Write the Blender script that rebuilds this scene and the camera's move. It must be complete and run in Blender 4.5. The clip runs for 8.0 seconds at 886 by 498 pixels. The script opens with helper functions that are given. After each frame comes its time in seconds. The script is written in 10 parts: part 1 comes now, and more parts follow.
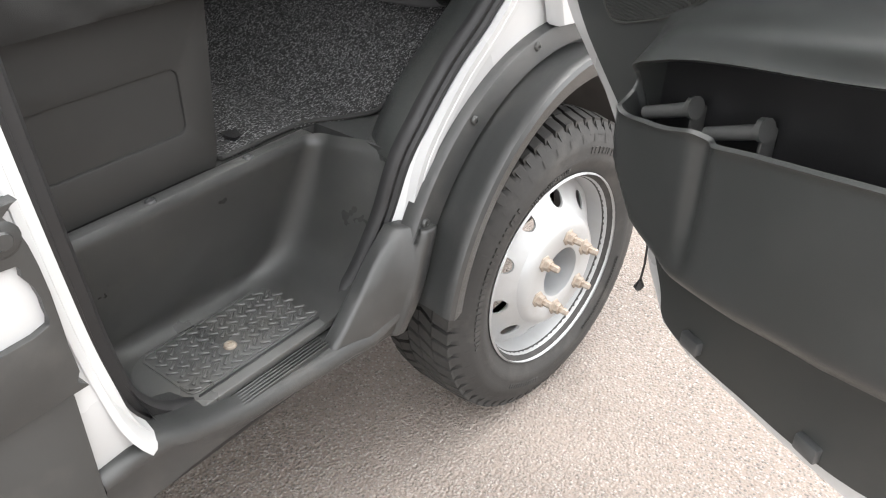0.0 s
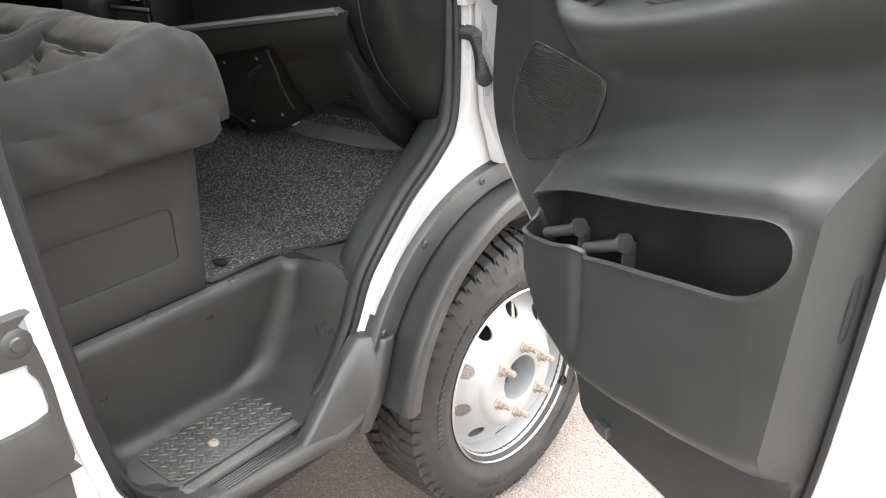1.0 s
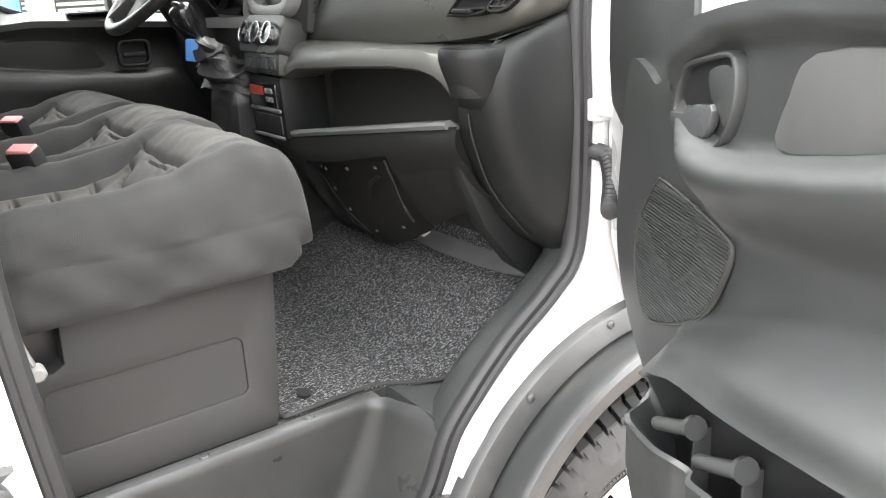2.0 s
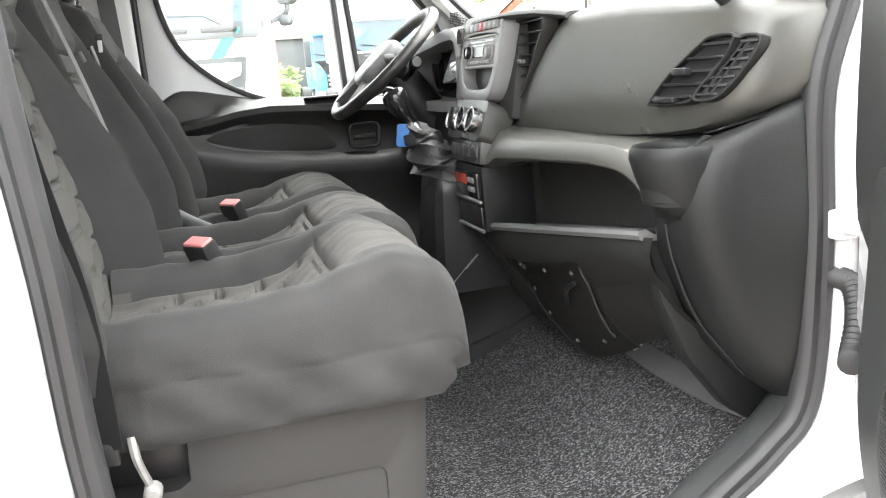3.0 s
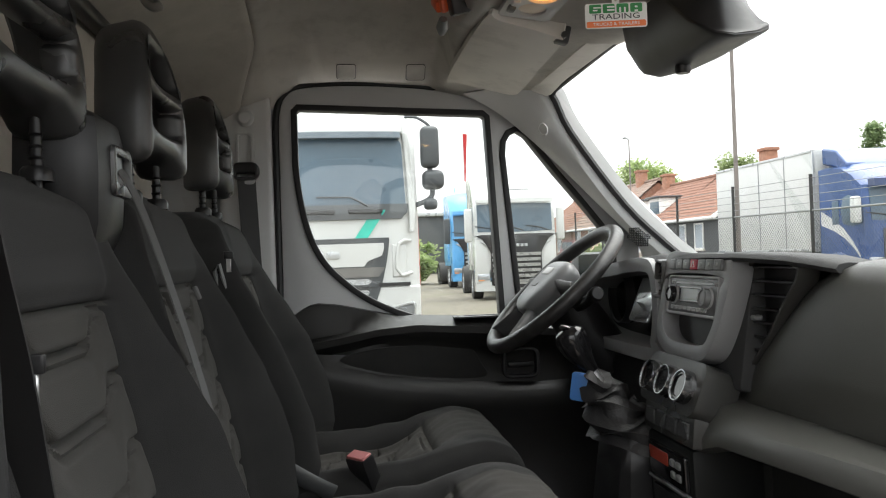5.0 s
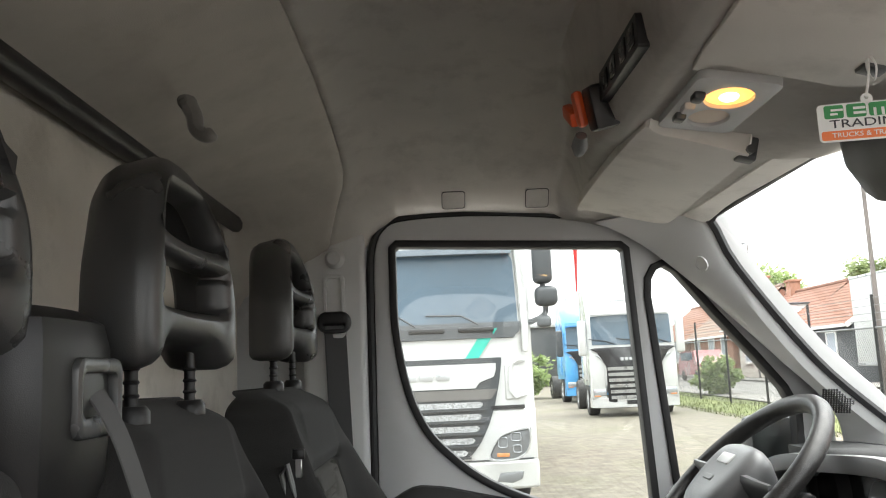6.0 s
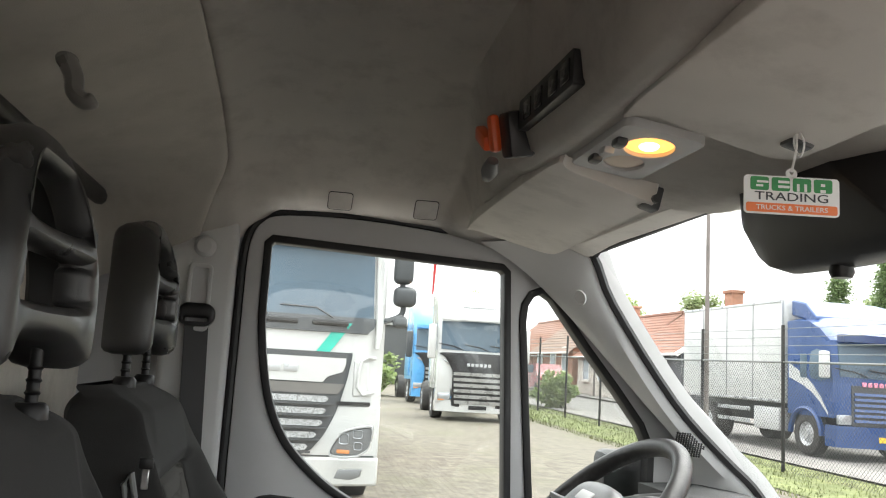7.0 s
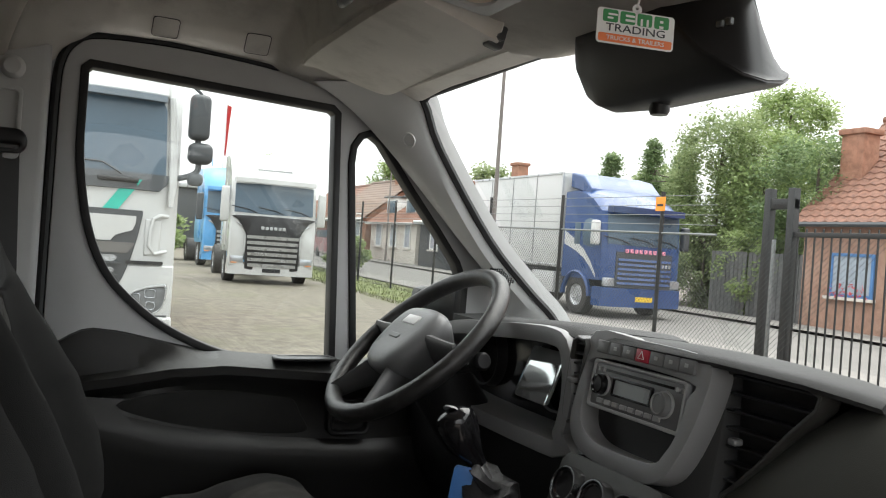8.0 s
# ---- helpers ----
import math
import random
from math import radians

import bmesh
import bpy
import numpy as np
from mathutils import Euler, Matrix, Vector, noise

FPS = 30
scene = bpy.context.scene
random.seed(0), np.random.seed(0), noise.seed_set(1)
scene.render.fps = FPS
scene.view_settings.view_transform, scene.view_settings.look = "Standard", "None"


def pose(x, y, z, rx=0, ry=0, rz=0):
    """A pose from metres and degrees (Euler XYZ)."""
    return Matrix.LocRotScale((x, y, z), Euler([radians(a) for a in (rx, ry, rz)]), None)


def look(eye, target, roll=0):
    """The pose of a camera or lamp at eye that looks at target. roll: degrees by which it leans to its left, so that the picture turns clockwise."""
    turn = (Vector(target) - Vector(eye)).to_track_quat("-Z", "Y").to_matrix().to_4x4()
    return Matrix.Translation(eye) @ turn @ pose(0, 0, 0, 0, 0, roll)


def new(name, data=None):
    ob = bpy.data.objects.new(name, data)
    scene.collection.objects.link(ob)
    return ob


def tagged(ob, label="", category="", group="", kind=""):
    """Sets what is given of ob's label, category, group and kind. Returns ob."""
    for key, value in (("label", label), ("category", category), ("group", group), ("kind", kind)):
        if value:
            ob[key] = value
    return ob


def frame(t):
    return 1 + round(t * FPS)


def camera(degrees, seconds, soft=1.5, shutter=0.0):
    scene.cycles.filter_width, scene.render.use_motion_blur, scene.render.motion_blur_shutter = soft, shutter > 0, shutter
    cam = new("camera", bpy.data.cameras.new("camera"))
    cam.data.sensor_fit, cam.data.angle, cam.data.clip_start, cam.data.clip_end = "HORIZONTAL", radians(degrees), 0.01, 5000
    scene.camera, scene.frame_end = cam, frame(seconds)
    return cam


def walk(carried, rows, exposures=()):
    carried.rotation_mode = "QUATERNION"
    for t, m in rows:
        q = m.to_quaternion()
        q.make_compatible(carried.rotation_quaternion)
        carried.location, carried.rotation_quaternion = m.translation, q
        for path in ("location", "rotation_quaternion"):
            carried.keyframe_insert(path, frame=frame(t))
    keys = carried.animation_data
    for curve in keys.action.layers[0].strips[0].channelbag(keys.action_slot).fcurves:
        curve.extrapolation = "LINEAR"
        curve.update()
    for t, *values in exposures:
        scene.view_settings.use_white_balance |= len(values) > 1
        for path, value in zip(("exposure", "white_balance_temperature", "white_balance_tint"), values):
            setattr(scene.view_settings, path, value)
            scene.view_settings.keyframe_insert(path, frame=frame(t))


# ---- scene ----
cam = camera(56.8, 8.0, 1.1)
PATH = [
    (0, (1.604, -1.304, 1.358), (0.576, 0.021, 0.269), 0.5),
    (0.5, (1.796, -1.396, 1.377), (0.716, -0.032, 0.39), -1.2),
    (1, (1.853, -1.379, 1.44), (0.675, 0.017, 0.626), -2.1),
    (1.2, (1.828, -1.333, 1.447), (0.582, 0.039, 0.696), -2.6),
    (2.3, (1.777, -0.956, 1.456), (0.103, -0.026, 0.881), -3.6),
    (2.5, (1.757, -0.901, 1.457), (0.015, -0.083, 0.915), -4.2),
    (3, (1.658, -0.822, 1.468), (-0.222, -0.288, 1.046), -4.6),
    (3.5, (1.605, -0.718, 1.49), (-0.355, -0.446, 1.203), -4.0),
    (4, (1.578, -0.654, 1.52), (-0.403, -0.454, 1.328), -2.3),
    (4.2, (1.547, -0.66, 1.536), (-0.436, -0.464, 1.369), -1.8),
    (5.3, (1.101, -0.83, 1.599), (-0.882, -0.593, 1.705), -2.7),
    (5.5, (1.014, -0.825, 1.614), (-0.971, -0.645, 1.785), -2.9),
    (6, (0.847, -0.79, 1.707), (-1.131, -0.783, 2.001), -2.4),
    (6.5, (0.784, -0.78, 1.743), (-1.19, -0.67, 2.047), 0.0),
    (7, (0.79, -0.831, 1.744), (-1.16, -0.488, 2.028), 3.4),
    (7.2, (0.804, -0.871, 1.75), (-1.128, -0.422, 2.001), 4.5),
    (7.5, (0.804, -0.919, 1.741), (-1.092, -0.308, 1.913), 4.7),
    (8, (0.814, -0.914, 1.68), (-1.0, -0.073, 1.674), 4.1),
]
walk(cam, [(t, look(eye, target, roll)) for t, eye, target, roll in PATH],
     exposures=[(0, 1.6), (0.5, 1.6), (1, 2.0), (1.2, 2.5), (2.5, 3.0), (3.0, 3.12), (3.5, 1.95), (4.0, 1.8), (5.5, 0.9), (6.0, 1.6), (6.5, 1.82), (7.0, 1.45), (7.5, 1.3), (8.0, 0.88)])

# ---- world, sun, exposure ----
world = bpy.data.worlds.new("overcast")
scene.world = world
world.use_nodes = True
wn, wl = world.node_tree.nodes, world.node_tree.links
wbg = wn["Background"]
wsky = wn.new("ShaderNodeTexSky")
wsky.sky_type, wsky.sun_disc = "NISHITA", False
wsky.sun_elevation, wsky.sun_rotation = radians(64), radians(339)
wsky.air_density, wsky.dust_density = 1.0, 4.0
wmix = wn.new("ShaderNodeMix")
wmix.data_type = "RGBA"
wmix.inputs["Factor"].default_value = 0.9
wmix.inputs["B"].default_value = (11.5, 11.5, 11.5, 1)
wl.new(wsky.outputs["Color"], wmix.inputs["A"])
# an overcast dome: about three times as bright overhead as at the horizon
wco = wn.new("ShaderNodeTexCoord")
wsep = wn.new("ShaderNodeSeparateXYZ")
wgrad = wn.new("ShaderNodeMapRange")
wgrad.inputs["To Min"].default_value, wgrad.inputs["To Max"].default_value = 0.62, 1.7
wmul = wn.new("ShaderNodeVectorMath")
wmul.operation = "SCALE"
wl.new(wco.outputs["Generated"], wsep.inputs["Vector"])
wl.new(wsep.outputs["Z"], wgrad.inputs["Value"])
wl.new(wmix.outputs["Result"], wmul.inputs[0])
wl.new(wgrad.outputs["Result"], wmul.inputs["Scale"])
wl.new(wmul.outputs["Vector"], wbg.inputs["Color"])
wbg.inputs["Strength"].default_value = 0.125
sun = new("sun", bpy.data.lights.new("sun", "SUN"))
sun.data.energy, sun.data.angle, sun.data.color = 1.5, radians(60), (1.0, 0.97, 0.92)
sun.matrix_world = look((-1.5, 4, 9), (0, 0, 0))


# ---- building helpers ----
def merge(bm, tmp):
    me = bpy.data.meshes.new("tmp")
    tmp.to_mesh(me)
    tmp.free()
    bm.from_mesh(me)
    bpy.data.meshes.remove(me)
    return bm


def finish(bm, angle=40):
    bmesh.ops.recalc_face_normals(bm, faces=bm.faces)
    lim = math.cos(radians(angle))
    for f in bm.faces:
        f.smooth = True
    for e in bm.edges:
        if len(e.link_faces) == 2:
            e.smooth = e.link_faces[0].normal.dot(e.link_faces[1].normal) > lim
    return bm


def mesh_of(name, bm, material, angle=40):
    finish(bm, angle)
    me = bpy.data.meshes.new(name)
    bm.to_mesh(me)
    bm.free()
    me.materials.append(material)
    return me


def thing(name, label, category, at=(0, 0, 0), group="", kind="", rz=0):
    ob = new(name)
    ob.empty_display_size = 0.05
    ob.matrix_basis = pose(*at, 0, 0, rz)
    ob["base"] = 0
    return tagged(ob, label, category, group, kind)


def part(name, bm, material, parent, label="", local=False, bevel=0, angle=40):
    """One mesh under a thing or a part. Its points are given in the world, or from the thing's own origin where local."""
    ob = new(name, mesh_of(name, bm, material, angle))
    ob.parent = parent
    if not local and parent.type == "EMPTY":
        ob.matrix_parent_inverse = parent.matrix_basis.inverted()
    if bevel:
        m = ob.modifiers.new("edge", "BEVEL")
        m.width, m.segments, m.limit_method, m.angle_limit = bevel, 2, "ANGLE", radians(35)
    return tagged(ob, label)


def solo(name, bm, material, label, category="", kind="", group="", angle=40):
    ob = new(name, mesh_of(name, bm, material, angle))
    return tagged(ob, label, category, group, kind)


def B():
    return bmesh.new()


def box(bm, x0, x1, y0, y1, z0, z1, r=0.0, seg=2, m=None):
    tmp = bmesh.new()
    bmesh.ops.create_cube(tmp, size=1)
    for v in tmp.verts:
        v.co = ((x0 + x1) / 2 + v.co.x * (x1 - x0), (y0 + y1) / 2 + v.co.y * (y1 - y0), (z0 + z1) / 2 + v.co.z * (z1 - z0))
    if r:
        bmesh.ops.bevel(tmp, geom=tmp.edges[:], offset=r, segments=seg, affect="EDGES", profile=0.5)
    if m is not None:
        bmesh.ops.transform(tmp, matrix=m, verts=tmp.verts)
    return merge(bm, tmp)


def curve(pts, n):
    """Points of a smooth curve through pts, n to a span."""
    P = [Vector(p) for p in pts]
    out = []
    for i in range(len(P) - 1):
        a, b, c, d = P[max(i - 1, 0)], P[i], P[i + 1], P[min(i + 2, len(P) - 1)]
        for k in range(n):
            t = k / n
            out.append(0.5 * ((2 * b) + (c - a) * t + (2 * a - 5 * b + 4 * c - d) * t * t + (3 * b - a - 3 * c + d) * t ** 3))
    return out + [P[-1]]


def loop(pts, n):
    """Points of a closed smooth curve through pts."""
    P = [Vector(p) for p in pts]
    k = len(P)
    out = []
    for i in range(k):
        a, b, c, d = P[i - 1], P[i], P[(i + 1) % k], P[(i + 2) % k]
        for j in range(n):
            t = j / n
            out.append(0.5 * ((2 * b) + (c - a) * t + (2 * a - 5 * b + 4 * c - d) * t * t + (3 * b - a - 3 * c + d) * t ** 3))
    return out


def loft(bm, rings, closed=True, caps=True):
    rows = [[bm.verts.new(p) for p in ring] for ring in rings]
    n = len(rows[0])
    for a, b in zip(rows, rows[1:]):
        for i in range(n if closed else n - 1):
            j = (i + 1) % n
            bm.faces.new((a[i], a[j], b[j], b[i]))
    if caps and closed:
        bm.faces.new(rows[0])
        bm.faces.new(rows[-1])
    return bm


def tube(bm, pts, rad, n=8, flat=1.0, closed=False, up=(0, 0, 1), caps=True):
    """A round or oval bar along pts; rad is a number or one for each point."""
    P = [Vector(p) for p in pts]
    k = len(P)
    R = rad if isinstance(rad, (list, tuple)) else [rad] * k
    rings, side = [], None
    for i in range(k):
        t = (P[(i + 1) % k] - P[i - 1]) if closed else (P[min(i + 1, k - 1)] - P[max(i - 1, 0)])
        t.normalize()
        if side is None:
            u = Vector(up)
            if abs(t.dot(u)) > 0.95:
                u = Vector((1, 0, 0))
            side = t.cross(u).normalized()
        side = (side - t * side.dot(t)).normalized()
        nor = side.cross(t)
        rings.append([P[i] + R[i] * (side * math.cos(a) * flat + nor * math.sin(a)) for a in (2 * math.pi * j / n for j in range(n))])
    if closed:
        rings.append(rings[0])
        loft(bm, rings, True, False)
        bmesh.ops.remove_doubles(bm, verts=bm.verts, dist=1e-6)
        return bm
    return loft(bm, rings, True, caps)


def lathe(bm, profile, n=48, m=None, closed=False):
    """Turns a profile of (radius, height along the axis X) round the X axis."""
    tmp = bmesh.new()
    rings = []
    for i in range(n + 1):
        a = 2 * math.pi * i / n
        rings.append([(h, r * math.cos(a), r * math.sin(a)) for r, h in profile])
    loft(tmp, rings, closed, False)
    bmesh.ops.remove_doubles(tmp, verts=tmp.verts, dist=1e-6)
    if m is not None:
        bmesh.ops.transform(tmp, matrix=m, verts=tmp.verts)
    return merge(bm, tmp)


def place(plane, d, p):
    return {"x": (d, p[0], p[1]), "y": (p[0], d, p[1]), "z": (p[0], p[1], d)}[plane]


def ramp(a, b, x):
    t = min(1, max(0, (x - a) / (b - a)))
    return t * t * (3 - 2 * t)


def plate(bm, outer, holes, plane, d0, d1, r=0.0, m=None, seg=2):
    """A sheet of any outline with holes, across one axis from d0 to d1."""
    tmp = bmesh.new()
    edges = []
    for ring in (outer, *holes):
        vs = [tmp.verts.new(place(plane, d0, p)) for p in ring]
        edges += [tmp.edges.new((vs[i], vs[(i + 1) % len(vs)])) for i in range(len(vs))]
    bmesh.ops.triangle_fill(tmp, use_beauty=True, use_dissolve=False, edges=edges)
    ext = bmesh.ops.extrude_face_region(tmp, geom=tmp.faces[:])
    step = Vector(place(plane, d1 - d0, (0, 0)))
    for v in ext["geom"]:
        if isinstance(v, bmesh.types.BMVert):
            v.co += step
    bmesh.ops.recalc_face_normals(tmp, faces=tmp.faces)
    if r:
        k = "xyz".index(plane)
        rim = [e for e in tmp.edges if len(e.link_faces) == 2 and abs(e.link_faces[0].normal.dot(e.link_faces[1].normal)) < 0.5
               and abs(e.verts[0].co[k] - e.verts[1].co[k]) < 1e-6]
        bmesh.ops.bevel(tmp, geom=rim, offset=r, segments=seg, affect="EDGES", profile=0.5, clamp_overlap=True)
    if m is not None:
        bmesh.ops.transform(tmp, matrix=m, verts=tmp.verts)
    return merge(bm, tmp)


def rrect(x0, x1, y0, y1, r, n=5):
    out = []
    for cx, cy, a0 in ((x1 - r, y1 - r, 0), (x0 + r, y1 - r, 90), (x0 + r, y0 + r, 180), (x1 - r, y0 + r, 270)):
        for i in range(n + 1):
            a = radians(a0 + 90 * i / n)
            out.append((cx + r * math.cos(a), cy + r * math.sin(a)))
    return out


def circle(cx, cy, r, n=24, r2=None):
    return [(cx + r * math.cos(2 * math.pi * i / n), cy + (r2 or r) * math.sin(2 * math.pi * i / n)) for i in range(n)]


def smooth2(pts, n=5):
    return [(p.x, p.y) for p in loop([(a, b, 0) for a, b in pts], n)]


def lerp(table, x):
    """Reads a table of (x, value) pairs between its rows."""
    for (a, u), (b, v) in zip(table, table[1:]):
        if x <= b:
            return u + (v - u) * max(0, (x - a)) / (b - a)
    return table[-1][1]


# ---- materials ----
def mat(name, base, rough=0.5, metal=0.0, var=0.12, scale=6.0, grain=0.0, gscale=900.0, spec=0.5, dirt=None, dirt_scale=3.0, dirt_amount=0.5, coat=0.0):
    """Paint, plastic or metal: two scales of tone, fine relief, and dirt of another colour in patches."""
    m = bpy.data.materials.new(name)
    m.use_nodes = True
    N, L = m.node_tree.nodes, m.node_tree.links
    p = N["Principled BSDF"]
    p.inputs["Roughness"].default_value, p.inputs["Metallic"].default_value = rough, metal
    p.inputs["Specular IOR Level"].default_value, p.inputs["Coat Weight"].default_value = spec, coat
    co = N.new("ShaderNodeTexCoord")
    big = N.new("ShaderNodeTexNoise")
    big.inputs["Scale"].default_value, big.inputs["Detail"].default_value = scale, 6
    L.new(co.outputs["Object"], big.inputs["Vector"])
    ramp = N.new("ShaderNodeMapRange")
    ramp.inputs["From Min"].default_value, ramp.inputs["From Max"].default_value = 0.25, 0.75
    ramp.inputs["To Min"].default_value, ramp.inputs["To Max"].default_value = 1 - var, 1 + var
    L.new(big.outputs["Fac"], ramp.inputs["Value"])
    mul = N.new("ShaderNodeMix")
    mul.data_type, mul.blend_type = "RGBA", "MULTIPLY"
    mul.inputs["Factor"].default_value = 1
    mul.inputs["A"].default_value = (*base, 1)
    L.new(ramp.outputs["Result"], mul.inputs["B"])
    col = mul.outputs["Result"]
    if dirt:
        dn = N.new("ShaderNodeTexNoise")
        dn.inputs["Scale"].default_value, dn.inputs["Detail"].default_value, dn.inputs["Roughness"].default_value = dirt_scale, 9, 0.65
        L.new(co.outputs["Object"], dn.inputs["Vector"])
        dr = N.new("ShaderNodeMapRange")
        dr.inputs["From Min"].default_value, dr.inputs["From Max"].default_value = 0.5, 0.75
        dr.inputs["To Max"].default_value = dirt_amount
        L.new(dn.outputs["Fac"], dr.inputs["Value"])
        dm = N.new("ShaderNodeMix")
        dm.data_type = "RGBA"
        dm.inputs["B"].default_value = (*dirt, 1)
        L.new(dr.outputs["Result"], dm.inputs["Factor"])
        L.new(col, dm.inputs["A"])
        col = dm.outputs["Result"]
    L.new(col, p.inputs["Base Color"])
    rr = N.new("ShaderNodeMapRange")
    rr.inputs["From Min"].default_value, rr.inputs["From Max"].default_value = 0.3, 0.7
    rr.inputs["To Min"].default_value, rr.inputs["To Max"].default_value = max(0.02, rough - 0.08), min(1, rough + 0.08)
    L.new(big.outputs["Fac"], rr.inputs["Value"])
    L.new(rr.outputs["Result"], p.inputs["Roughness"])
    if grain:
        g = N.new("ShaderNodeTexNoise")
        g.inputs["Scale"].default_value, g.inputs["Detail"].default_value = gscale, 3
        L.new(co.outputs["Object"], g.inputs["Vector"])
        b = N.new("ShaderNodeBump")
        b.inputs["Strength"].default_value, b.inputs["Distance"].default_value = grain, 0.002
        L.new(g.outputs["Fac"], b.inputs["Height"])
        L.new(b.outputs["Normal"], p.inputs["Normal"])
    return m


def speckle(name, colours, cell, rough=0.9, bump=0.6, depth=0.003, stain=None, stain_scale=0.7, stain_amount=0.6, bed=None, stretch=None):
    """Small stones or tufts: each cell has a colour of its own, with relief, and broad stains."""
    m = bpy.data.materials.new(name)
    m.use_nodes = True
    N, L = m.node_tree.nodes, m.node_tree.links
    p = N["Principled BSDF"]
    p.inputs["Roughness"].default_value = rough
    co = N.new("ShaderNodeTexCoord")
    v = N.new("ShaderNodeTexVoronoi")
    v.inputs["Scale"].default_value = cell
    if stretch:
        warp, add, mp = N.new("ShaderNodeTexNoise"), N.new("ShaderNodeVectorMath"), N.new("ShaderNodeMapping")
        warp.inputs["Scale"].default_value = cell * 0.1
        sc_ = N.new("ShaderNodeVectorMath")
        sc_.operation, sc_.inputs["Scale"].default_value = "SCALE", 3.0 / cell
        L.new(co.outputs["Object"], warp.inputs["Vector"])
        L.new(warp.outputs["Color"], sc_.inputs[0])
        L.new(co.outputs["Object"], add.inputs[0])
        L.new(sc_.outputs["Vector"], add.inputs[1])
        L.new(add.outputs["Vector"], mp.inputs["Vector"])
        mp.inputs["Scale"].default_value, mp.inputs["Rotation"].default_value = stretch, (0, 0, 0.6)
        L.new(mp.outputs["Vector"], v.inputs["Vector"])
    else:
        L.new(co.outputs["Object"], v.inputs["Vector"])
    sep = N.new("ShaderNodeSeparateColor")
    L.new(v.outputs["Color"], sep.inputs["Color"])
    r = N.new("ShaderNodeValToRGB")
    r.color_ramp.interpolation = "CONSTANT"
    while len(r.color_ramp.elements) < len(colours):
        r.color_ramp.elements.new(0.5)
    for i, c in enumerate(colours):
        r.color_ramp.elements[i].position = i / len(colours)
        r.color_ramp.elements[i].color = (*c, 1)
    L.new(sep.outputs["Red"], r.inputs["Fac"])
    col = r.outputs["Color"]
    if bed:
        br, bmx = N.new("ShaderNodeMapRange"), N.new("ShaderNodeMix")
        br.inputs["From Min"].default_value, br.inputs["From Max"].default_value = 0.42, 0.62
        bmx.data_type, bmx.inputs["B"].default_value = "RGBA", (*bed, 1)
        L.new(v.outputs["Distance"], br.inputs["Value"])
        L.new(br.outputs["Result"], bmx.inputs["Factor"])
        L.new(col, bmx.inputs["A"])
        col = bmx.outputs["Result"]
    if stain:
        n = N.new("ShaderNodeTexNoise")
        n.inputs["Scale"].default_value, n.inputs["Detail"].default_value = stain_scale, 8
        L.new(co.outputs["Object"], n.inputs["Vector"])
        mr = N.new("ShaderNodeMapRange")
        mr.inputs["From Min"].default_value, mr.inputs["From Max"].default_value, mr.inputs["To Max"].default_value = 0.42, 0.72, stain_amount
        L.new(n.outputs["Fac"], mr.inputs["Value"])
        mx = N.new("ShaderNodeMix")
        mx.data_type = "RGBA"
        mx.inputs["B"].default_value = (*stain, 1)
        L.new(mr.outputs["Result"], mx.inputs["Factor"])
        L.new(col, mx.inputs["A"])
        col = mx.outputs["Result"]
    L.new(col, p.inputs["Base Color"])
    b = N.new("ShaderNodeBump")
    b.inputs["Strength"].default_value, b.inputs["Distance"].default_value, b.invert = bump, depth, True
    L.new(v.outputs["Distance"], b.inputs["Height"])
    L.new(b.outputs["Normal"], p.inputs["Normal"])
    return m


def cloth(name, base, weave=900.0, var=0.2, bump=0.35, dirt=None, sheen=0.05):
    m = mat(name, base, 0.92, 0, var, 9, bump, weave, 0.25, dirt, 11.0, 0.5)
    p = m.node_tree.nodes["Principled BSDF"]
    p.inputs["Sheen Weight"].default_value, p.inputs["Sheen Roughness"].default_value = sheen, 0.5
    return m


def pane(name, tint=(1, 1, 1), rough=0.0):
    m = bpy.data.materials.new(name)
    m.use_nodes = True
    N, L = m.node_tree.nodes, m.node_tree.links
    N.remove(N["Principled BSDF"])
    t, g, x = N.new("ShaderNodeBsdfTransparent"), N.new("ShaderNodeBsdfGlossy"), N.new("ShaderNodeMixShader")
    t.inputs["Color"].default_value, g.inputs["Roughness"].default_value = (*tint, 1), rough
    x.inputs["Fac"].default_value = 0.04
    L.new(t.outputs["BSDF"], x.inputs[1])
    L.new(g.outputs["BSDF"], x.inputs[2])
    L.new(x.outputs["Shader"], N["Material Output"].inputs["Surface"])
    return m


def glow(name, colour, strength, base=(0.8, 0.8, 0.8)):
    m = mat(name, base, 0.4)
    p = m.node_tree.nodes["Principled BSDF"]
    p.inputs["Emission Color"].default_value, p.inputs["Emission Strength"].default_value = (*colour, 1), strength
    return m


WHITE = mat("white_paint", (0.55, 0.555, 0.56), 0.28, 0, 0.03, 3, 0.0, spec=0.5, dirt=(0.5, 0.48, 0.44), dirt_scale=5, dirt_amount=0.25, coat=0.4)
WHITE_IN = mat("white_inner_paint", (0.52, 0.525, 0.53), 0.35, 0, 0.04, 4, 0.05, 60, dirt=(0.45, 0.44, 0.42), dirt_scale=6, dirt_amount=0.3)
CLAD = mat("grey_black_cladding", (0.034, 0.035, 0.035), 0.36, 0, 0.2, 5, 0.25, 1400, 0.7, (0.13, 0.12, 0.11), 7, 0.3)
STEPP = mat("black_step_plastic", (0.067, 0.068, 0.067), 0.33, 0, 0.2, 8, 0.22, 1500, 0.8, (0.12, 0.115, 0.105), 9, 0.4)
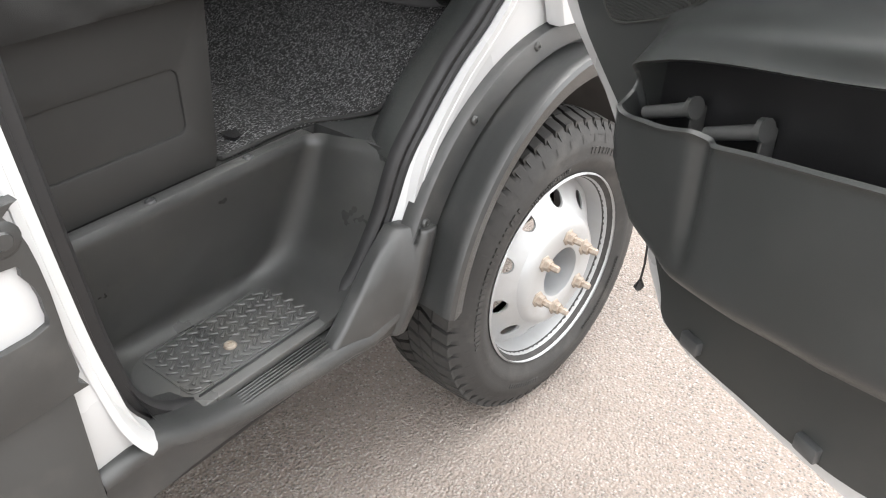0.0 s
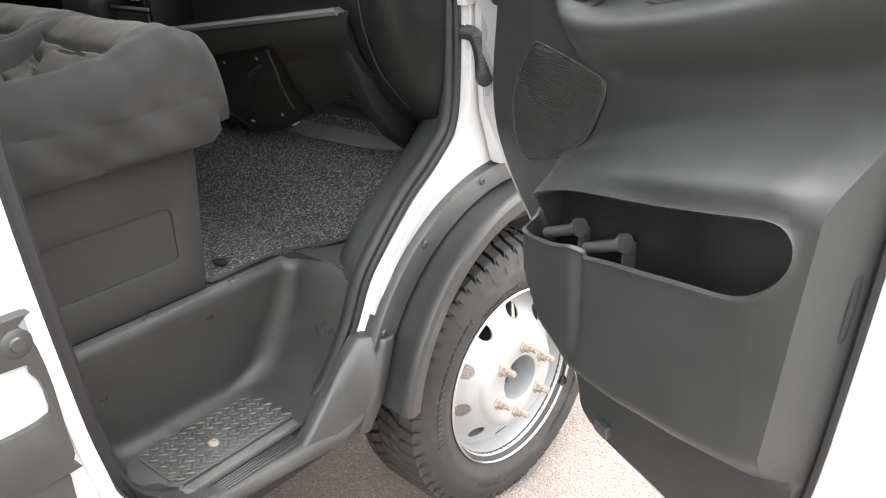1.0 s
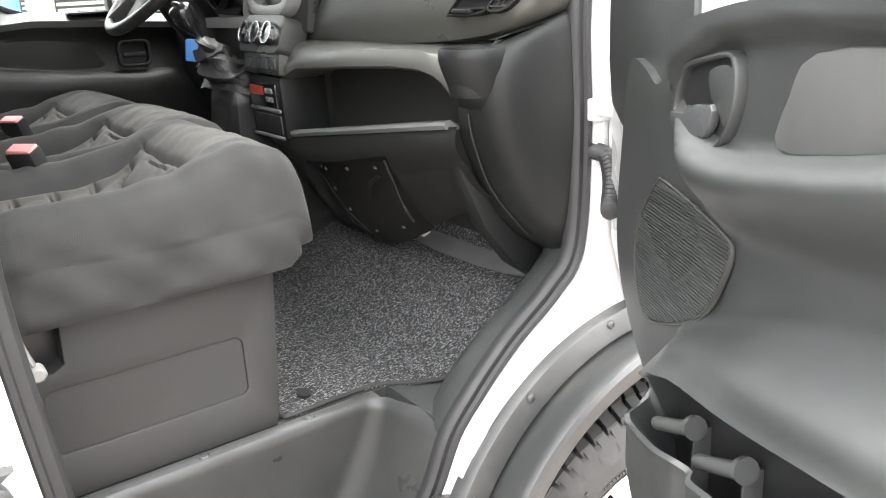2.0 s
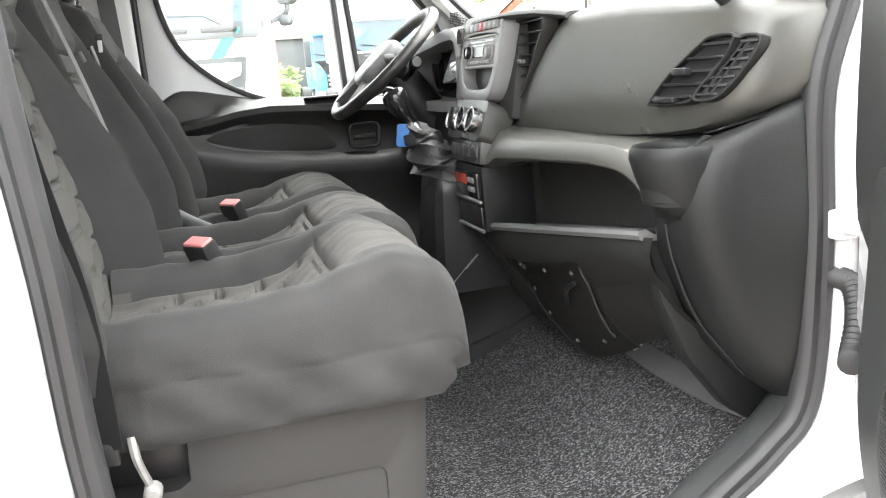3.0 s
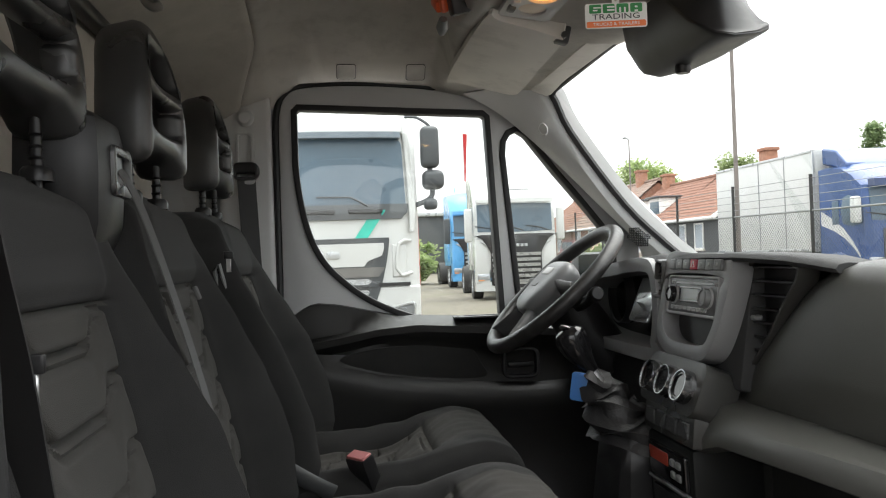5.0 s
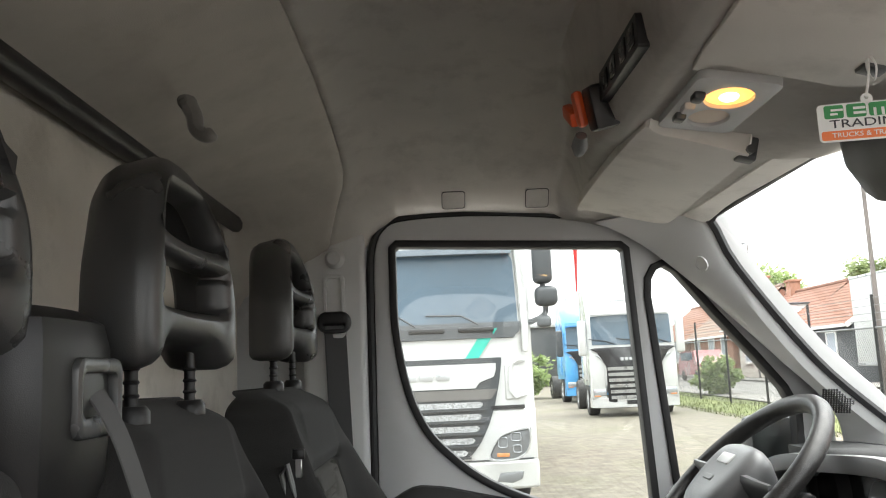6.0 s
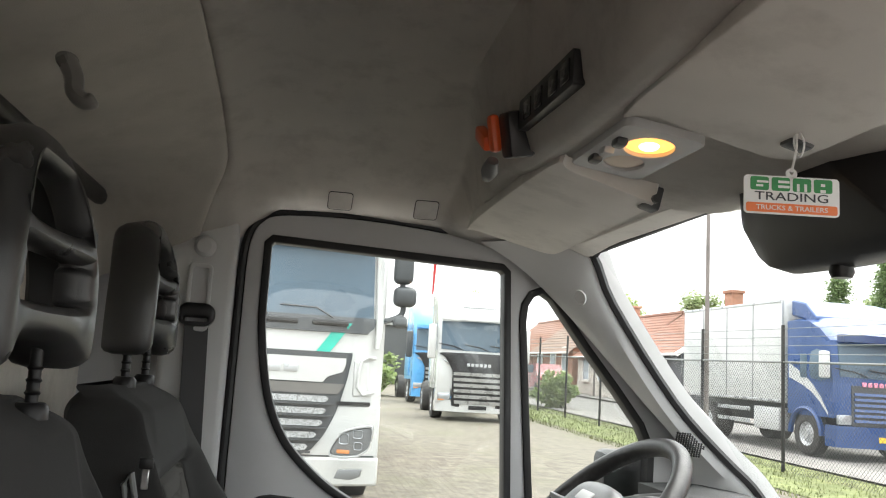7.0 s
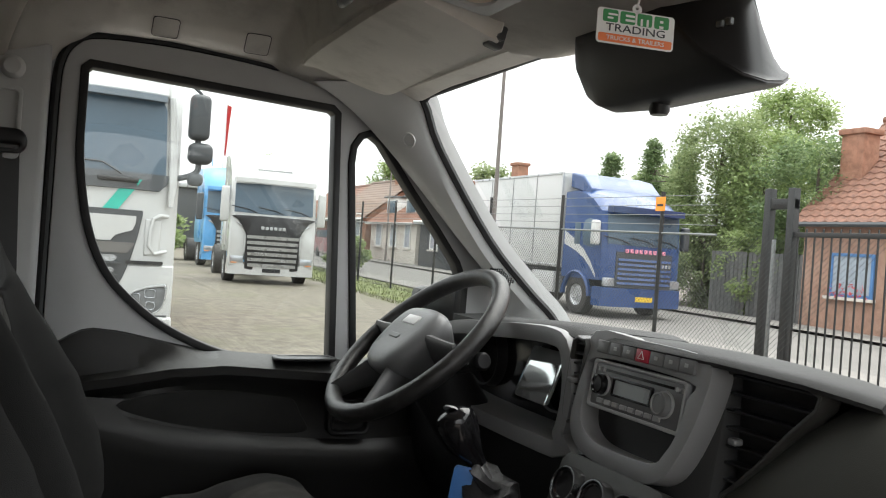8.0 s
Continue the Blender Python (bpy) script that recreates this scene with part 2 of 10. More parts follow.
TRIM = mat("dark_grey_trim", (0.0315, 0.0335, 0.033), 0.36, 0, 0.12, 5, 0.25, 1300, 0.7, (0.06, 0.06, 0.058), 8, 0.25)
# same plastic as the dark grey trim, darkened for the driver's side's shade
DOORSHADE = mat("shaded_door_plastic", (0.021, 0.021, 0.0205), 0.38, 0, 0.12, 5, 0.25, 1300, 0.55, (0.04, 0.04, 0.038), 8, 0.25)
DASH = mat("black_dash_plastic", (0.042, 0.042, 0.039), 0.3, 0, 0.1, 4, 0.25, 1200, 0.5, (0.08, 0.08, 0.075), 7, 0.22)
DTOP = mat("matt_dash_top", (0.036, 0.037, 0.037), 0.62, 0, 0.1, 4, 0.35, 900, 0.28, (0.055, 0.055, 0.053), 7, 0.2)
PADTOP = mat("soft_grained_dash_top", (0.05, 0.05, 0.044), 0.34, 0, 0.1, 4, 0.3, 1100, 0.55, (0.07, 0.07, 0.063), 7, 0.22)
GREYP = mat("mid_grey_plastic", (0.36, 0.365, 0.365), 0.42, 0, 0.06, 6, 0.12, 1600)
DASHLOW = mat("black_lower_dash_plastic", (0.0128, 0.0138, 0.0135), 0.42, 0, 0.12, 5, 0.3, 1200, 0.2, (0.022, 0.022, 0.0205), 8, 0.3)
BELLYP = mat("black_bare_moulding", (0.034, 0.034, 0.032), 0.45, 0, 0.15, 6, 0.3, 1100, 0.4, (0.055, 0.055, 0.051), 9, 0.35)
SILVER = mat("grey_console_plastic", (0.2, 0.205, 0.205), 0.4, 0.2, 0.06, 6, 0.1, 1800)
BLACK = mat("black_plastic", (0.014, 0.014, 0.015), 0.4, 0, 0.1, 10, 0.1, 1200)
GLOSS = mat("gloss_black", (0.01, 0.01, 0.011), 0.15, 0, 0.1, 10)
RUBBER = mat("black_rubber_seal", (0.017, 0.017, 0.018), 0.55, 0, 0.2, 14, 0.15, 700)
TYRE = mat("tyre_rubber", (0.036, 0.035, 0.034), 0.7, 0, 0.2, 14, 0.25, 500, 0.35, (0.13, 0.12, 0.11), 12, 0.35)
RIM = mat("silver_wheel_paint", (0.4, 0.405, 0.41), 0.36, 0.35, 0.06, 12, 0.1, 300, 0.5, (0.3, 0.27, 0.23), 14, 0.3)
NUT = mat("rusty_zinc", (0.36, 0.31, 0.26), 0.6, 0.5, 0.3, 60, 0.4, 300, 0.5, (0.2, 0.12, 0.07), 70, 0.7)
BOXP = mat("charcoal_box_plastic", (0.027, 0.027, 0.0265), 0.5, 0, 0.12, 5, 0.3, 1100, 0.4, (0.05, 0.049, 0.047), 9, 0.3)
HUB = mat("blue_grey_hub", (0.13, 0.15, 0.17), 0.5, 0.5, 0.3, 30, 0.3, 200)
STEEL = mat("bare_steel", (0.5, 0.5, 0.5), 0.35, 0.9, 0.1, 30)
SATINC = mat("satin_chrome", (0.34, 0.345, 0.35), 0.22, 1.0, 0.03, 30)
SEAT = cloth("charcoal_seat_cloth", (0.031, 0.0308, 0.0305), 900, 0.3, 0.45)
SEATMID = cloth("ribbed_seat_cloth", (0.054, 0.0515, 0.0475), 700, 0.2, 0.5)
LINER = cloth("grey_headliner_felt", (0.74, 0.71, 0.66), 1400, 0.06, 0.25, (0.4, 0.37, 0.33))
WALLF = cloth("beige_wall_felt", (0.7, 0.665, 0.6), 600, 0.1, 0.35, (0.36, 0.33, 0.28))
PILLAR = mat("light_grey_pillar_trim", (0.58, 0.583, 0.58), 0.55, 0, 0.05, 6, 0.2, 1500)
PADGREY = mat("grey_rest_plastic", (0.06, 0.062, 0.063), 0.3, 0, 0.08, 8, 0.12, 1500, 0.7)
BELT = cloth("grey_belt_webbing", (0.12, 0.12, 0.12), 1500, 0.1, 0.4)
RED = mat("red_button", (0.55, 0.2, 0.2), 0.35)
GLASS = pane("green_tinted_glass", (0.9, 0.925, 0.915))


# ---- ground ----
def rise(x, y):
    """Height of the yard: level round the van, rising gently to the street."""
    d = max(0.0, -x * 0.75 + y * 0.65 - 3.0)
    return 0.0125 * min(d, 60)


AGG = speckle("washed_aggregate_paving", [(0.16, 0.142, 0.13), (0.215, 0.195, 0.178), (0.18, 0.158, 0.142), (0.29, 0.266, 0.246), (0.197, 0.172, 0.154), (0.11, 0.098, 0.09), (0.238, 0.217, 0.198), (0.197, 0.163, 0.143)],
              165, 0.85, 0.9, 0.005, (0.32, 0.27, 0.235), 1.6, 0.4, (0.19, 0.158, 0.137))
bm = B()
xs = [-160, -100, -70, -50, -40, -34, -28, -24, -20, -17, -14, -11, -8, -5, -2, 1, 4, 8, 15, 30, 70, 140]
ys = [-140, -70, -30, -12, -6, -3, 0, 3, 6, 9, 12, 15, 18, 22, 27, 34, 44, 60, 90, 140]
vv = [[bm.verts.new((x, y, rise(x, y))) for y in ys] for x in xs]
for i in range(len(xs) - 1):
    for j in range(len(ys) - 1):
        bm.faces.new((vv[i][j], vv[i + 1][j], vv[i + 1][j + 1], vv[i][j + 1]))
solo("ground", bm, AGG, "worn beige-grey paved yard with small stones showing", "ground", "structure", angle=180)

# added wall, never in view: cuts low sky light on the van's passenger side
bm = B()
box(bm, 15.0, 15.3, -30, 9, -0.1, 2.6, 0.02)
solo("light_block_wall", bm, mat("grey_brown_render", (0.3, 0.28, 0.25), 0.9, 0, 0.15, 0.8, 0.3, 60, 0.3, (0.13, 0.12, 0.11), 0.5, 0.5), "added plain wall out of view that cuts low sky light", "wall", "structure")

# ---- the van: shell ----
van = thing("van", "white delivery van cab with dark grey lower cladding", "van", (-0.05, -0.6, 0))

# outline of the passenger door's opening (y, z), counted round from the rear foot
OPEN = [(-0.975, 1.10), (-0.955, 0.85), (-0.935, 0.68), (-0.90, 0.55), (-0.82, 0.475), (-0.68, 0.452), (-0.56, 0.45), (-0.465, 0.51), (-0.40, 0.62), (-0.352, 0.74),
        (-0.245, 0.852), (-0.137, 0.93), (-0.082, 1.0), (-0.068, 1.2), (-0.072, 1.41), (-0.03, 1.56), (-0.055, 1.69), (-0.225, 1.87), (-0.335, 1.962),
        (-0.5, 2.025), (-0.75, 2.045), (-0.92, 2.02), (-1.0, 1.9), (-0.995, 1.55), (-0.98, 1.3)]
open_s = smooth2(OPEN, 6)


def grow(pts, d):
    """The outline pushed outward by d."""
    n = len(pts)
    area = sum(pts[i][0] * pts[(i + 1) % n][1] - pts[(i + 1) % n][0] * pts[i][1] for i in range(n))
    out = []
    for i in range(n):
        a, b, c = Vector(pts[i - 1]), Vector(pts[i]), Vector(pts[(i + 1) % n])
        t1, t2 = (b - a).normalized(), (c - b).normalized()
        n1, n2 = Vector((t1.y, -t1.x)), Vector((t2.y, -t2.x))
        m = (n1 + n2).normalized() * (1 if area > 0 else -1)
        out.append(tuple(b + m * d / max(0.5, m.dot(n1 * (1 if area > 0 else -1)))))
    return out


def seal_x(z):
    """How far out the door seal runs at that height."""
    return lerp([(0.4, 0.735), (0.5, 0.74), (0.62, 0.757), (0.78, 0.775), (1.0, 0.78), (1.5, 0.785), (2.1, 0.76)], z)


WC = (0.025, 0.345)
arch = [(WC[0] + 0.478 * math.cos(radians(a)), WC[1] + 0.478 * math.sin(radians(a))) for a in range(158, 9, -4)]
white = [(-2.6, 2.3), (-2.6, 0.62), (-1.03, 0.62), (-1.015, 0.485), (-0.93, 0.47), (-0.84, 0.44), (-0.7, 0.42), (-0.58, 0.42), (-0.52, 0.45)] + arch + \
        [(0.62, 0.5), (0.72, 0.7), (0.72, 1.12), (0.35, 1.32), (0.16, 1.5), (-0.02, 1.72), (-0.2, 2.0), (-0.32, 2.12), (-0.7, 2.2)]
bm = B()
plate(bm, white, [grow(open_s, 0.02)], "x", 0.785, 0.812)
for v in bm.verts:
    v.co.x -= 0.03 * max(0.0, min(1.0, (0.64 - v.co.z) / 0.18)) if v.co.y < -0.45 else 0.0
part("side_panel", bm, WHITE, van, "white painted side panel")

# the folded metal round the opening, between seal and skin
def edge_strip(profile, ring_of):
    """Strips that follow the opening; the profile gives (x, distance outward) from the seal's place."""
    rings = []
    for k, (y, z) in enumerate(ring_of):
        a, b = ring_of[k - 1], ring_of[(k + 1) % len(ring_of)]
        t = Vector((b[0] - a[0], b[1] - a[1])).normalized()
        sx = seal_x(z)
        rings.append([(x if x > 0.7 else sx + x, y + t.y * d, z - t.x * d) for x, d in profile])
    return rings


bm = B()
rings = edge_strip([(0.012, 0.012), (0.79, 0.018), (0.806, 0.026), (0.8135, 0.034), (0.814, 0.044)], open_s)
low = [k for k, (y, z) in enumerate(open_s) if (z < 0.535 or (y > -0.6 and z < 0.6)) and y > -0.9]
loft(bm, rings[low[-1]:] + rings[:low[0] + 1], False, False)
part("door_frame", bm, WHITE_IN, van)

# seal: a soft lip, a bulb and the clamped foot
bm = B()
rings = edge_strip([(-0.014, -0.004), (-0.01, -0.011), (0.0, -0.014), (0.01, -0.012), (0.015, -0.006), (0.012, 0.001), (0.012, 0.006), (0.019, 0.009), (0.021, 0.016), (0.016, 0.021), (0.004, 0.019), (-0.012, 0.01)], open_s)
loft(bm, rings + [rings[0]], True, False)
part("door_seal", bm, RUBBER, van, "black rubber door seal")

# ---- rear corner: grey mouldings behind the opening ----
bm = B()
plate(bm, smooth2([(-2.5, 0.95), (-1.9, 0.952), (-1.08, 0.952), (-1.022, 0.938), (-1.002, 0.87), (-0.997, 0.76), (-1.0, 0.705), (-1.07, 0.69), (-1.9, 0.69), (-2.5, 0.70), (-2.52, 0.82)], 3),
      [smooth2([(-2.4, 0.89), (-1.5, 0.888), (-1.07, 0.885), (-1.022, 0.865), (-1.01, 0.815), (-1.03, 0.79), (-1.2, 0.79), (-1.8, 0.79), (-2.4, 0.79)], 3)], "x", 0.806, 0.832, 0.006)
part("side_moulding", bm, CLAD, van, "dark grey plastic side moulding")
bm = B()
box(bm, 0.80, 0.822, -2.4, -1.004, 0.77, 0.9, 0.004)
part("side_insert", bm, WHITE, van)
bm = B()
lathe(bm, [(0.0, 0.006), (0.009, 0.006), (0.011, 0.003), (0.018, 0.002), (0.021, 0.0)], 20, Matrix.Translation((0.832, -1.03, 0.915)))
part("moulding_screw", bm, CLAD, van)
bm = B()
box(bm, 0.76, 0.824, -2.5, -1.002, 0.34, 0.686, 0.008)
part("rear_cladding", bm, CLAD, van, "dark grey lower body cladding")

# ---- sill: ribbed tread, sweep up to the wheel arch ----
bm = B()
rings = []
for y, z, xo, h in ((-1.0, 0.525, 0.815, 0.05), (-0.95, 0.532, 0.815, 0.05), (-0.9, 0.525, 0.812, 0.05), (-0.87, 0.508, 0.81, 0.05), (-0.82, 0.488, 0.808, 0.05), (-0.75, 0.468, 0.808, 0.05), (-0.6, 0.46, 0.818, 0.05), (-0.54, 0.462, 0.824, 0.05),
                 (-0.50, 0.458, 0.83, 0.055), (-0.45, 0.478, 0.836, 0.075), (-0.42, 0.5, 0.838, 0.09)):
    rings.append([(0.70, y, z - 0.004), (0.755, y, z), (xo - 0.02, y, z - 0.002), (xo - 0.008, y, z - 0.005), (xo - 0.002, y, z - 0.012), (xo, y, z - 0.022), (xo - 0.004, y, z - 0.03), (xo - 0.008, y, 0.43), (xo - 0.03, y, 0.418), (0.70, y, 0.42)])
loft(bm, rings)
sill = part("sill_cladding", bm, CLAD, van, "dark grey plastic entry sill")
bm = B()
for i in range(7):
    x = 0.752 + i * 0.0065
    box(bm, x, x + 0.0032, -0.76, -0.57, 0.455, 0.468, 0.0012, 1)
part("tread_ribs", bm, CLAD, sill)


def screw(parent, p, r=0.009, axis="z", material=None):
    b = B()
    m = Matrix.Translation(p) @ (Matrix.Rotation(radians(-90), 4, "Y") if axis == "z" else Matrix.Identity(4))
    lathe(b, [(0.0, 0.0025), (r * 0.35, 0.0022), (r * 0.4, 0.0045), (r * 0.8, 0.004), (r, 0.001), (r, -0.002)], 14, m)
    return part("screw", b, material or STEEL, parent, "worn metal screw")


for y in (-0.656, -0.77):
    screw(sill, (0.75, y, 0.465), 0.0095, "z", NUT)
screw(sill, (0.768, -0.975, 0.47), 0.0095, "z", NUT)
# upright flap where the sill sweeps up to the arch
bm = B()
rings = []
for z, yl, xr in ((0.422, -0.60, 0.83), (0.44, -0.588, 0.834), (0.462, -0.572, 0.84), (0.48, -0.552, 0.844), (0.50, -0.532, 0.847), (0.52, -0.512, 0.849), (0.545, -0.488, 0.85), (0.57, -0.466, 0.85), (0.595, -0.438, 0.85), (0.612, -0.418, 0.85), (0.62, -0.408, 0.848)):
    yr = -0.352 - 0.33 * (0.62 - z)
    wd = yr - yl
    rings.append([(0.775, yl + 0.004, z), (0.80, yl, z), (0.808, yl + 0.006, z), (0.812 + 0.2 * (xr - 0.812), yl + 0.3 * wd, z), (0.812 + 0.55 * (xr - 0.812), yl + 0.55 * wd, z), (xr - 0.006, yr - 0.035, z), (xr + 0.004, yr - 0.028, z), (xr + 0.008, yr - 0.012, z), (xr + 0.004, yr, z), (0.80, yr, z)])
loft(bm, rings)
part("sill_end", bm, CLAD, van, bevel=0.003)

# ---- wheel arch trim ----
ARCH = [(0.004, 0.80), (0.004, 0.824), (0.0, 0.833), (-0.006, 0.836), (-0.042, 0.842), (-0.047, 0.838), (-0.050, 0.824), (-0.055, 0.824), (-0.057, 0.846), (-0.053, 0.868), (-0.046, 0.892), (-0.044, 0.904), (-0.047, 0.913), (-0.055, 0.918), (-0.066, 0.916), (-0.096, 0.905),
        (-0.101, 0.898), (-0.1, 0.88), (-0.088, 0.80), (-0.03, 0.79)]


def arch_r(a):
    return 0.492 + 0.026 * (146 - a) / 45 if a > 60 else 0.542


bm = B()
rings = []
for a in range(164, 14, -2):
    c, s = math.cos(radians(a)), math.sin(radians(a))
    rings.append([(x, WC[0] + (arch_r(a) + d) * c, WC[1] + (arch_r(a) + d) * s) for d, x in ARCH])
loft(bm, rings)
archt = part("wheel_arch_trim", bm, CLAD, van, "dark grey plastic wheel arch trim", angle=28)
for a in (144.5, 121, 97):
    c, s = math.cos(radians(a)), math.sin(radians(a))
    screw(archt, (0.838, WC[0] + (arch_r(a) - 0.012) * c, WC[1] + (arch_r(a) - 0.012) * s), 0.009, "x", CLAD)
bm = B()
loft(bm, [[(x, WC[0] + r * math.cos(radians(a)), WC[1] + r * math.sin(radians(a))) for x, r in ((0.82, 0.43), (0.6, 0.44), (0.3, 0.44), (0.3, 0.2), (0.3, 0.0))] for a in range(-4, 172, 6)], False, False)
part("wheel_housing", bm, BLACK, van)
# front wing in front of the opening
bm = B()
plate(bm, [(0.02, 0.875), (0.62, 0.8), (0.72, 0.9), (0.72, 1.14), (0.35, 1.33), (0.0, 1.45), (-0.03, 1.2), (-0.02, 1.0)], [], "x", 0.814, 0.86, 0.012)
part("front_wing", bm, WHITE, van)
# hinge pillar face with hinge and door loom
bm = B()
box(bm, 0.80, 0.822, -0.062, -0.02, 1.218, 1.256, 0.004)
box(bm, 0.82, 0.875, -0.062, -0.035, 1.229, 1.246, 0.004)
lathe(bm, [(0, 0.01), (0.011, 0.01), (0.013, 0)], 6, Matrix.Translation((0.822, -0.048, 1.237)))
part("door_hinge", bm, WHITE_IN, van)
bm = B()
path = curve([(0.80, -0.045, 1.165), (0.835, -0.05, 1.16), (0.87, -0.075, 1.13), (0.9, -0.11, 1.10), (0.915, -0.125, 1.095)], 12)
tube(bm, path, [0.0125 + 0.003 * (i % 2) for i in range(len(path))], 12)
part("door_loom", bm, RUBBER, van, "black corrugated rubber door loom")


# ---- wheel ----
WM = Matrix.Translation((0.80, WC[0], WC[1])) @ Matrix.Rotation(radians(-5), 4, "Z")
bm = B()
# barrel and flange of the rim
lathe(bm, [(0.222, 0.098), (0.226, 0.094), (0.222, 0.088), (0.212, 0.08), (0.205, 0.06), (0.2, 0.03), (0.2, -0.06), (0.222, -0.08)], 72, WM)
# dished disc with round hand holes: laid out flat, then set on the cone
tmp = B()
NH = 10
hole = [[(0.163 * math.cos(2 * math.pi * (k + 0.3) / NH) + 0.0185 * math.cos(t), 0.163 * math.sin(2 * math.pi * (k + 0.3) / NH) + 0.0185 * math.sin(t)) for t in (2 * math.pi * i / 16 for i in range(16))] for k in range(NH)]
edges = []
for ring in [circle(0, 0, 0.192, 80), circle(0, 0, 0.131, 80)] + hole:
    vs = [tmp.verts.new((0, *p)) for p in ring]
    edges += [tmp.edges.new((vs[i], vs[(i + 1) % len(vs)])) for i in range(len(vs))]
bmesh.ops.triangle_fill(tmp, use_beauty=True, edges=edges)
for f in [f for f in tmp.faces if f.calc_center_median().length < 0.125]:
    tmp.faces.remove(f)
DISC = [(0.06, 0.104), (0.105, 0.106), (0.119, 0.102), (0.131, 0.088), (0.163, 0.062), (0.192, 0.04), (0.205, 0.03)]
for v in tmp.verts:
    v.co.x = lerp(DISC, v.co.yz.length)
bmesh.ops.solidify(tmp, geom=tmp.faces[:], thickness=0.005)
bmesh.ops.transform(tmp, matrix=WM, verts=tmp.verts)
merge(bm, tmp)
lathe(bm, [(0.205, 0.032), (0.192, 0.04), (0.1905, 0.0405)], 72, WM)
lathe(bm, [(0.1312, 0.088), (0.125, 0.097), (0.119, 0.102), (0.112, 0.105), (0.105, 0.106), (0.062, 0.106), (0.058, 0.104), (0.057, 0.03)], 72, WM)
wheel = part("wheel", bm, RIM, van, "silver painted steel wheel", angle=30)
bm = B()
lathe(bm, [(0.0, 0.05), (0.02, 0.05), (0.022, 0.044), (0.05, 0.044), (0.056, 0.03)], 36, WM)
for k in range(5):
    lathe(bm, [(0, 0.056), (0.006, 0.056), (0.007, 0.044)], 6, WM @ Matrix.Translation((0, 0.036 * math.cos(k * 1.257), 0.036 * math.sin(k * 1.257))))
part("hub", bm, HUB, wheel, "blue-grey metal hub")
bm = B()
lathe(bm, [(0, 0.036), (0.0065, 0.036), (0.008, 0.032), (0.008, 0.016), (0.0125, 0.016), (0.0135, 0.013), (0.0135, 0.004), (0.018, 0.002), (0.019, -0.002)], 6, Matrix.Identity(4))
nutm = mesh_of("wheel_nut", bm, NUT)
for k in range(6):
    a = radians(20 + 60 * k)
    ob = new("wheel_nut", nutm)
    ob.parent = wheel
    ob.matrix_basis = WM @ Matrix.Translation((0.107, 0.085 * math.cos(a), 0.085 * math.sin(a)))
    tagged(ob, "rusty wheel nut")
# tyre: carcass, then tread blocks
bm = B()
TY = [(0.208, 0.075), (0.214, 0.088), (0.222, 0.094), (0.234, 0.1), (0.25, 0.109), (0.262, 0.1125), (0.264, 0.1118), (0.28, 0.112), (0.295, 0.109), (0.297, 0.1075), (0.315, 0.101), (0.322, 0.094), (0.328, 0.083),
      (0.331, 0.07), (0.332, 0.0), (0.331, -0.07), (0.325, -0.09), (0.30, -0.107), (0.26, -0.11), (0.22, -0.09)]
lathe(bm, [(r, h - 0.005) for r, h in TY], 96, WM)
tyre = part("tyre", bm, TYRE, wheel, "worn black tyre with deep tread blocks")
bm = B()
NB = 62
for k in range(NB):
    a0 = 2 * math.pi * k / NB
    for row, (h0, h1, skew, off) in enumerate(((0.052, 0.088, 0.25, 0.0), (0.018, 0.049, 0.55, 0.5), (-0.015, 0.015, 0.4, 0.2), (-0.049, -0.018, -0.55, 0.6), (-0.088, -0.052, -0.25, 0.1))):
        w = 2 * math.pi / NB * 0.355
        vs = []
        for r in (0.326, 0.3462):
            for h, s in ((h0, -1), (h0, 1), (h1, 1), (h1, -1)):
                a = a0 + (2 * math.pi / NB) * off + s * w + skew * (h - (h0 + h1) / 2) / 0.35
                rr = r - 0.006 * max(0, (abs(h) - 0.07) / 0.018) if r > 0.34 else r - 0.004
                vs.append(bm.verts.new(WM @ Vector((h - 0.005, rr * math.cos(a), rr * math.sin(a)))))
        for f in ((4, 5, 6, 7), (0, 1, 5, 4), (1, 2, 6, 5), (2, 3, 7, 6), (3, 0, 4, 7)):
            bm.faces.new([vs[i] for i in f])
# shoulder lugs that run down the side wall
for k in range(NB):
    a0 = 2 * math.pi * k / NB
    vs = []
    for r, h in ((0.338, 0.084), (0.31, 0.1015), (0.31, 0.098), (0.336, 0.078)):
        for s in (-1, 1):
            a = a0 + s * 2 * math.pi / NB * 0.3
            vs.append(bm.verts.new(WM @ Vector((h - 0.003, r * math.cos(a), r * math.sin(a)))))
    for f in ((0, 1, 3, 2), (0, 2, 4, 6), (1, 7, 5, 3), (2, 3, 5, 4)):
        bm.faces.new([vs[i] for i in f])
tread = part("tread", bm, TYRE, wheel)
tread["kind"] = "stuff"
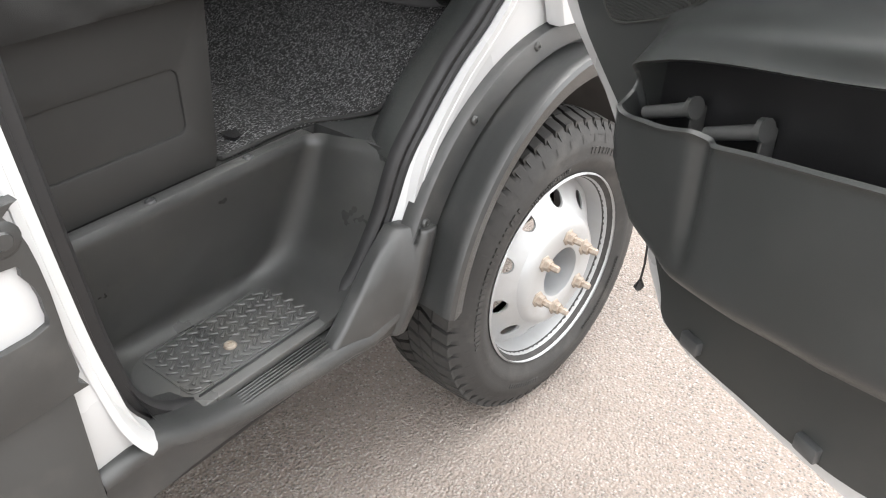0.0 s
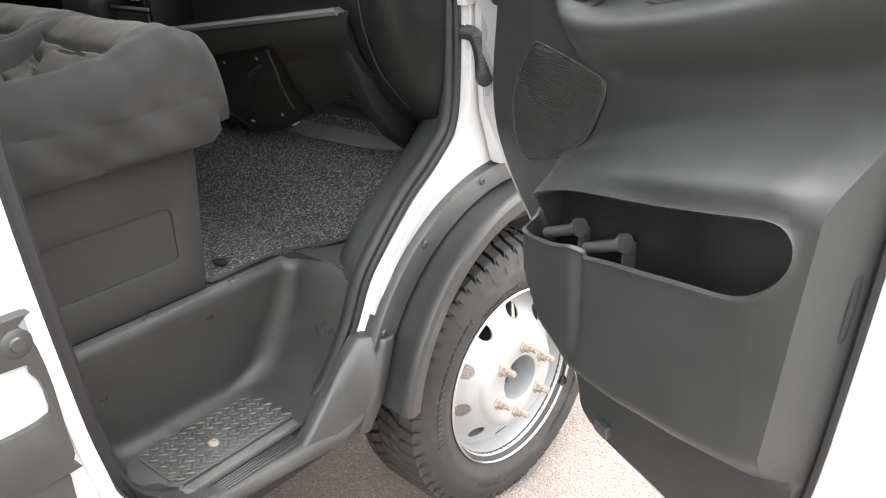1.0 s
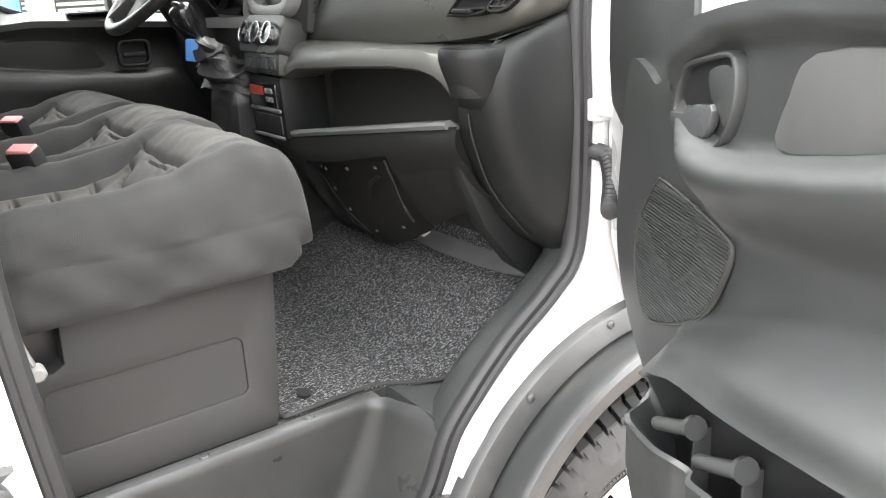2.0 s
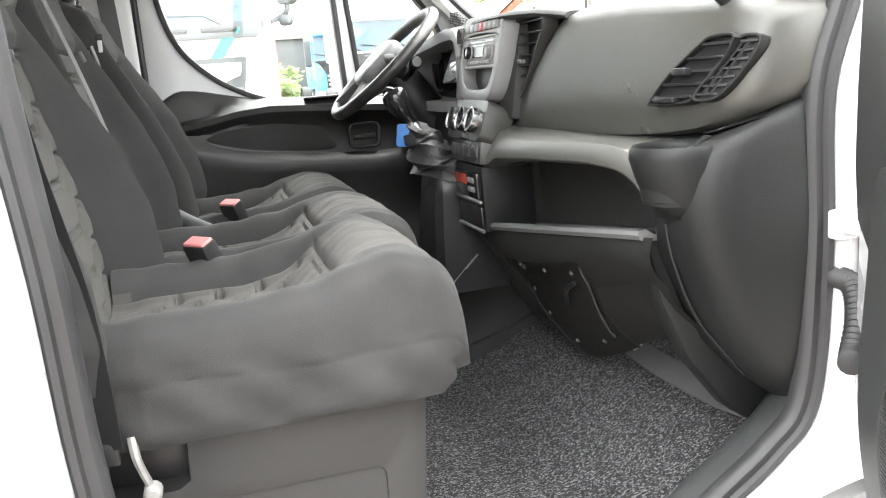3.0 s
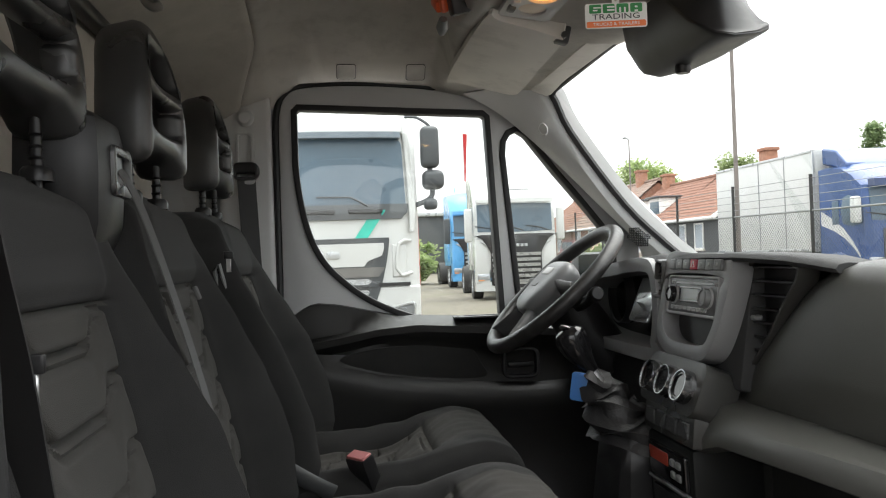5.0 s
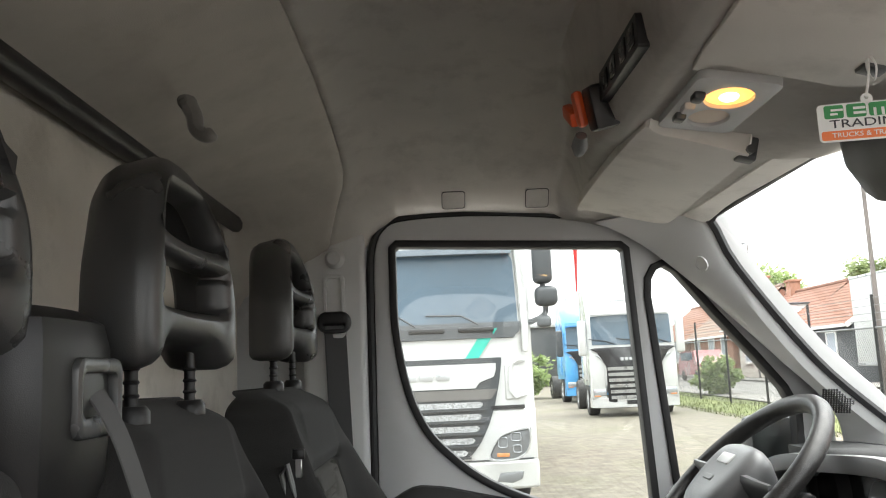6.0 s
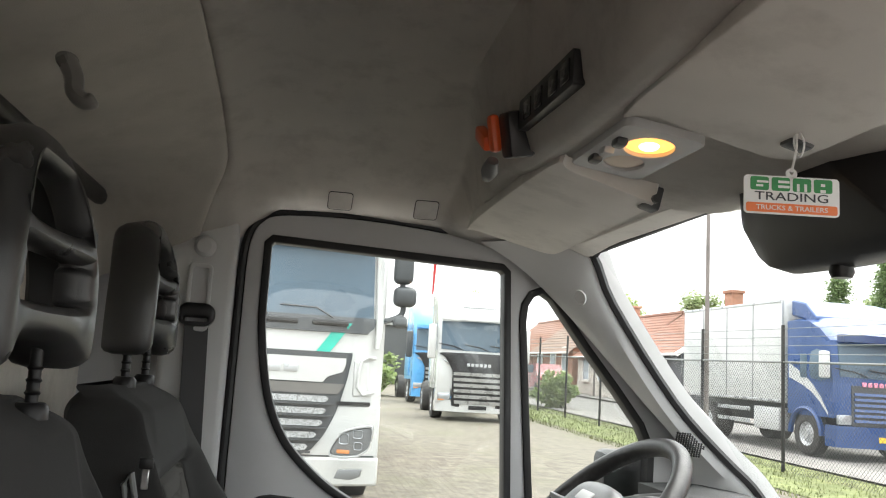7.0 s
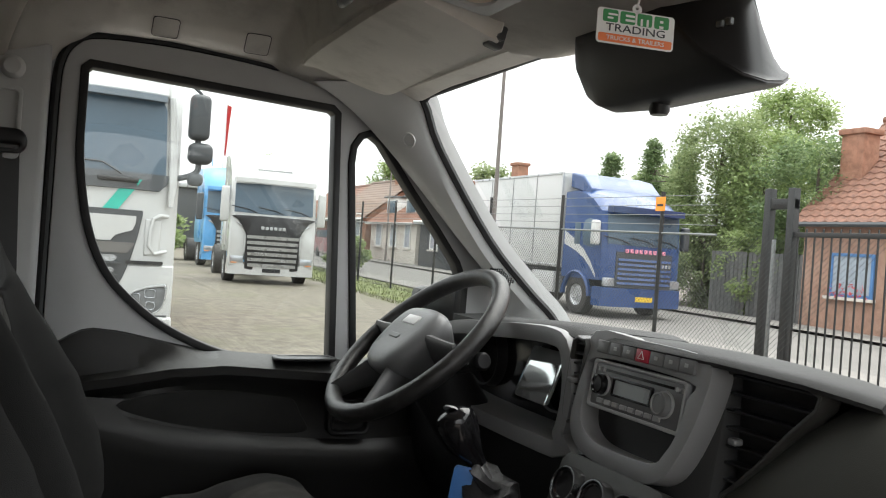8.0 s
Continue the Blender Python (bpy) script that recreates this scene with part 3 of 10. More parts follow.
# raised marks on the side wall: rings of short bars where the lettering stands
bm = B()
rnd = random.Random(5)
for a0, a1, r0, r1, step in ((0.3, 1.35, 0.272, 0.286, 0.05), (2.2, 3.3, 0.272, 0.286, 0.05), (4.1, 4.5, 0.27, 0.282, 0.035), (5.2, 6.0, 0.248, 0.256, 0.03), (1.6, 2.1, 0.248, 0.256, 0.03)):
    a = a0
    while a < a1:
        w = step * rnd.uniform(0.35, 0.75)
        vs = [bm.verts.new(WM @ Vector((0.109 + dh, r * math.cos(t), r * math.sin(t)))) for dh in (-0.004, 0.0) for r, t in ((r0, a), (r0, a + w), (r1, a + w), (r1, a))]
        for f in ((4, 5, 6, 7), (0, 1, 5, 4), (1, 2, 6, 5), (2, 3, 7, 6), (3, 0, 4, 7)):
            bm.faces.new([vs[i] for i in f])
        a += step
for k in range(44):
    a = 2 * math.pi * k / 44
    vs = [bm.verts.new(WM @ Vector((h, r * math.cos(t), r * math.sin(t)))) for r, h in ((0.297, 0.105), (0.313, 0.0985)) for t in (a, a + 0.012)]
    bm.faces.new((vs[0], vs[1], vs[3], vs[2]))
marks = part("sidewall_relief", bm, TYRE, wheel)
marks["kind"] = "stuff"

# ---- step well ----
FLOOR, STEPZ = 0.733, 0.484
bm = B()
rings = []
NZ = 30
for k in range(NZ + 1):
    t = k / NZ
    z = FLOOR + 0.004 - (FLOOR + 0.004 - STEPZ) * t
    f, f2 = max(0.0, (t - 0.88) / 0.12), max(0.0, (t - 0.7) / 0.3)
    ins, ins2 = 0.028 * (1 - math.sqrt(max(0, 1 - f * f))), 0.075 * (1 - math.sqrt(max(0, 1 - f2 * f2)))
    lipped = 0.012 * max(0, 1 - t / 0.05) ** 2
    xb = 0.612 + lipped * -1 - 0.045 * t + ins
    yr = -0.965 + 0.09 * t + ins
    yf = lerp([(0, -0.392), (0.25, -0.408), (0.6, -0.438), (1, -0.478)], t) - ins2 + lipped
    skew = 0.05 * (1 - t)
    xo = 0.768
    r = 0.036 + 0.03 * t
    ring = [(xo, yr, z)]
    ring += [(xb + r - r * math.sin(radians(a)), yr + r - r * math.cos(radians(a)), z) for a in range(0, 91, 10)]
    ring += [(xb + r - r * math.cos(radians(a)), yf - r + r * math.sin(radians(a)), z) for a in range(0, 91, 10)]
    ring += [(xb + r + (xo - xb - r) * q, yf + skew * q, z) for q in (0.25, 0.5, 0.75, 1.0)]
    rings.append(ring)
loft(bm, rings, False, False)
bmesh.ops.solidify(bm, geom=bm.faces[:], thickness=-0.004)
step_well = part("step_well", bm, STEPP, van, "black moulded plastic entry step with scuffs", angle=60)
bm = B()
box(bm, 0.56, 0.768, -0.93, -0.47, STEPZ - 0.014, STEPZ + 0.0005, 0.003)
part("step_floor", bm, STEPP, step_well)
bm = B()
plate(bm, rrect(0.598, 0.738, -0.808, -0.53, 0.016), [rrect(0.602, 0.734, -0.804, -0.534, 0.013)], "z", STEPZ, STEPZ + 0.0032, 0.001)
part("tread_frame", bm, STEPP, step_well)
# crossing bars pressed into the tread, every second one turned
bm = B()
for i in range(9):
    for j in range(13):
        x, y = 0.612 + i * 0.0142, -0.793 + j * 0.0205 + (0.01 if i % 2 else 0)
        if y < -0.542 and abs(x - 0.686) + abs(y + 0.692) > 0.022:
            box(bm, -0.0032, 0.0032, -0.0095, 0.0095, 0.0, 0.0042, 0.0014, 1, Matrix.Translation((x, y, STEPZ)) @ Matrix.Rotation(radians(38 if i % 2 else -38), 4, "Z"))
part("tread_studs", bm, STEPP, step_well)
screw(step_well, (0.686, -0.692, STEPZ + 0.001), 0.0115, "z", NUT)
bm = B()
box(bm, 0.742, 0.748, -0.80, -0.52, STEPZ - 0.004, STEPZ + 0.0015, 0.001)
part("tread_groove", bm, BLACK, step_well)

# ---- cab floor, with toe board ----
bm = B()
prof = [(-1.22, FLOOR), (-0.34, FLOOR), (-0.28, FLOOR + 0.006), (0.0, 0.855), (0.12, 1.0), (0.25, 1.3), (0.25, 0.66), (-1.22, 0.66)]
loft(bm, [[(x, y, z) for y, z in prof] for x in (-0.985, 0.573)])
part("floor_pan", bm, SEAT, van, "black carpeted cab floor")
bm = B()
box(bm, 0.572, 0.602, -0.96, -0.392, FLOOR - 0.012, FLOOR + 0.0035, 0.004)
part("step_edge", bm, STEPP, van)
bm = B()
prof = [(-0.365, FLOOR - 0.02), (-0.36, FLOOR + 0.002), (-0.28, FLOOR + 0.006), (0.0, 0.855), (0.12, 1.0), (0.25, 1.3), (0.25, 0.66)]
loft(bm, [[(x, y, z) for y, z in prof] for x in (0.57, 0.765)])
part("floor_front", bm, CLAD, van)
# kick trim that follows the opening from step to dash
bm = B()
rings = []
for y, z in [(p.x, p.y) for p in curve([(-0.372, 0.715, 0), (-0.350, 0.755, 0), (-0.29, 0.812, 0), (-0.22, 0.862, 0), (-0.13, 0.925, 0), (-0.078, 0.99, 0), (-0.06, 1.1, 0)], 5)]:
    rings.append([(0.775, y, z), (0.762, y, z + 0.006), (0.72, y + 0.012, z + 0.012), (0.69, y + 0.03, z + 0.006), (0.672, y + 0.06, z - 0.03), (0.665, y + 0.10, z - 0.2), (0.765, y + 0.10, z - 0.2)])
loft(bm, rings)
part("kick_trim", bm, TRIM, van)

# ---- roof, headliner and rear wall ----
def roof_z(x, y):
    return 2.195 - 0.135 * (abs(x + 0.05) / 0.88) ** 3.2


DOOR_TOP = [(-1.12, 1.9), (-1.03, 1.93), (-0.975, 1.965), (-0.92, 2.01), (-0.88, 2.044), (-0.74, 2.048), (-0.55, 2.03), (-0.39, 1.992), (-0.3, 1.955), (-0.235, 1.935), (-0.2, 1.93)]


def seam_y(x):
    """Where the headliner ends against the upper rear panel."""
    return -0.975 - 0.053 * max(0, (-0.754 - x) / 0.146)


def liner_z(x, y):
    """Underside of the moulded headliner: dome, step down to the front band, rounded down to both doors."""
    dome = roof_z(x, y) - min(0.03, 0.035 * max(0, (-0.86 - y) / 0.115) ** 2)
    u = abs(x + 0.05)
    front = lerp([(-0.6, 2.043), (-0.552, 2.034), (-0.53, 2.026), (-0.505, 2.036), (-0.40, 2.02), (-0.28, 1.999), (-0.235, 1.999)], y) - 0.014 * max(0, 1 - (u / 0.3) ** 4)
    o = 0.06 * ramp(0.3, 0.8, -x)
    s = ramp(-0.592 + o, -0.556 + o, y)
    z = dome * (1 - s) + min(front, dome) * s
    pocket = ramp(-0.855, -0.825, y) * (1 - ramp(-0.535, -0.505, y))
    w = 0.25 - 0.13 * s
    if x < -0.05:
        w = w + (0.06 - w) * pocket
        e = (x + 0.935) / w
    else:
        e = (0.79 - x) / w
    e = max(0.0, min(1.0, e))
    zl = lerp(DOOR_TOP, y)
    rd = math.sqrt(1 - (1 - e) ** 2)
    z = zl + (z - zl) * (rd if x > -0.05 else rd * (1 - pocket) + pocket * (0.55 * e + 0.45 * rd))
    return z + max(0, seam_y(x) - y) * 1.5


bm = B()
nx, ny = 110, 96
gx = [-0.935 + 1.725 * (0.5 - 0.5 * math.cos(math.pi * i / nx)) for i in range(nx + 1)]
gy = [-1.11 + 0.889 * j / ny for j in range(ny + 1)]
g = [[bm.verts.new((x, y, liner_z(x, y))) for y in gy] for x in gx]
for i in range(nx):
    for j in range(ny):
        bm.faces.new((g[i][j], g[i + 1][j], g[i + 1][j + 1], g[i][j + 1]))
bmesh.ops.solidify(bm, geom=bm.faces[:], thickness=0.012)
headliner = part("headliner", bm, LINER, van, "grey felt headliner, slightly soiled", angle=60)
for y in (-0.757, -0.576):
    x0 = -0.893
    p = Vector((x0, y, liner_z(x0, y)))
    n = Vector((liner_z(x0 + 0.01, y) - liner_z(x0 - 0.01, y), liner_z(x0, y + 0.01) - liner_z(x0, y - 0.01), -0.02)).normalized()
    M = Matrix.Translation(p + n * 0.001) @ n.to_track_quat("Z", "Y").to_matrix().to_4x4()
    bm = B()
    plate(bm, rrect(-0.024, 0.024, -0.024, 0.024, 0.007), [], "z", -0.004, 0.0008, 0.0006, M)
    cover = part("grip_cover", bm, LINER, headliner)
    bm = B()
    plate(bm, rrect(-0.0255, 0.0255, -0.0255, 0.0255, 0.008), [rrect(-0.0242, 0.0242, -0.0242, 0.0242, 0.007)], "z", -0.004, 0.0004, 0, M)
    part("cover_gap", bm, BLACK, cover)
# felt header along the top of the windscreen
bm = B()
rings = []
for i in range(31):
    x = -0.80 + 1.48 * i / 30
    yr = -0.227 - 0.011 * (abs(x + 0.06) / 0.74) ** 2
    zr_ = 2.0 - 0.012 * max(0, (abs(x + 0.06) - 0.62) / 0.12)
    rings.append([(x, -0.30, 2.012), (x, -0.29, 1.9985), (x, yr - 0.014, zr_ - 0.004), (x, yr - 0.004, zr_ - 0.003), (x, yr + 0.004, zr_ + 0.01), (x, yr + 0.004, 2.05), (x, -0.3, 2.05)])
loft(bm, rings)
part("windscreen_header", bm, LINER, van)
# rear wall: lower panel, dark rail, sloping upper panel
bm = B()
box(bm, -0.95, 0.78, -1.262, -1.24, 0.7, 2.06, 0.004)
rear_wall = part("rear_wall", bm, WALLF, van, "soiled beige felt rear wall")
bm = B()
tube(bm, [(-0.93, -1.215, 2.028), (-0.4, -1.215, 2.028), (0.2, -1.215, 2.028), (0.78, -1.215, 2.028)], 0.017, 10)
tube(bm, curve([(-0.86, -1.213, 2.028), (-0.895, -1.195, 2.02), (-0.915, -1.16, 2.0), (-0.925, -1.11, 1.975)], 4), [0.016] * 9 + [0.014, 0.012, 0.009, 0.006], 10)
part("wall_rail", bm, BLACK, rear_wall)
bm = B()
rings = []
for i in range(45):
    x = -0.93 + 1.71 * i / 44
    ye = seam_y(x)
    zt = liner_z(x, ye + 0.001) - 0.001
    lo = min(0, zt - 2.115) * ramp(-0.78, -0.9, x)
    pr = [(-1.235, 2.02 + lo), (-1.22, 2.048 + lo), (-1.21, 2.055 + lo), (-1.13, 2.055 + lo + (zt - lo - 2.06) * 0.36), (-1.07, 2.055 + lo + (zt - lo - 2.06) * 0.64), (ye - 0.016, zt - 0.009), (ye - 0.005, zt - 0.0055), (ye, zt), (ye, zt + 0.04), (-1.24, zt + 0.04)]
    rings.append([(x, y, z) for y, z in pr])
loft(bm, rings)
# the wall's felt in a darker tone, for the weaker light on this slope
shelf = part("upper_rear_panel", bm, cloth("shaded_wall_felt", (0.42, 0.4, 0.36), 600, 0.1, 0.35, (0.3, 0.28, 0.24)), van)
bm = B()
lathe(bm, [(0, 0.004), (0.016, 0.003), (0.018, -0.003)], 16, Matrix.Translation((-0.2, -1.118, 2.073)) @ Matrix.Scale(0.75, 4) @ Matrix.Rotation(radians(62), 4, "Y"))
tube(bm, curve([(-0.2, -1.118, 2.075), (-0.2, -1.108, 2.055), (-0.198, -1.104, 2.035), (-0.196, -1.09, 2.025), (-0.196, -1.08, 2.03)], 4), [0.012 - 0.0002 * k for k in range(14)] + [0.01, 0.009, 0.006], 10, 1.2)
part("coat_hook", bm, mat("smoky_hook_plastic", (0.22, 0.215, 0.205), 0.3), shelf, "grey plastic coat hook")
# B pillar trim on the driver's side with belt guide
bm = B()
box(bm, -0.96, -0.905, -1.09, -0.955, 0.74, 2.02, 0.014, 3)
bpil = part("b_pillar_trim", bm, PILLAR, van, "light grey plastic pillar trim")
bm = B()
plate(bm, rrect(-1.045, -0.998, 1.785, 1.92, 0.01), [rrect(-1.037, -1.006, 1.795, 1.912, 0.006)], "x", -0.906, -0.898, 0.002)
part("guide_slot", bm, PILLAR, bpil)
bm = B()
lathe(bm, [(0, 0.018), (0.014, 0.018), (0.02, 0.012), (0.022, 0.0)], 18, Matrix.Translation((-0.905, -1.018, 1.955)))
part("guide_knob", bm, PILLAR, bpil)
# outer roof skin
bm = B()
rings = []
for i in range(25):
    x = -0.97 + 1.79 * i / 24
    u = abs(x + 0.075) / 0.9
    rings.append([(x, y, z + 0.09 - 0.12 * u ** 4) for y, z in ((-2.6, 2.28), (-1.3, 2.27), (-0.8, 2.22), (-0.4, 2.12), (-0.25, 2.03))] + [(x, -0.25, 2.02), (x, -0.4, 2.24 - 0.13 * u ** 4 - 0.02), (x, -2.6, 2.24 - 0.1 * u ** 4)])
loft(bm, rings)
part("roof", bm, WHITE, van)
# pillars beside the windscreen, both sides
PIN = curve([(-0.31, 2.035, 0), (-0.245, 1.98, 0), (-0.2, 1.885, 0), (-0.064, 1.697, 0), (0.045, 1.59, 0), (0.115, 1.53, 0), (0.17, 1.46, 0)], 4)
POUT = curve([(-0.43, 2.03, 0), (-0.337, 1.978, 0), (-0.228, 1.885, 0), (-0.063, 1.72, 0), (0.04, 1.61, 0), (0.055, 1.5, 0), (0.06, 1.42, 0)], 4)
for s in (-1, 1):
    bm = B()
    rings = []
    for a, b in zip(PIN, POUT):
        pts = [(0.75, a.x + 0.035, a.y + 0.03), (0.75, a.x, a.y), (0.757, a.x - 0.012, a.y - 0.012), (0.80, (a.x + b.x) / 2 - 0.024, (a.y + b.y) / 2 - 0.02), (0.85, b.x - 0.022, b.y - 0.018), (0.878, b.x - 0.004, b.y - 0.004), (0.885, b.x + 0.01, b.y + 0.008), (0.90, b.x + 0.06, b.y + 0.05)]
        rings.append([(-0.05 + s * px if s < 0 else min(-0.05 + px, 0.808), py, pz) for px, py, pz in pts])
    loft(bm, rings)
    ob = part("pillar_trim", bm, PILLAR, van, "light grey pillar trim with speaker grille" if s < 0 else "")
    if s < 0:
        apil = ob
bm = B()
lathe(bm, [(0.0, 0.002), (0.013, 0.002), (0.0135, 0.0035), (0.0155, 0.0035), (0.016, 0)], 20, Matrix.Translation((-0.80, -0.262, 1.9)) @ Matrix.Rotation(radians(-58), 4, "Z") @ Matrix.Rotation(radians(20), 4, "Y"))
part("trim_plug", bm, PILLAR, apil)
# windscreen
bm = B()
q = [(-0.84, 0.165, 1.475), (-0.45, 0.235, 1.475), (-0.05, 0.255, 1.475), (0.35, 0.235, 1.475), (0.74, 0.165, 1.475)]
q2 = [(-0.79, -0.25, 2.02), (-0.45, -0.215, 2.02), (-0.05, -0.205, 2.02), (0.35, -0.215, 2.02), (0.69, -0.25, 2.02)]
loft(bm, [curve(q, 4), curve([tuple((Vector(a) + Vector(b)) / 2 + Vector((0, 0.012, 0.008))) for a, b in zip(q, q2)], 4), curve(q2, 4)], False, False)
bmesh.ops.solidify(bm, geom=bm.faces[:], thickness=0.004)
ws = part("windscreen", bm, GLASS, van)
ws.visible_shadow = False
bm = B()
for side in (-1, 1):
    tube(bm, [(-0.05 + side * 0.748, p.x + 0.008, p.y + 0.006) for p in PIN[3:]], 0.009, 6)
tube(bm, [(-0.798, -0.238, 1.985), (-0.78, -0.233, 1.998), (-0.4, -0.228, 2.004), (-0.05, -0.226, 2.006), (0.3, -0.228, 2.004), (0.68, -0.235, 1.998)], 0.008, 6)
part("windscreen_rubber", bm, RUBBER, ws)
# bonnet and bulkhead in front of the dash
bm = B()
rings = []
for x in (-0.9, -0.5, -0.05, 0.4, 0.8):
    d = 0.06 * (abs(x + 0.05) / 0.85) ** 2
    rings.append([(x, 0.27 - d, 1.46), (x, 0.5 - d, 1.40), (x, 0.85 - d, 1.15), (x, 0.92 - d, 0.8), (x, 0.3, 0.8)])
loft(bm, rings)
part("bonnet", bm, WHITE, van)
# far side of the shell, rear bulkhead behind the wall
bm = B()
box(bm, -1.0, -0.978, -2.6, -0.90, 0.5, 2.25, 0.004)
part("far_side_panel", bm, WHITE, van)
bm = B()
box(bm, -0.99, -0.962, 0.03, 0.72, 0.5, 1.3, 0.01)
part("far_wing", bm, WHITE, van)
bm = B()
box(bm, -0.975, 0.79, -1.30, -1.27, 0.5, 2.25)
part("bulkhead", bm, WHITE, van)
bm = B()
box(bm, -0.97, 0.70, -1.9, 0.28, 0.30, 0.40, 0.01)
part("underbody", bm, BLACK, van)


# ---- driver's door, closed, on the far side ----
ddoor = thing("driver_door", "closed white van door with a dark plastic inner panel", "van door", (-0.94, -0.45, 0.74))
WIN = [(-0.882, 1.978), (-0.888, 1.972)] + [(p.x, p.y) for p in curve([(-0.888, 1.90, 0), (-0.886, 1.80, 0), (-0.865, 1.675, 0), (-0.828, 1.588, 0), (-0.77, 1.525, 0), (-0.70, 1.475, 0), (-0.60, 1.432, 0), (-0.50, 1.414, 0), (-0.375, 1.408, 0)], 5)] + [(-0.368, 1.413), (-0.392, 1.95), (-0.4, 1.957)]
QRT = [(-0.302, 1.41), (-0.337, 1.85), (-0.334, 1.885), (-0.322, 1.905), (-0.303, 1.913), (-0.282, 1.90), (-0.205, 1.80), (-0.13, 1.71), (-0.075, 1.64), (-0.052, 1.59), (-0.055, 1.42)]
TOPLINE = [(p.x, p.y) for p in curve([(-0.938, 1.6, 0), (-0.937, 1.8, 0), (-0.936, 1.93, 0), (-0.93, 1.985, 0), (-0.912, 2.018, 0), (-0.875, 2.036, 0), (-0.754, 2.042, 0), (-0.62, 2.037, 0), (-0.506, 2.025, 0), (-0.40, 1.998, 0), (-0.337, 1.964, 0), (-0.229, 1.873, 0), (-0.065, 1.707, 0), (0.03, 1.6, 0)], 5)]
DOUT = [(-0.94, 0.75), (-0.939, 1.3)] + TOPLINE + [(0.04, 0.75)]


bm = B()
plate(bm, DOUT, [grow(WIN, 0.012), grow(QRT, 0.012)], "x", -0.975, -0.928, 0.008)
part("door_shell", bm, WHITE_IN, ddoor, "white painted door frame")
for nm, ring in (("window_rubber", WIN), ("quarter_rubber", QRT)):
    bm = B()
    plate(bm, grow(ring, 0.016), [ring], "x", -0.96, -0.922, 0.003)
    part(nm, bm, RUBBER, ddoor, "black window rubber")
bm = B()
plate(bm, grow(WIN, 0.008), [], "x", -0.952, -0.948)
pane_d = part("window_pane", bm, GLASS, ddoor)
pane_d.visible_shadow = False
bm = B()
plate(bm, grow(QRT, 0.008), [], "x", -0.952, -0.948)
pane_q = part("quarter_pane", bm, GLASS, ddoor)
pane_q.visible_shadow = False
bm = B()
tube(bm, [(-0.935, y, z) for y, z in [(-0.948, 0.76), (-0.947, 1.3)] + grow([(0.04, 0.75)] + [(-0.94, 0.75)] + TOPLINE, 0.0085)[2:]], 0.009, 8)
part("door_seal", bm, RUBBER, ddoor)
# soft inner panel: arm ledge, hollow with insert, lower swell
bm = B()
rings = []
for i in range(49):
    y = -0.93 + 0.97 * i / 48
    zt = lerp([(-0.93, 1.43), (-0.90, 1.455), (-0.86, 1.474), (-0.80, 1.468), (-0.72, 1.45), (-0.62, 1.428), (-0.5, 1.412), (0.05, 1.405)], y)
    zr = lerp([(-0.93, 1.365), (-0.8, 1.385), (-0.7, 1.405), (-0.6, 1.413), (-0.4, 1.40), (-0.2, 1.385), (0.05, 1.37)], y)
    nr = lerp([(-0.93, -0.90), (-0.8, -0.885), (-0.65, -0.862), (-0.4, -0.852), (0.05, -0.86)], y)
    zs = lerp([(-0.93, 1.33), (-0.82, 1.295), (-0.7, 1.262), (-0.5, 1.235), (-0.3, 1.222), (0.05, 1.23)], y)
    rings.append([(-0.945, y, zt - 0.02), (-0.93, y, zt), (-0.918, y, zt - 0.003), (-0.908, y, max(zr + 0.02, zt - 0.03)), (nr - 0.018, y, zr + 0.006), (nr, y, zr - 0.004), (nr - 0.002, y, zr - 0.022), (nr - 0.03, y, zr - 0.045),
                  (-0.90, y, (zr + zs) / 2), (-0.893, y, zs + 0.02), (-0.872, y, zs + 0.004), (-0.866, y, zs - 0.015), (-0.875, y, zs - 0.05), (-0.90, y, 1.1), (-0.895, y, 0.95), (-0.86, y, 0.9), (-0.86, y, 0.8), (-0.945, y, 0.78)])
loft(bm, rings)
dpan = part("door_panel", bm, DOORSHADE, ddoor, "plastic door panel in the trim's colour darkened for shade")
bm = B()
plate(bm, smooth2([(-0.80, 1.325), (-0.70, 1.35), (-0.55, 1.352), (-0.46, 1.34), (-0.43, 1.30), (-0.42, 1.262), (-0.55, 1.265), (-0.7, 1.288)], 4), [], "x", -0.902, -0.893, 0.003)
part("insert", bm, SEAT, dpan, "dark cloth door insert")
bm = B()
plate(bm, rrect(-0.375, -0.275, 1.255, 1.335, 0.02), [rrect(-0.365, -0.285, 1.263, 1.327, 0.015)], "x", -0.9, -0.872, 0.004)
box(bm, -0.885, -0.874, -0.36, -0.29, 1.283, 1.298, 0.004)
part("door_handle", bm, BLACK, dpan)
bm = B()
plate(bm, rrect(-0.50, -0.365, -0.03, 0.03, 0.018), [rrect(-0.49, -0.375, -0.022, 0.022, 0.014)], "z", 0.0, 0.006, 0.002, Matrix.Translation((-0.885, 0, 1.419)) @ Matrix.Rotation(radians(0), 4, "X") @ Matrix(((0, 1, 0, 0), (1, 0, 0, 0), (0, 0, 1, 0), (0, 0, 0, 1))))
part("tray_rim", bm, DOORSHADE, dpan)
bm = B()
plate(bm, rrect(-0.49, -0.375, -0.907, -0.863, 0.014), [], "z", 1.4215, 1.423, 0, Matrix(((0, 1, 0, 0), (1, 0, 0, 0), (0, 0, 1, 0), (0, 0, 0, 1))))
part("tray", bm, DOORSHADE, dpan)
# driver's door mirror foot behind the quarter glass
bm = B()
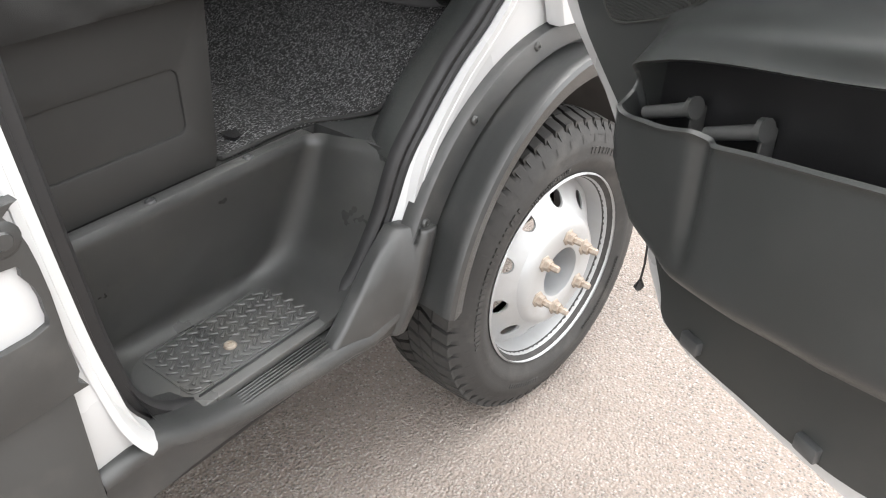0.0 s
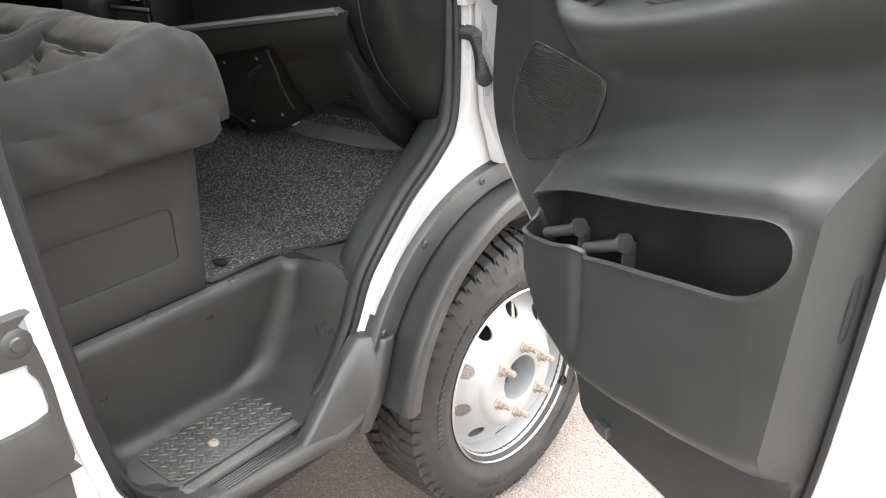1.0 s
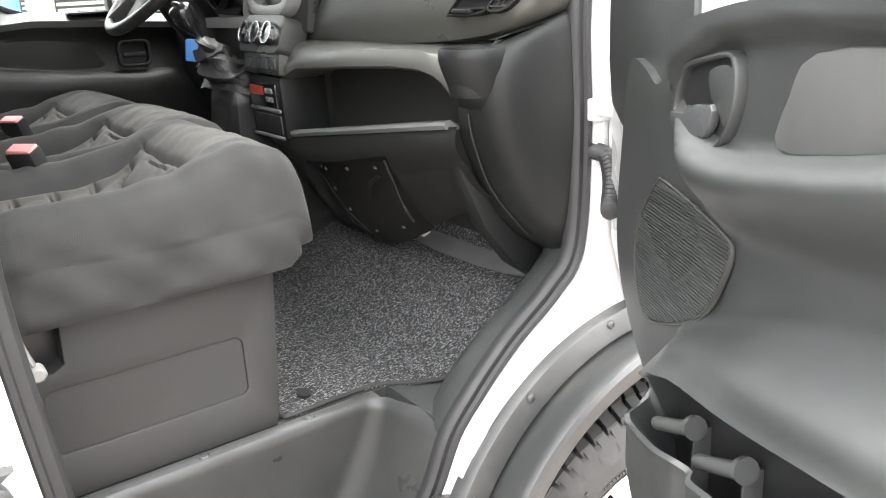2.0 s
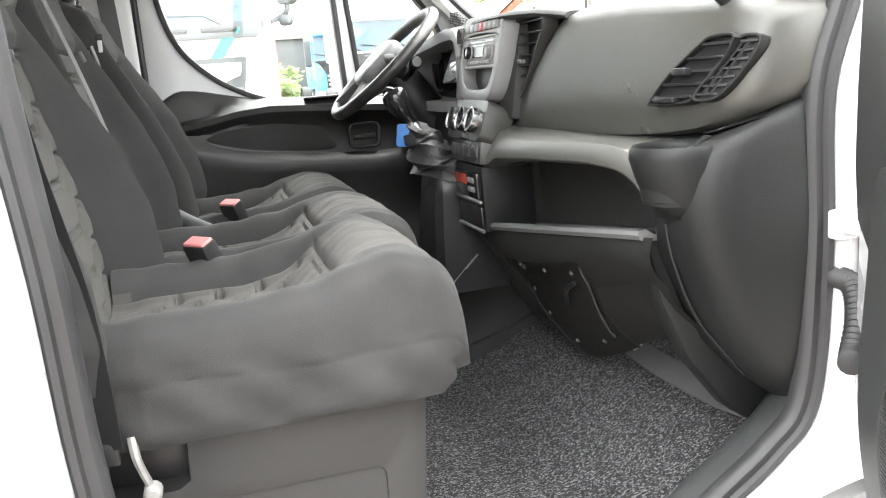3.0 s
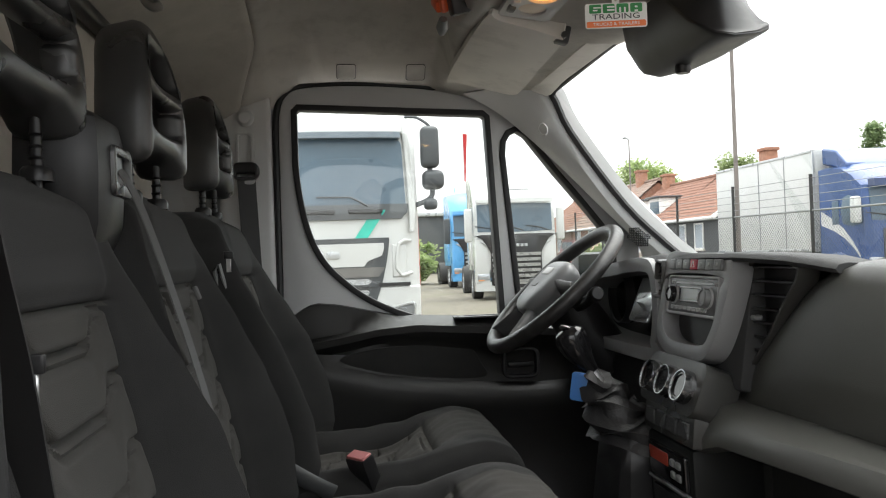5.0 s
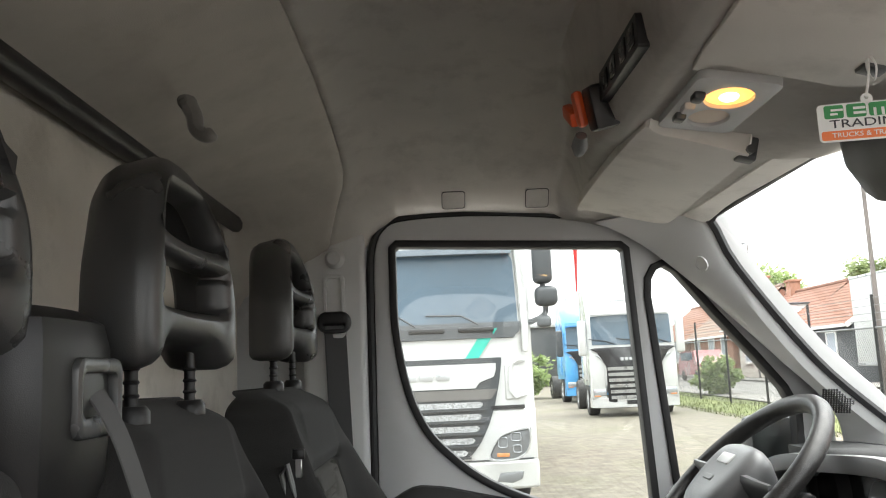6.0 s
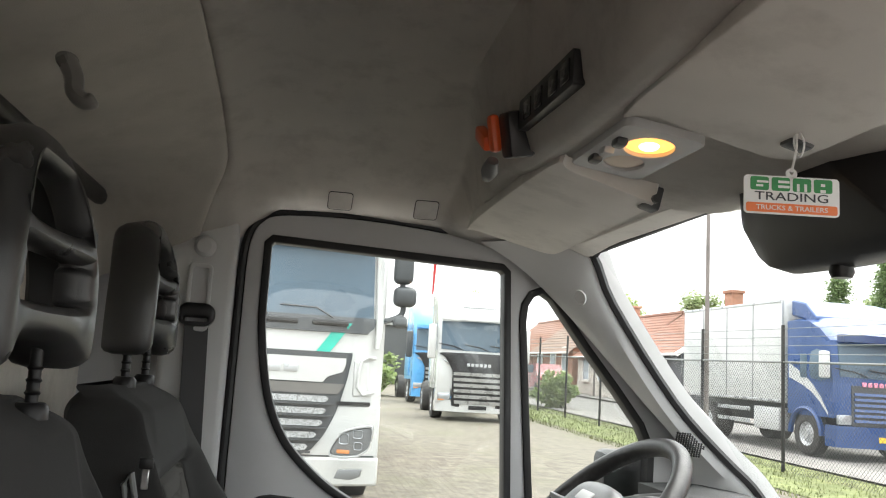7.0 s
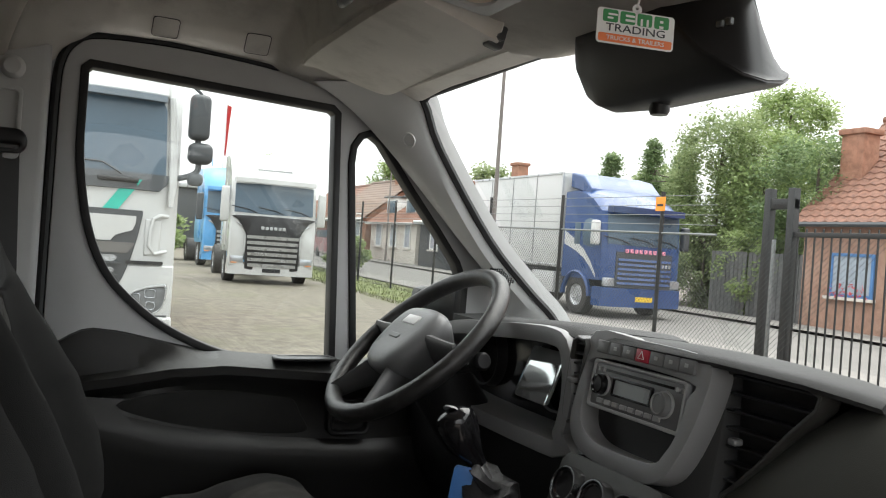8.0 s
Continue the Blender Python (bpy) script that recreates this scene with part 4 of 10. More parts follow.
box(bm, -1.06, -0.985, -0.13, -0.02, 1.42, 1.58, 0.02)
part("mirror_foot", bm, BLACK, ddoor)

# ---- passenger's door, wide open ----
DO = Vector((0.86, -0.10, 0))
DU = Vector((0.88, -0.475, 0)).normalized()
DN = Vector((DU.y, -DU.x, 0))
DM = Matrix(((DU.x, DN.x, 0, DO.x), (DU.y, DN.y, 0, DO.y), (0, 0, 1, 0), (0, 0, 0, 1)))


def dplate(bm, outer, holes, n0, n1, r=0.0):
    return plate(bm, outer, holes, "y", n0, n1, r, DM)


def dpts(pts):
    return [DM @ Vector(p) for p in pts]


pdoor = thing("passenger_door", "open white van door with a scuffed dark grey inner panel", "van door", (1.2, -0.3, 0.52))
SH = [(0.0, 1.45), (0.0, 1.03), (0.09, 0.94), (0.2, 0.86), (0.31, 0.75), (0.375, 0.63), (0.43, 0.558), (0.5, 0.54), (0.7, 0.543), (0.88, 0.555), (0.96, 0.572), (1.02, 0.62), (1.05, 0.72), (1.075, 0.95), (1.09, 1.2), (1.1, 1.45)]
bm = B()
dplate(bm, SH, [], -0.085, -0.022, 0.012)
part("door_shell", bm, WHITE, pdoor, "white painted door shell")
# window frame above the belt line
bm = B()
UP = [(0.0, 1.44), (-0.03, 1.56), (0.02, 1.70), (0.19, 1.875), (0.31, 1.97), (0.5, 2.03), (0.75, 2.04), (0.9, 2.02), (0.95, 1.95), (0.98, 1.7), (1.07, 1.44)]
dplate(bm, UP, [[(0.33, 1.455), (0.36, 1.95), (0.5, 1.985), (0.75, 1.995), (0.9, 1.97), (0.935, 1.7), (1.0, 1.455)], [(0.04, 1.455), (0.05, 1.6), (0.2, 1.79), (0.27, 1.86), (0.29, 1.84), (0.255, 1.455)]], -0.075, -0.03, 0.006)
part("window_frame", bm, BLACK, pdoor, "black window frame")
bm = B()
dplate(bm, [(0.32, 1.45), (0.35, 1.955), (0.75, 2.0), (0.91, 1.975), (0.94, 1.7), (1.01, 1.45)], [], -0.055, -0.051)
gp = part("window_pane", bm, GLASS, pdoor)
gp.visible_shadow = False
bm = B()
dplate(bm, [(0.03, 1.45), (0.05, 1.61), (0.2, 1.8), (0.28, 1.87), (0.3, 1.85), (0.26, 1.45)], [], -0.055, -0.051)
gq = part("quarter_pane", bm, GLASS, pdoor)
gq.visible_shadow = False
bm = B()
dplate(bm, smooth2([(0.035, 1.26), (0.03, 1.5), (0.09, 1.66), (0.2, 1.79), (0.3, 1.86), (0.335, 1.84), (0.325, 1.5), (0.32, 1.3), (0.2, 1.24)], 3), [], -0.028, -0.012, 0.006)
part("sail_panel", bm, TRIM, pdoor, "dark grey plastic corner panel")
# inner panel: swells pressed into a sheet over the outline
PO = [(0.15, 1.33), (0.118, 1.2), (0.108, 1.1), (0.12, 1.02), (0.16, 0.965), (0.235, 0.905), (0.32, 0.83), (0.385, 0.73), (0.44, 0.64), (0.455, 0.60), (0.50, 0.583), (0.6, 0.578), (0.8, 0.597), (0.875, 0.628), (0.905, 0.70), (0.925, 0.80), (0.942, 0.94), (0.965, 1.15), (0.985, 1.3), (0.995, 1.42),
      (0.8, 1.435), (0.58, 1.427), (0.45, 1.41), (0.35, 1.387), (0.29, 1.355), (0.257, 1.315), (0.2, 1.335)]


BZ = [(0.35, 0.875), (0.372, 0.85), (0.392, 0.805), (0.442, 0.743), (0.53, 0.715), (0.65, 0.73), (0.77, 0.752), (0.9, 0.79), (0.98, 0.84), (1.03, 0.87)]
ARM = [(0.2, 1.32), (0.36, 1.298), (0.385, 1.277), (0.42, 1.256), (0.467, 1.248), (0.53, 1.25), (0.6, 1.26), (0.692, 1.277), (0.816, 1.306), (0.919, 1.336), (1.03, 1.37)]
BAND = [(0.3, 0.985), (0.341, 1.003), (0.42, 1.043), (0.504, 1.077), (0.62, 1.12), (0.731, 1.156), (0.925, 1.205), (1.03, 1.225)]
# mouth of the door pocket
MOUTH = smooth2([(0.366, 0.955), (0.37, 0.932), (0.384, 0.921), (0.41, 0.918), (0.488, 0.932), (0.535, 0.947), (0.552, 0.944), (0.575, 0.945), (0.64, 0.962), (0.768, 0.992), (0.873, 1.018), (0.92, 1.052), (0.943, 1.092), (0.935, 1.122), (0.90, 1.127),
                (0.8, 1.102), (0.723, 1.083), (0.6, 1.056), (0.488, 1.025), (0.42, 1.0), (0.384, 0.982)], 3)


def swell(s, z):
    arm = lerp(ARM, s)
    n = 0.05 * ramp(0.28, 0.46, s) * ramp(arm - 0.075, arm + 0.006, z) * (1 - 0.75 * ramp(arm + 0.012, arm + 0.04, z))
    belt = lerp([(0.33, 1.30), (0.345, 1.312), (0.373, 1.341), (0.47, 1.379), (0.63, 1.398), (1.0, 1.405)], s)
    n += 0.024 * ramp(belt - 0.002, belt + 0.014, z) * ramp(0.33, 0.36, s)
    band, low = lerp(BAND, s), lerp(BZ, s)
    across = ramp(0.345, 0.385, s) * (1 - ramp(0.965, 1.02, s))
    bulge = lerp([(0.35, 0.082), (0.55, 0.084), (0.9, 0.08), (1.0, 0.07)], s)
    n += across * bulge * (1 - ramp(band - 0.075, band + 0.03, z)) * math.sqrt(ramp(low - 0.02, low + 0.045, z))
    n -= 0.012 * math.exp(-((s - 0.556) / 0.012) ** 2) * ramp(0.74, 0.86, z) * (1 - ramp(0.95, 0.99, z))
    lip = lerp([(0.36, 0.985), (0.42, 1.003), (0.49, 1.028), (0.6, 1.058), (0.72, 1.085), (0.8, 1.104), (0.9, 1.128), (0.96, 1.13)], s) + 0.026
    n += 0.013 * math.exp(-((z - lip) / 0.013) ** 2) * ramp(0.37, 0.42, s) * (1 - ramp(0.9, 0.97, s))
    n += 0.002 * math.sin(s * 23) * math.sin(z * 19)
    return n


def inside(p, ring):
    odd = False
    for (x0, y0), (x1, y1) in zip(ring, ring[1:] + ring[:1]):
        if (y0 > p[1]) != (y1 > p[1]) and p[0] < x0 + (x1 - x0) * (p[1] - y0) / (y1 - y0):
            odd = not odd
    return odd


def nearest(p, ring):
    best = None
    for a, b in zip(ring, ring[1:] + ring[:1]):
        a, b = Vector(a), Vector(b)
        d = b - a
        t = max(0, min(1, (p - a).dot(d) / max(1e-9, d.dot(d))))
        q = a + d * t
        if best is None or (q - p).length < (best - p).length:
            best = q
    return best


OUTL = smooth2(PO, 4)
tmp = B()
gs_ = 0.0085
grid = {}
for i_ in range(110):
    for j_ in range(104):
        s0, z0 = 0.1 + gs_ * i_, 0.57 + gs_ * j_
        mid_ = (s0 + gs_ / 2, z0 + gs_ / 2)
        if inside(mid_, OUTL) and not inside(mid_, MOUTH):
            q = []
            for a_, b_ in ((0, 0), (1, 0), (1, 1), (0, 1)):
                key = (i_ + a_, j_ + b_)
                if key not in grid:
                    grid[key] = tmp.verts.new((0.1 + gs_ * key[0], 0, 0.57 + gs_ * key[1]))
                q.append(grid[key])
            tmp.faces.new(q)
mouth_v, edge_v = set(), set()
for v in [v for v in tmp.verts if v.is_boundary]:
    p = Vector((v.co.x, v.co.z))
    m1, m2 = nearest(p, OUTL), nearest(p, MOUTH)
    q = m1 if (m1 - p).length < (m2 - p).length else m2
    (edge_v if q is m1 else mouth_v).add(v)
    v.co.x, v.co.z = q
for v in tmp.verts:
    v.co.y = swell(v.co.x, v.co.z)
rim_edges = [e for e in tmp.edges if e.is_boundary]
for sel, steps in (([e for e in rim_edges if e.verts[0] in edge_v], ((-0.024, 0, 0),)), ([e for e in rim_edges if e.verts[0] in mouth_v], ((0.003, 0.004, 0), (-0.006, 0.009, 0), (0, 0.012, 1)))):
    cur = sel
    for dn, inn, last in steps:
        ext = bmesh.ops.extrude_edge_only(tmp, edges=cur)
        cur = [e for e in ext["geom"] if isinstance(e, bmesh.types.BMEdge)]
        for v in ext["geom"]:
            if isinstance(v, bmesh.types.BMVert):
                if not inn:
                    v.co.y = dn
                    continue
                c0 = Vector((max(0.45, min(0.86, v.co.x)), 0, 0.0))
                c0.z = lerp([(0.45, 0.972), (0.86, 1.07)], c0.x)
                d = Vector((c0.x - v.co.x, 0, c0.z - v.co.z))
                if last:
                    v.co.y = 0.004
                    v.co.z -= 0.1 if v.co.z < c0.z else 0.0
                else:
                    v.co += d.normalized() * 0.0035
                    v.co.y += dn
        cur = [e for e in cur if e.is_boundary]
bmesh.ops.recalc_face_normals(tmp, faces=tmp.faces)
bmesh.ops.transform(tmp, matrix=DM, verts=tmp.verts)
bm = B()
merge(bm, tmp)
ppan = part("door_panel", bm, TRIM, pdoor, "scuffed dark grey plastic door panel with an open pocket", angle=60)
# door seal round the shell's inner face
bm = B()
tube(bm, dpts([(s, -0.018, z) for s, z in smooth2(grow(PO, 0.006), 3)]), 0.005, 6, 1, True)
part("door_seal", bm, RUBBER, pdoor)
# inside of the pocket, coloured black for the shade in it, and the two pegs
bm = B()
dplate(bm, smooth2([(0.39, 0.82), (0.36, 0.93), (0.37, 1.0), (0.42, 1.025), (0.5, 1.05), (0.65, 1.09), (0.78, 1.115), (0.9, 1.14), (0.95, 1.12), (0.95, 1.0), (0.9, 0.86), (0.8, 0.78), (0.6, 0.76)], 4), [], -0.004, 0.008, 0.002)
pocket = part("door_pocket", bm, BLACK, ppan, "inside of the door pocket, black for the shade in it")
for s, z in ((0.46, 0.945), (0.58, 0.965)):
    bm = B()
    tube(bm, dpts([(s - 0.06, 0.045, z - 0.03), (s, 0.034, z - 0.004), (s + 0.014, 0.031, z + 0.002)]), [0.009, 0.0095, 0.0095], 12, 1.0)
    tube(bm, dpts([(s + 0.01, 0.031, z + 0.003), (s + 0.018, 0.03, z + 0.005)]), [0.0145, 0.015], 12, 1.0)
    box(bm, s + 0.008, s + 0.014, 0.008, 0.03, z - 0.09, z + 0.002, 0.002, 2, DM)
    part("pocket_peg", bm, STEPP, pocket)
# speaker grille
SPK = smooth2([(0.27, 1.19), (0.3, 1.195), (0.38, 1.187), (0.468, 1.174), (0.484, 1.16), (0.465, 1.12), (0.439, 1.083), (0.391, 1.046), (0.32, 1.014), (0.256, 0.994), (0.228, 1.0), (0.204, 1.033), (0.197, 1.084), (0.22, 1.135)], 4)
bm = B()
dplate(bm, SPK, [], -0.002, 0.0035, 0.002)
spk = part("speaker_grille", bm, DASH, ppan, "black perforated speaker grille")
bm = B()
tube(bm, dpts([(p[0], 0.0025, p[1]) for p in grow(SPK, 0.003)]), 0.0022, 6, 1, True)
part("grille_rim", bm, DASH, spk)
bm = B()
for i in range(44):
    z = 0.995 + i * 0.0045
    xs_ = []
    for k in range(len(SPK)):
        (s0, z0), (s1, z1) = SPK[k], SPK[(k + 1) % len(SPK)]
        if (z0 - z) * (z1 - z) < 0:
            xs_.append(s0 + (s1 - s0) * (z - z0) / (z1 - z0))
    if len(xs_) == 2:
        box(bm, min(xs_) + 0.004, max(xs_) - 0.004, 0.0032, 0.0048, z - 0.0011, z + 0.0011, 0, 1, DM)
part("grille_ribs", bm, TRIM, spk)
# inner handle in its bowl, dark recess behind the arm ledge
HB = smooth2([(0.372, 1.30), (0.38, 1.328), (0.402, 1.351), (0.45, 1.362), (0.492, 1.369), (0.506, 1.362), (0.508, 1.33), (0.494, 1.298), (0.47, 1.279), (0.44, 1.275), (0.40, 1.284)], 4)
bm = B()
dplate(bm, grow(HB, 0.007), [HB], 0.004, 0.026, 0.004)
bowl = part("handle_bowl", bm, TRIM, ppan)
# panel is not cut here: a black plate gives the bowl its shade
bm = B()
dplate(bm, HB, [], 0.004, 0.0155)
part("bowl_shade", bm, BLACK, bowl)
bm = B()
dplate(bm, smooth2([(0.448, 1.352), (0.49, 1.362), (0.502, 1.352), (0.502, 1.33), (0.487, 1.30), (0.475, 1.31), (0.455, 1.325)], 3), [], 0.0155, 0.021, 0.003)
part("bowl_cheek", bm, TRIM, bowl)
bm = B()
dplate(bm, [(0.362, 1.290), (0.362, 1.299), (0.398, 1.302), (0.408, 1.312), (0.44, 1.317), (0.466, 1.320), (0.470, 1.314), (0.467, 1.298), (0.452, 1.283), (0.432, 1.279), (0.40, 1.284)], [], 0.016, 0.027, 0.003)
part("door_handle", bm, PADGREY, bowl, "grey plastic pull lever")
bm = B()
dplate(bm, smooth2([(0.588, 1.296), (0.602, 1.345), (0.64, 1.385), (0.8, 1.40), (0.98, 1.41), (0.985, 1.392), (0.875, 1.352), (0.7, 1.312)], 3), [], 0.008, 0.0195, 0.003)
tray = part("recess_panel", bm, STEPP, ppan, "darker recessed panel behind the arm ledge")
bm = B()
lathe(bm, [(0.0, 0.0), (0.011, 0.0), (0.0115, -0.002), (0.0135, -0.002), (0.014, 0.002)], 24, DM @ Matrix.Translation((0.756, 0.0196, 1.345)) @ Matrix.Rotation(radians(90), 4, "Z"))
part("screw_cover", bm, STEPP, tray)
# clips, tear and lower clip holes, courtesy lamp, hanging strap
for s, z in ((0.53, 0.602), (0.755, 0.607)):
    bm = B()
    box(bm, s - 0.018, s + 0.018, -0.004, 0.012, z - 0.012, z + 0.012, 0.003, 2, DM)
    part("panel_clip", bm, PADGREY, ppan, "bare grey panel clip")
bm = B()
dplate(bm, circle(0.985, 0.735, 0.018, 16, 0.011), [], -0.03, -0.012, 0.004)
part("door_reflector", bm, mat("orange_reflector", (0.85, 0.22, 0.04), 0.25), pdoor, "orange oval reflector")
bm = B()
tube(bm, dpts([(0.40, 0.004, 0.70), (0.402, 0.005, 0.66), (0.398, 0.005, 0.625)]), 0.002, 5)
tube(bm, dpts([(0.398, 0.005, 0.628), (0.397, 0.005, 0.615), (0.396, 0.005, 0.605)]), [0.003, 0.008, 0.001], 6, 1.4)
part("strap", bm, BLACK, ppan, "thin black hanging strap")


# ---- dashboard ----
dash = thing("dashboard", "black plastic van dashboard with open shelf and cup holder", "dashboard", (-0.05, -0.1, 0.9))
# upper pad on the passenger's side
bm = B()
rings = []
for x, zb, zt, y0 in ((0.0, 1.345, 1.355, -0.17), (0.03, 1.338, 1.375, -0.178), (0.06, 1.334, 1.4, -0.184), (0.09, 1.333, 1.43, -0.188), (0.13, 1.334, 1.472, -0.19), (0.17, 1.335, 1.512, -0.19), (0.205, 1.336, 1.54, -0.19), (0.245, 1.337, 1.556, -0.19), (0.3, 1.338, 1.561, -0.19), (0.4, 1.34, 1.561, -0.19),
                  (0.5, 1.343, 1.558, -0.188), (0.6, 1.35, 1.552, -0.186), (0.68, 1.36, 1.545, -0.182), (0.74, 1.375, 1.535, -0.175), (0.775, 1.395, 1.522, -0.16), (0.79, 1.42, 1.505, -0.14)):
    h = zt - zb
    f = min(1, h / 0.2)
    rings.append([(x, y0 + 0.09, zb + 0.012 * f), (x, y0 + 0.03, zb), (x, y0 + 0.006, zb + 0.006 * f), (x, y0 - 0.004, zb + 0.03 * f), (x, y0, zb + 0.35 * h), (x, y0 + 0.008 * f, zb + 0.62 * h), (x, y0 + 0.022 * f, zt - 0.03 * f), (x, y0 + 0.036 * f, zt - 0.01 * f), (x, y0 + 0.06, zt - 0.001), (x, y0 + 0.12, zt + 0.002 * f), (x, 0.16, min(zt, 1.53)), (x, 0.16, 1.35)])
loft(bm, rings)
pad = part("dash_pad", bm, PADTOP, dash, angle=50)


# passenger's outlet and side window outlet, slanting
def slanted_vent(name, at, turn, ring, slats, upright=0):
    m = Matrix.Translation(at) @ Matrix.Rotation(radians(turn), 4, "Z") @ Matrix.Rotation(radians(-8), 4, "X")
    b = B()
    plate(b, grow(ring, 0.0045), [ring], "y", -0.0075, 0.02, 0.002, m)
    o = part(name, b, DASHLOW, dash)
    # black plate in front of the uncut pad, for the shade behind the slats
    b = B()
    plate(b, ring, [], "y", 0.0015, 0.004, 0, m)
    part("vent_shade", b, BLACK, o)
    z0, z1 = min(p[1] for p in ring), max(p[1] for p in ring)
    for k in range(slats):
        z = z0 + (z1 - z0) * (k + 0.5) / slats
        cut = [q0[0] + (q1[0] - q0[0]) * (z - q0[1]) / (q1[1] - q0[1]) for q0, q1 in zip(ring, ring[1:] + ring[:1]) if (q0[1] - z) * (q1[1] - z) < 0]
        b = B()
        box(b, min(cut), max(cut), -0.0065, 0.0015, z - 0.0017, z + 0.0017, 0.0006, 1, m)
        part("slat", b, BLACK, o)
    for k in range(upright):
        b = B()
        t = (k + 1) / (upright + 1)
        lo, hi = lerp([(0, -0.042), (1, -0.012)], t), lerp([(0, 0.01), (1, 0.036)], t)
        tube(b, [m @ Vector((lo, -0.006, z0 + 0.006)), m @ Vector((hi, -0.006, z1 - 0.006))], 0.0016, 5)
        part("upright_slat", b, BLACK, o)
    return o, m


vent, vm = slanted_vent("air_vent", (0.688, -0.19, 1.44), 7, smooth2([(-0.064, -0.036), (-0.03, -0.003), (0.026, 0.034), (0.044, 0.042), (0.076, 0.043), (0.08, 0.036), (0.062, 0.01), (0.022, -0.028), (0.004, -0.036), (-0.03, -0.038), (-0.06, -0.039)], 3), 5)
bm = B()
box(bm, -0.012, 0.014, -0.02, -0.004, -0.004, 0.006, 0.003, 2, vm)
part("vent_tab", bm, BLACK, vent)
bm = B()
box(bm, -0.055, -0.01, -0.014, 0.002, -0.039, -0.032, 0.003, 2, vm)
part("vent_wheel", bm, BLACK, vent)
slanted_vent("side_vent", (0.757, -0.175, 1.443), 24, smooth2([(-0.042, -0.03), (-0.014, 0.002), (0.012, 0.033), (0.03, 0.037), (0.038, 0.03), (0.016, -0.004), (-0.012, -0.031), (-0.036, -0.036)], 3), 7, 2)
HOODM = mat("grained_shelf_plastic", (0.085, 0.085, 0.077), 0.36, 0, 0.1, 4, 0.3, 1100, 0.5, (0.075, 0.075, 0.07), 7, 0.22)
# shelf hood, back, floor and lip
bm = B()
rings = []
for x, d in ((-0.02, 0.004), (0.0, 0.004), (0.03, 0.002), (0.06, 0.0), (0.1, -0.002), (0.2, -0.004), (0.3, -0.005), (0.5, -0.002), (0.58, 0.0), (0.62, 0.002), (0.645, 0.004), (0.665, 0.008)):
    zf = lerp([(-0.02, 1.245), (0.03, 1.268), (0.1, 1.288), (0.3, 1.302), (0.5, 1.312), (0.6, 1.31), (0.64, 1.296), (0.665, 1.27)], x)
    rings.append([(x, -0.12, 1.352), (x, -0.185 + d, 1.346), (x, -0.225 + d, 1.338), (x, -0.245 + d, zf + 0.032), (x, -0.254 + d, zf + 0.016), (x, -0.253 + d, zf + 0.002), (x, -0.24 + d, zf - 0.004), (x, -0.12, zf)])
loft(bm, rings)
part("shelf_hood", bm, HOODM, dash)
bm = B()
box(bm, -0.02, 0.68, -0.115, -0.10, 1.10, 1.34)
part("shelf_back", bm, BELLYP, dash)
bm = B()
rings = []
for x in (-0.015, 0.1, 0.3, 0.5, 0.645):
    z = 1.138 + (x - 0.0) * 0.137
    rings.append([(x, -0.235, z + 0.002), (x, -0.245, z + 0.0), (x, -0.2475, z - 0.006), (x, -0.244, z - 0.013), (x, -0.22, z - 0.02), (x, -0.11, z - 0.03), (x, -0.11, z - 0.016), (x, -0.22, z - 0.008)])
loft(bm, rings)
part("shelf_lip", bm, mat("satin_grey_strip", (0.13, 0.132, 0.132), 0.4, 0.1, 0.08, 6, 0.12, 1600), dash, "grey trim strip along the shelf lip")
for pts in ([(-0.238, 1.13), (-0.235, 1.27), (-0.11, 1.33), (-0.11, 1.12)], [(-0.2, 1.225), (-0.225, 1.31), (-0.11, 1.33), (-0.11, 1.2)]):
    bm = B()
    x0 = -0.035 if pts[0][0] < -0.21 else 0.642
    plate(bm, pts, [], "x", x0, x0 + 0.03, 0.006)
    part("shelf_side", bm, BELLYP, dash)
# rounded belly below the shelf, open towards the toe board, with its cover missing
def belly(x, t):
    """A point of the belly: t runs from the shelf's lip down to the toe board."""
    zt = 1.128 + x * 0.137
    zb = lerp([(-0.07, 1.03), (-0.03, 0.985), (0.03, 0.905), (0.1, 0.87), (0.18, 0.868), (0.26, 0.89), (0.36, 0.935), (0.46, 0.985), (0.56, 1.03), (0.66, 1.06)], x)
    y = -0.238 + 0.03 * t + 0.07 * t ** 3 - 0.012 * math.sin(math.pi * min(1, t * 2.2)) * (t < 0.455)
    hollow = 0.03 * ramp(0.22, 0.27, t) * ramp(0.03, 0.07, x) * (1 - ramp(0.40, 0.44, x))
    return Vector((x, y + hollow, zt + (zb - zt) * t))


bm = B()
cols = [[bm.verts.new(belly(-0.07 + 0.74 * i / 72, j / 40)) for j in range(41)] for i in range(73)]
for i in range(72):
    for j in range(40):
        bm.faces.new((cols[i][j], cols[i + 1][j], cols[i + 1][j + 1], cols[i][j + 1]))
bmesh.ops.solidify(bm, geom=bm.faces[:], thickness=0.006)
fuse = part("lower_belly", bm, BELLYP, dash, "bare black lower dash with its cover missing", angle=45)
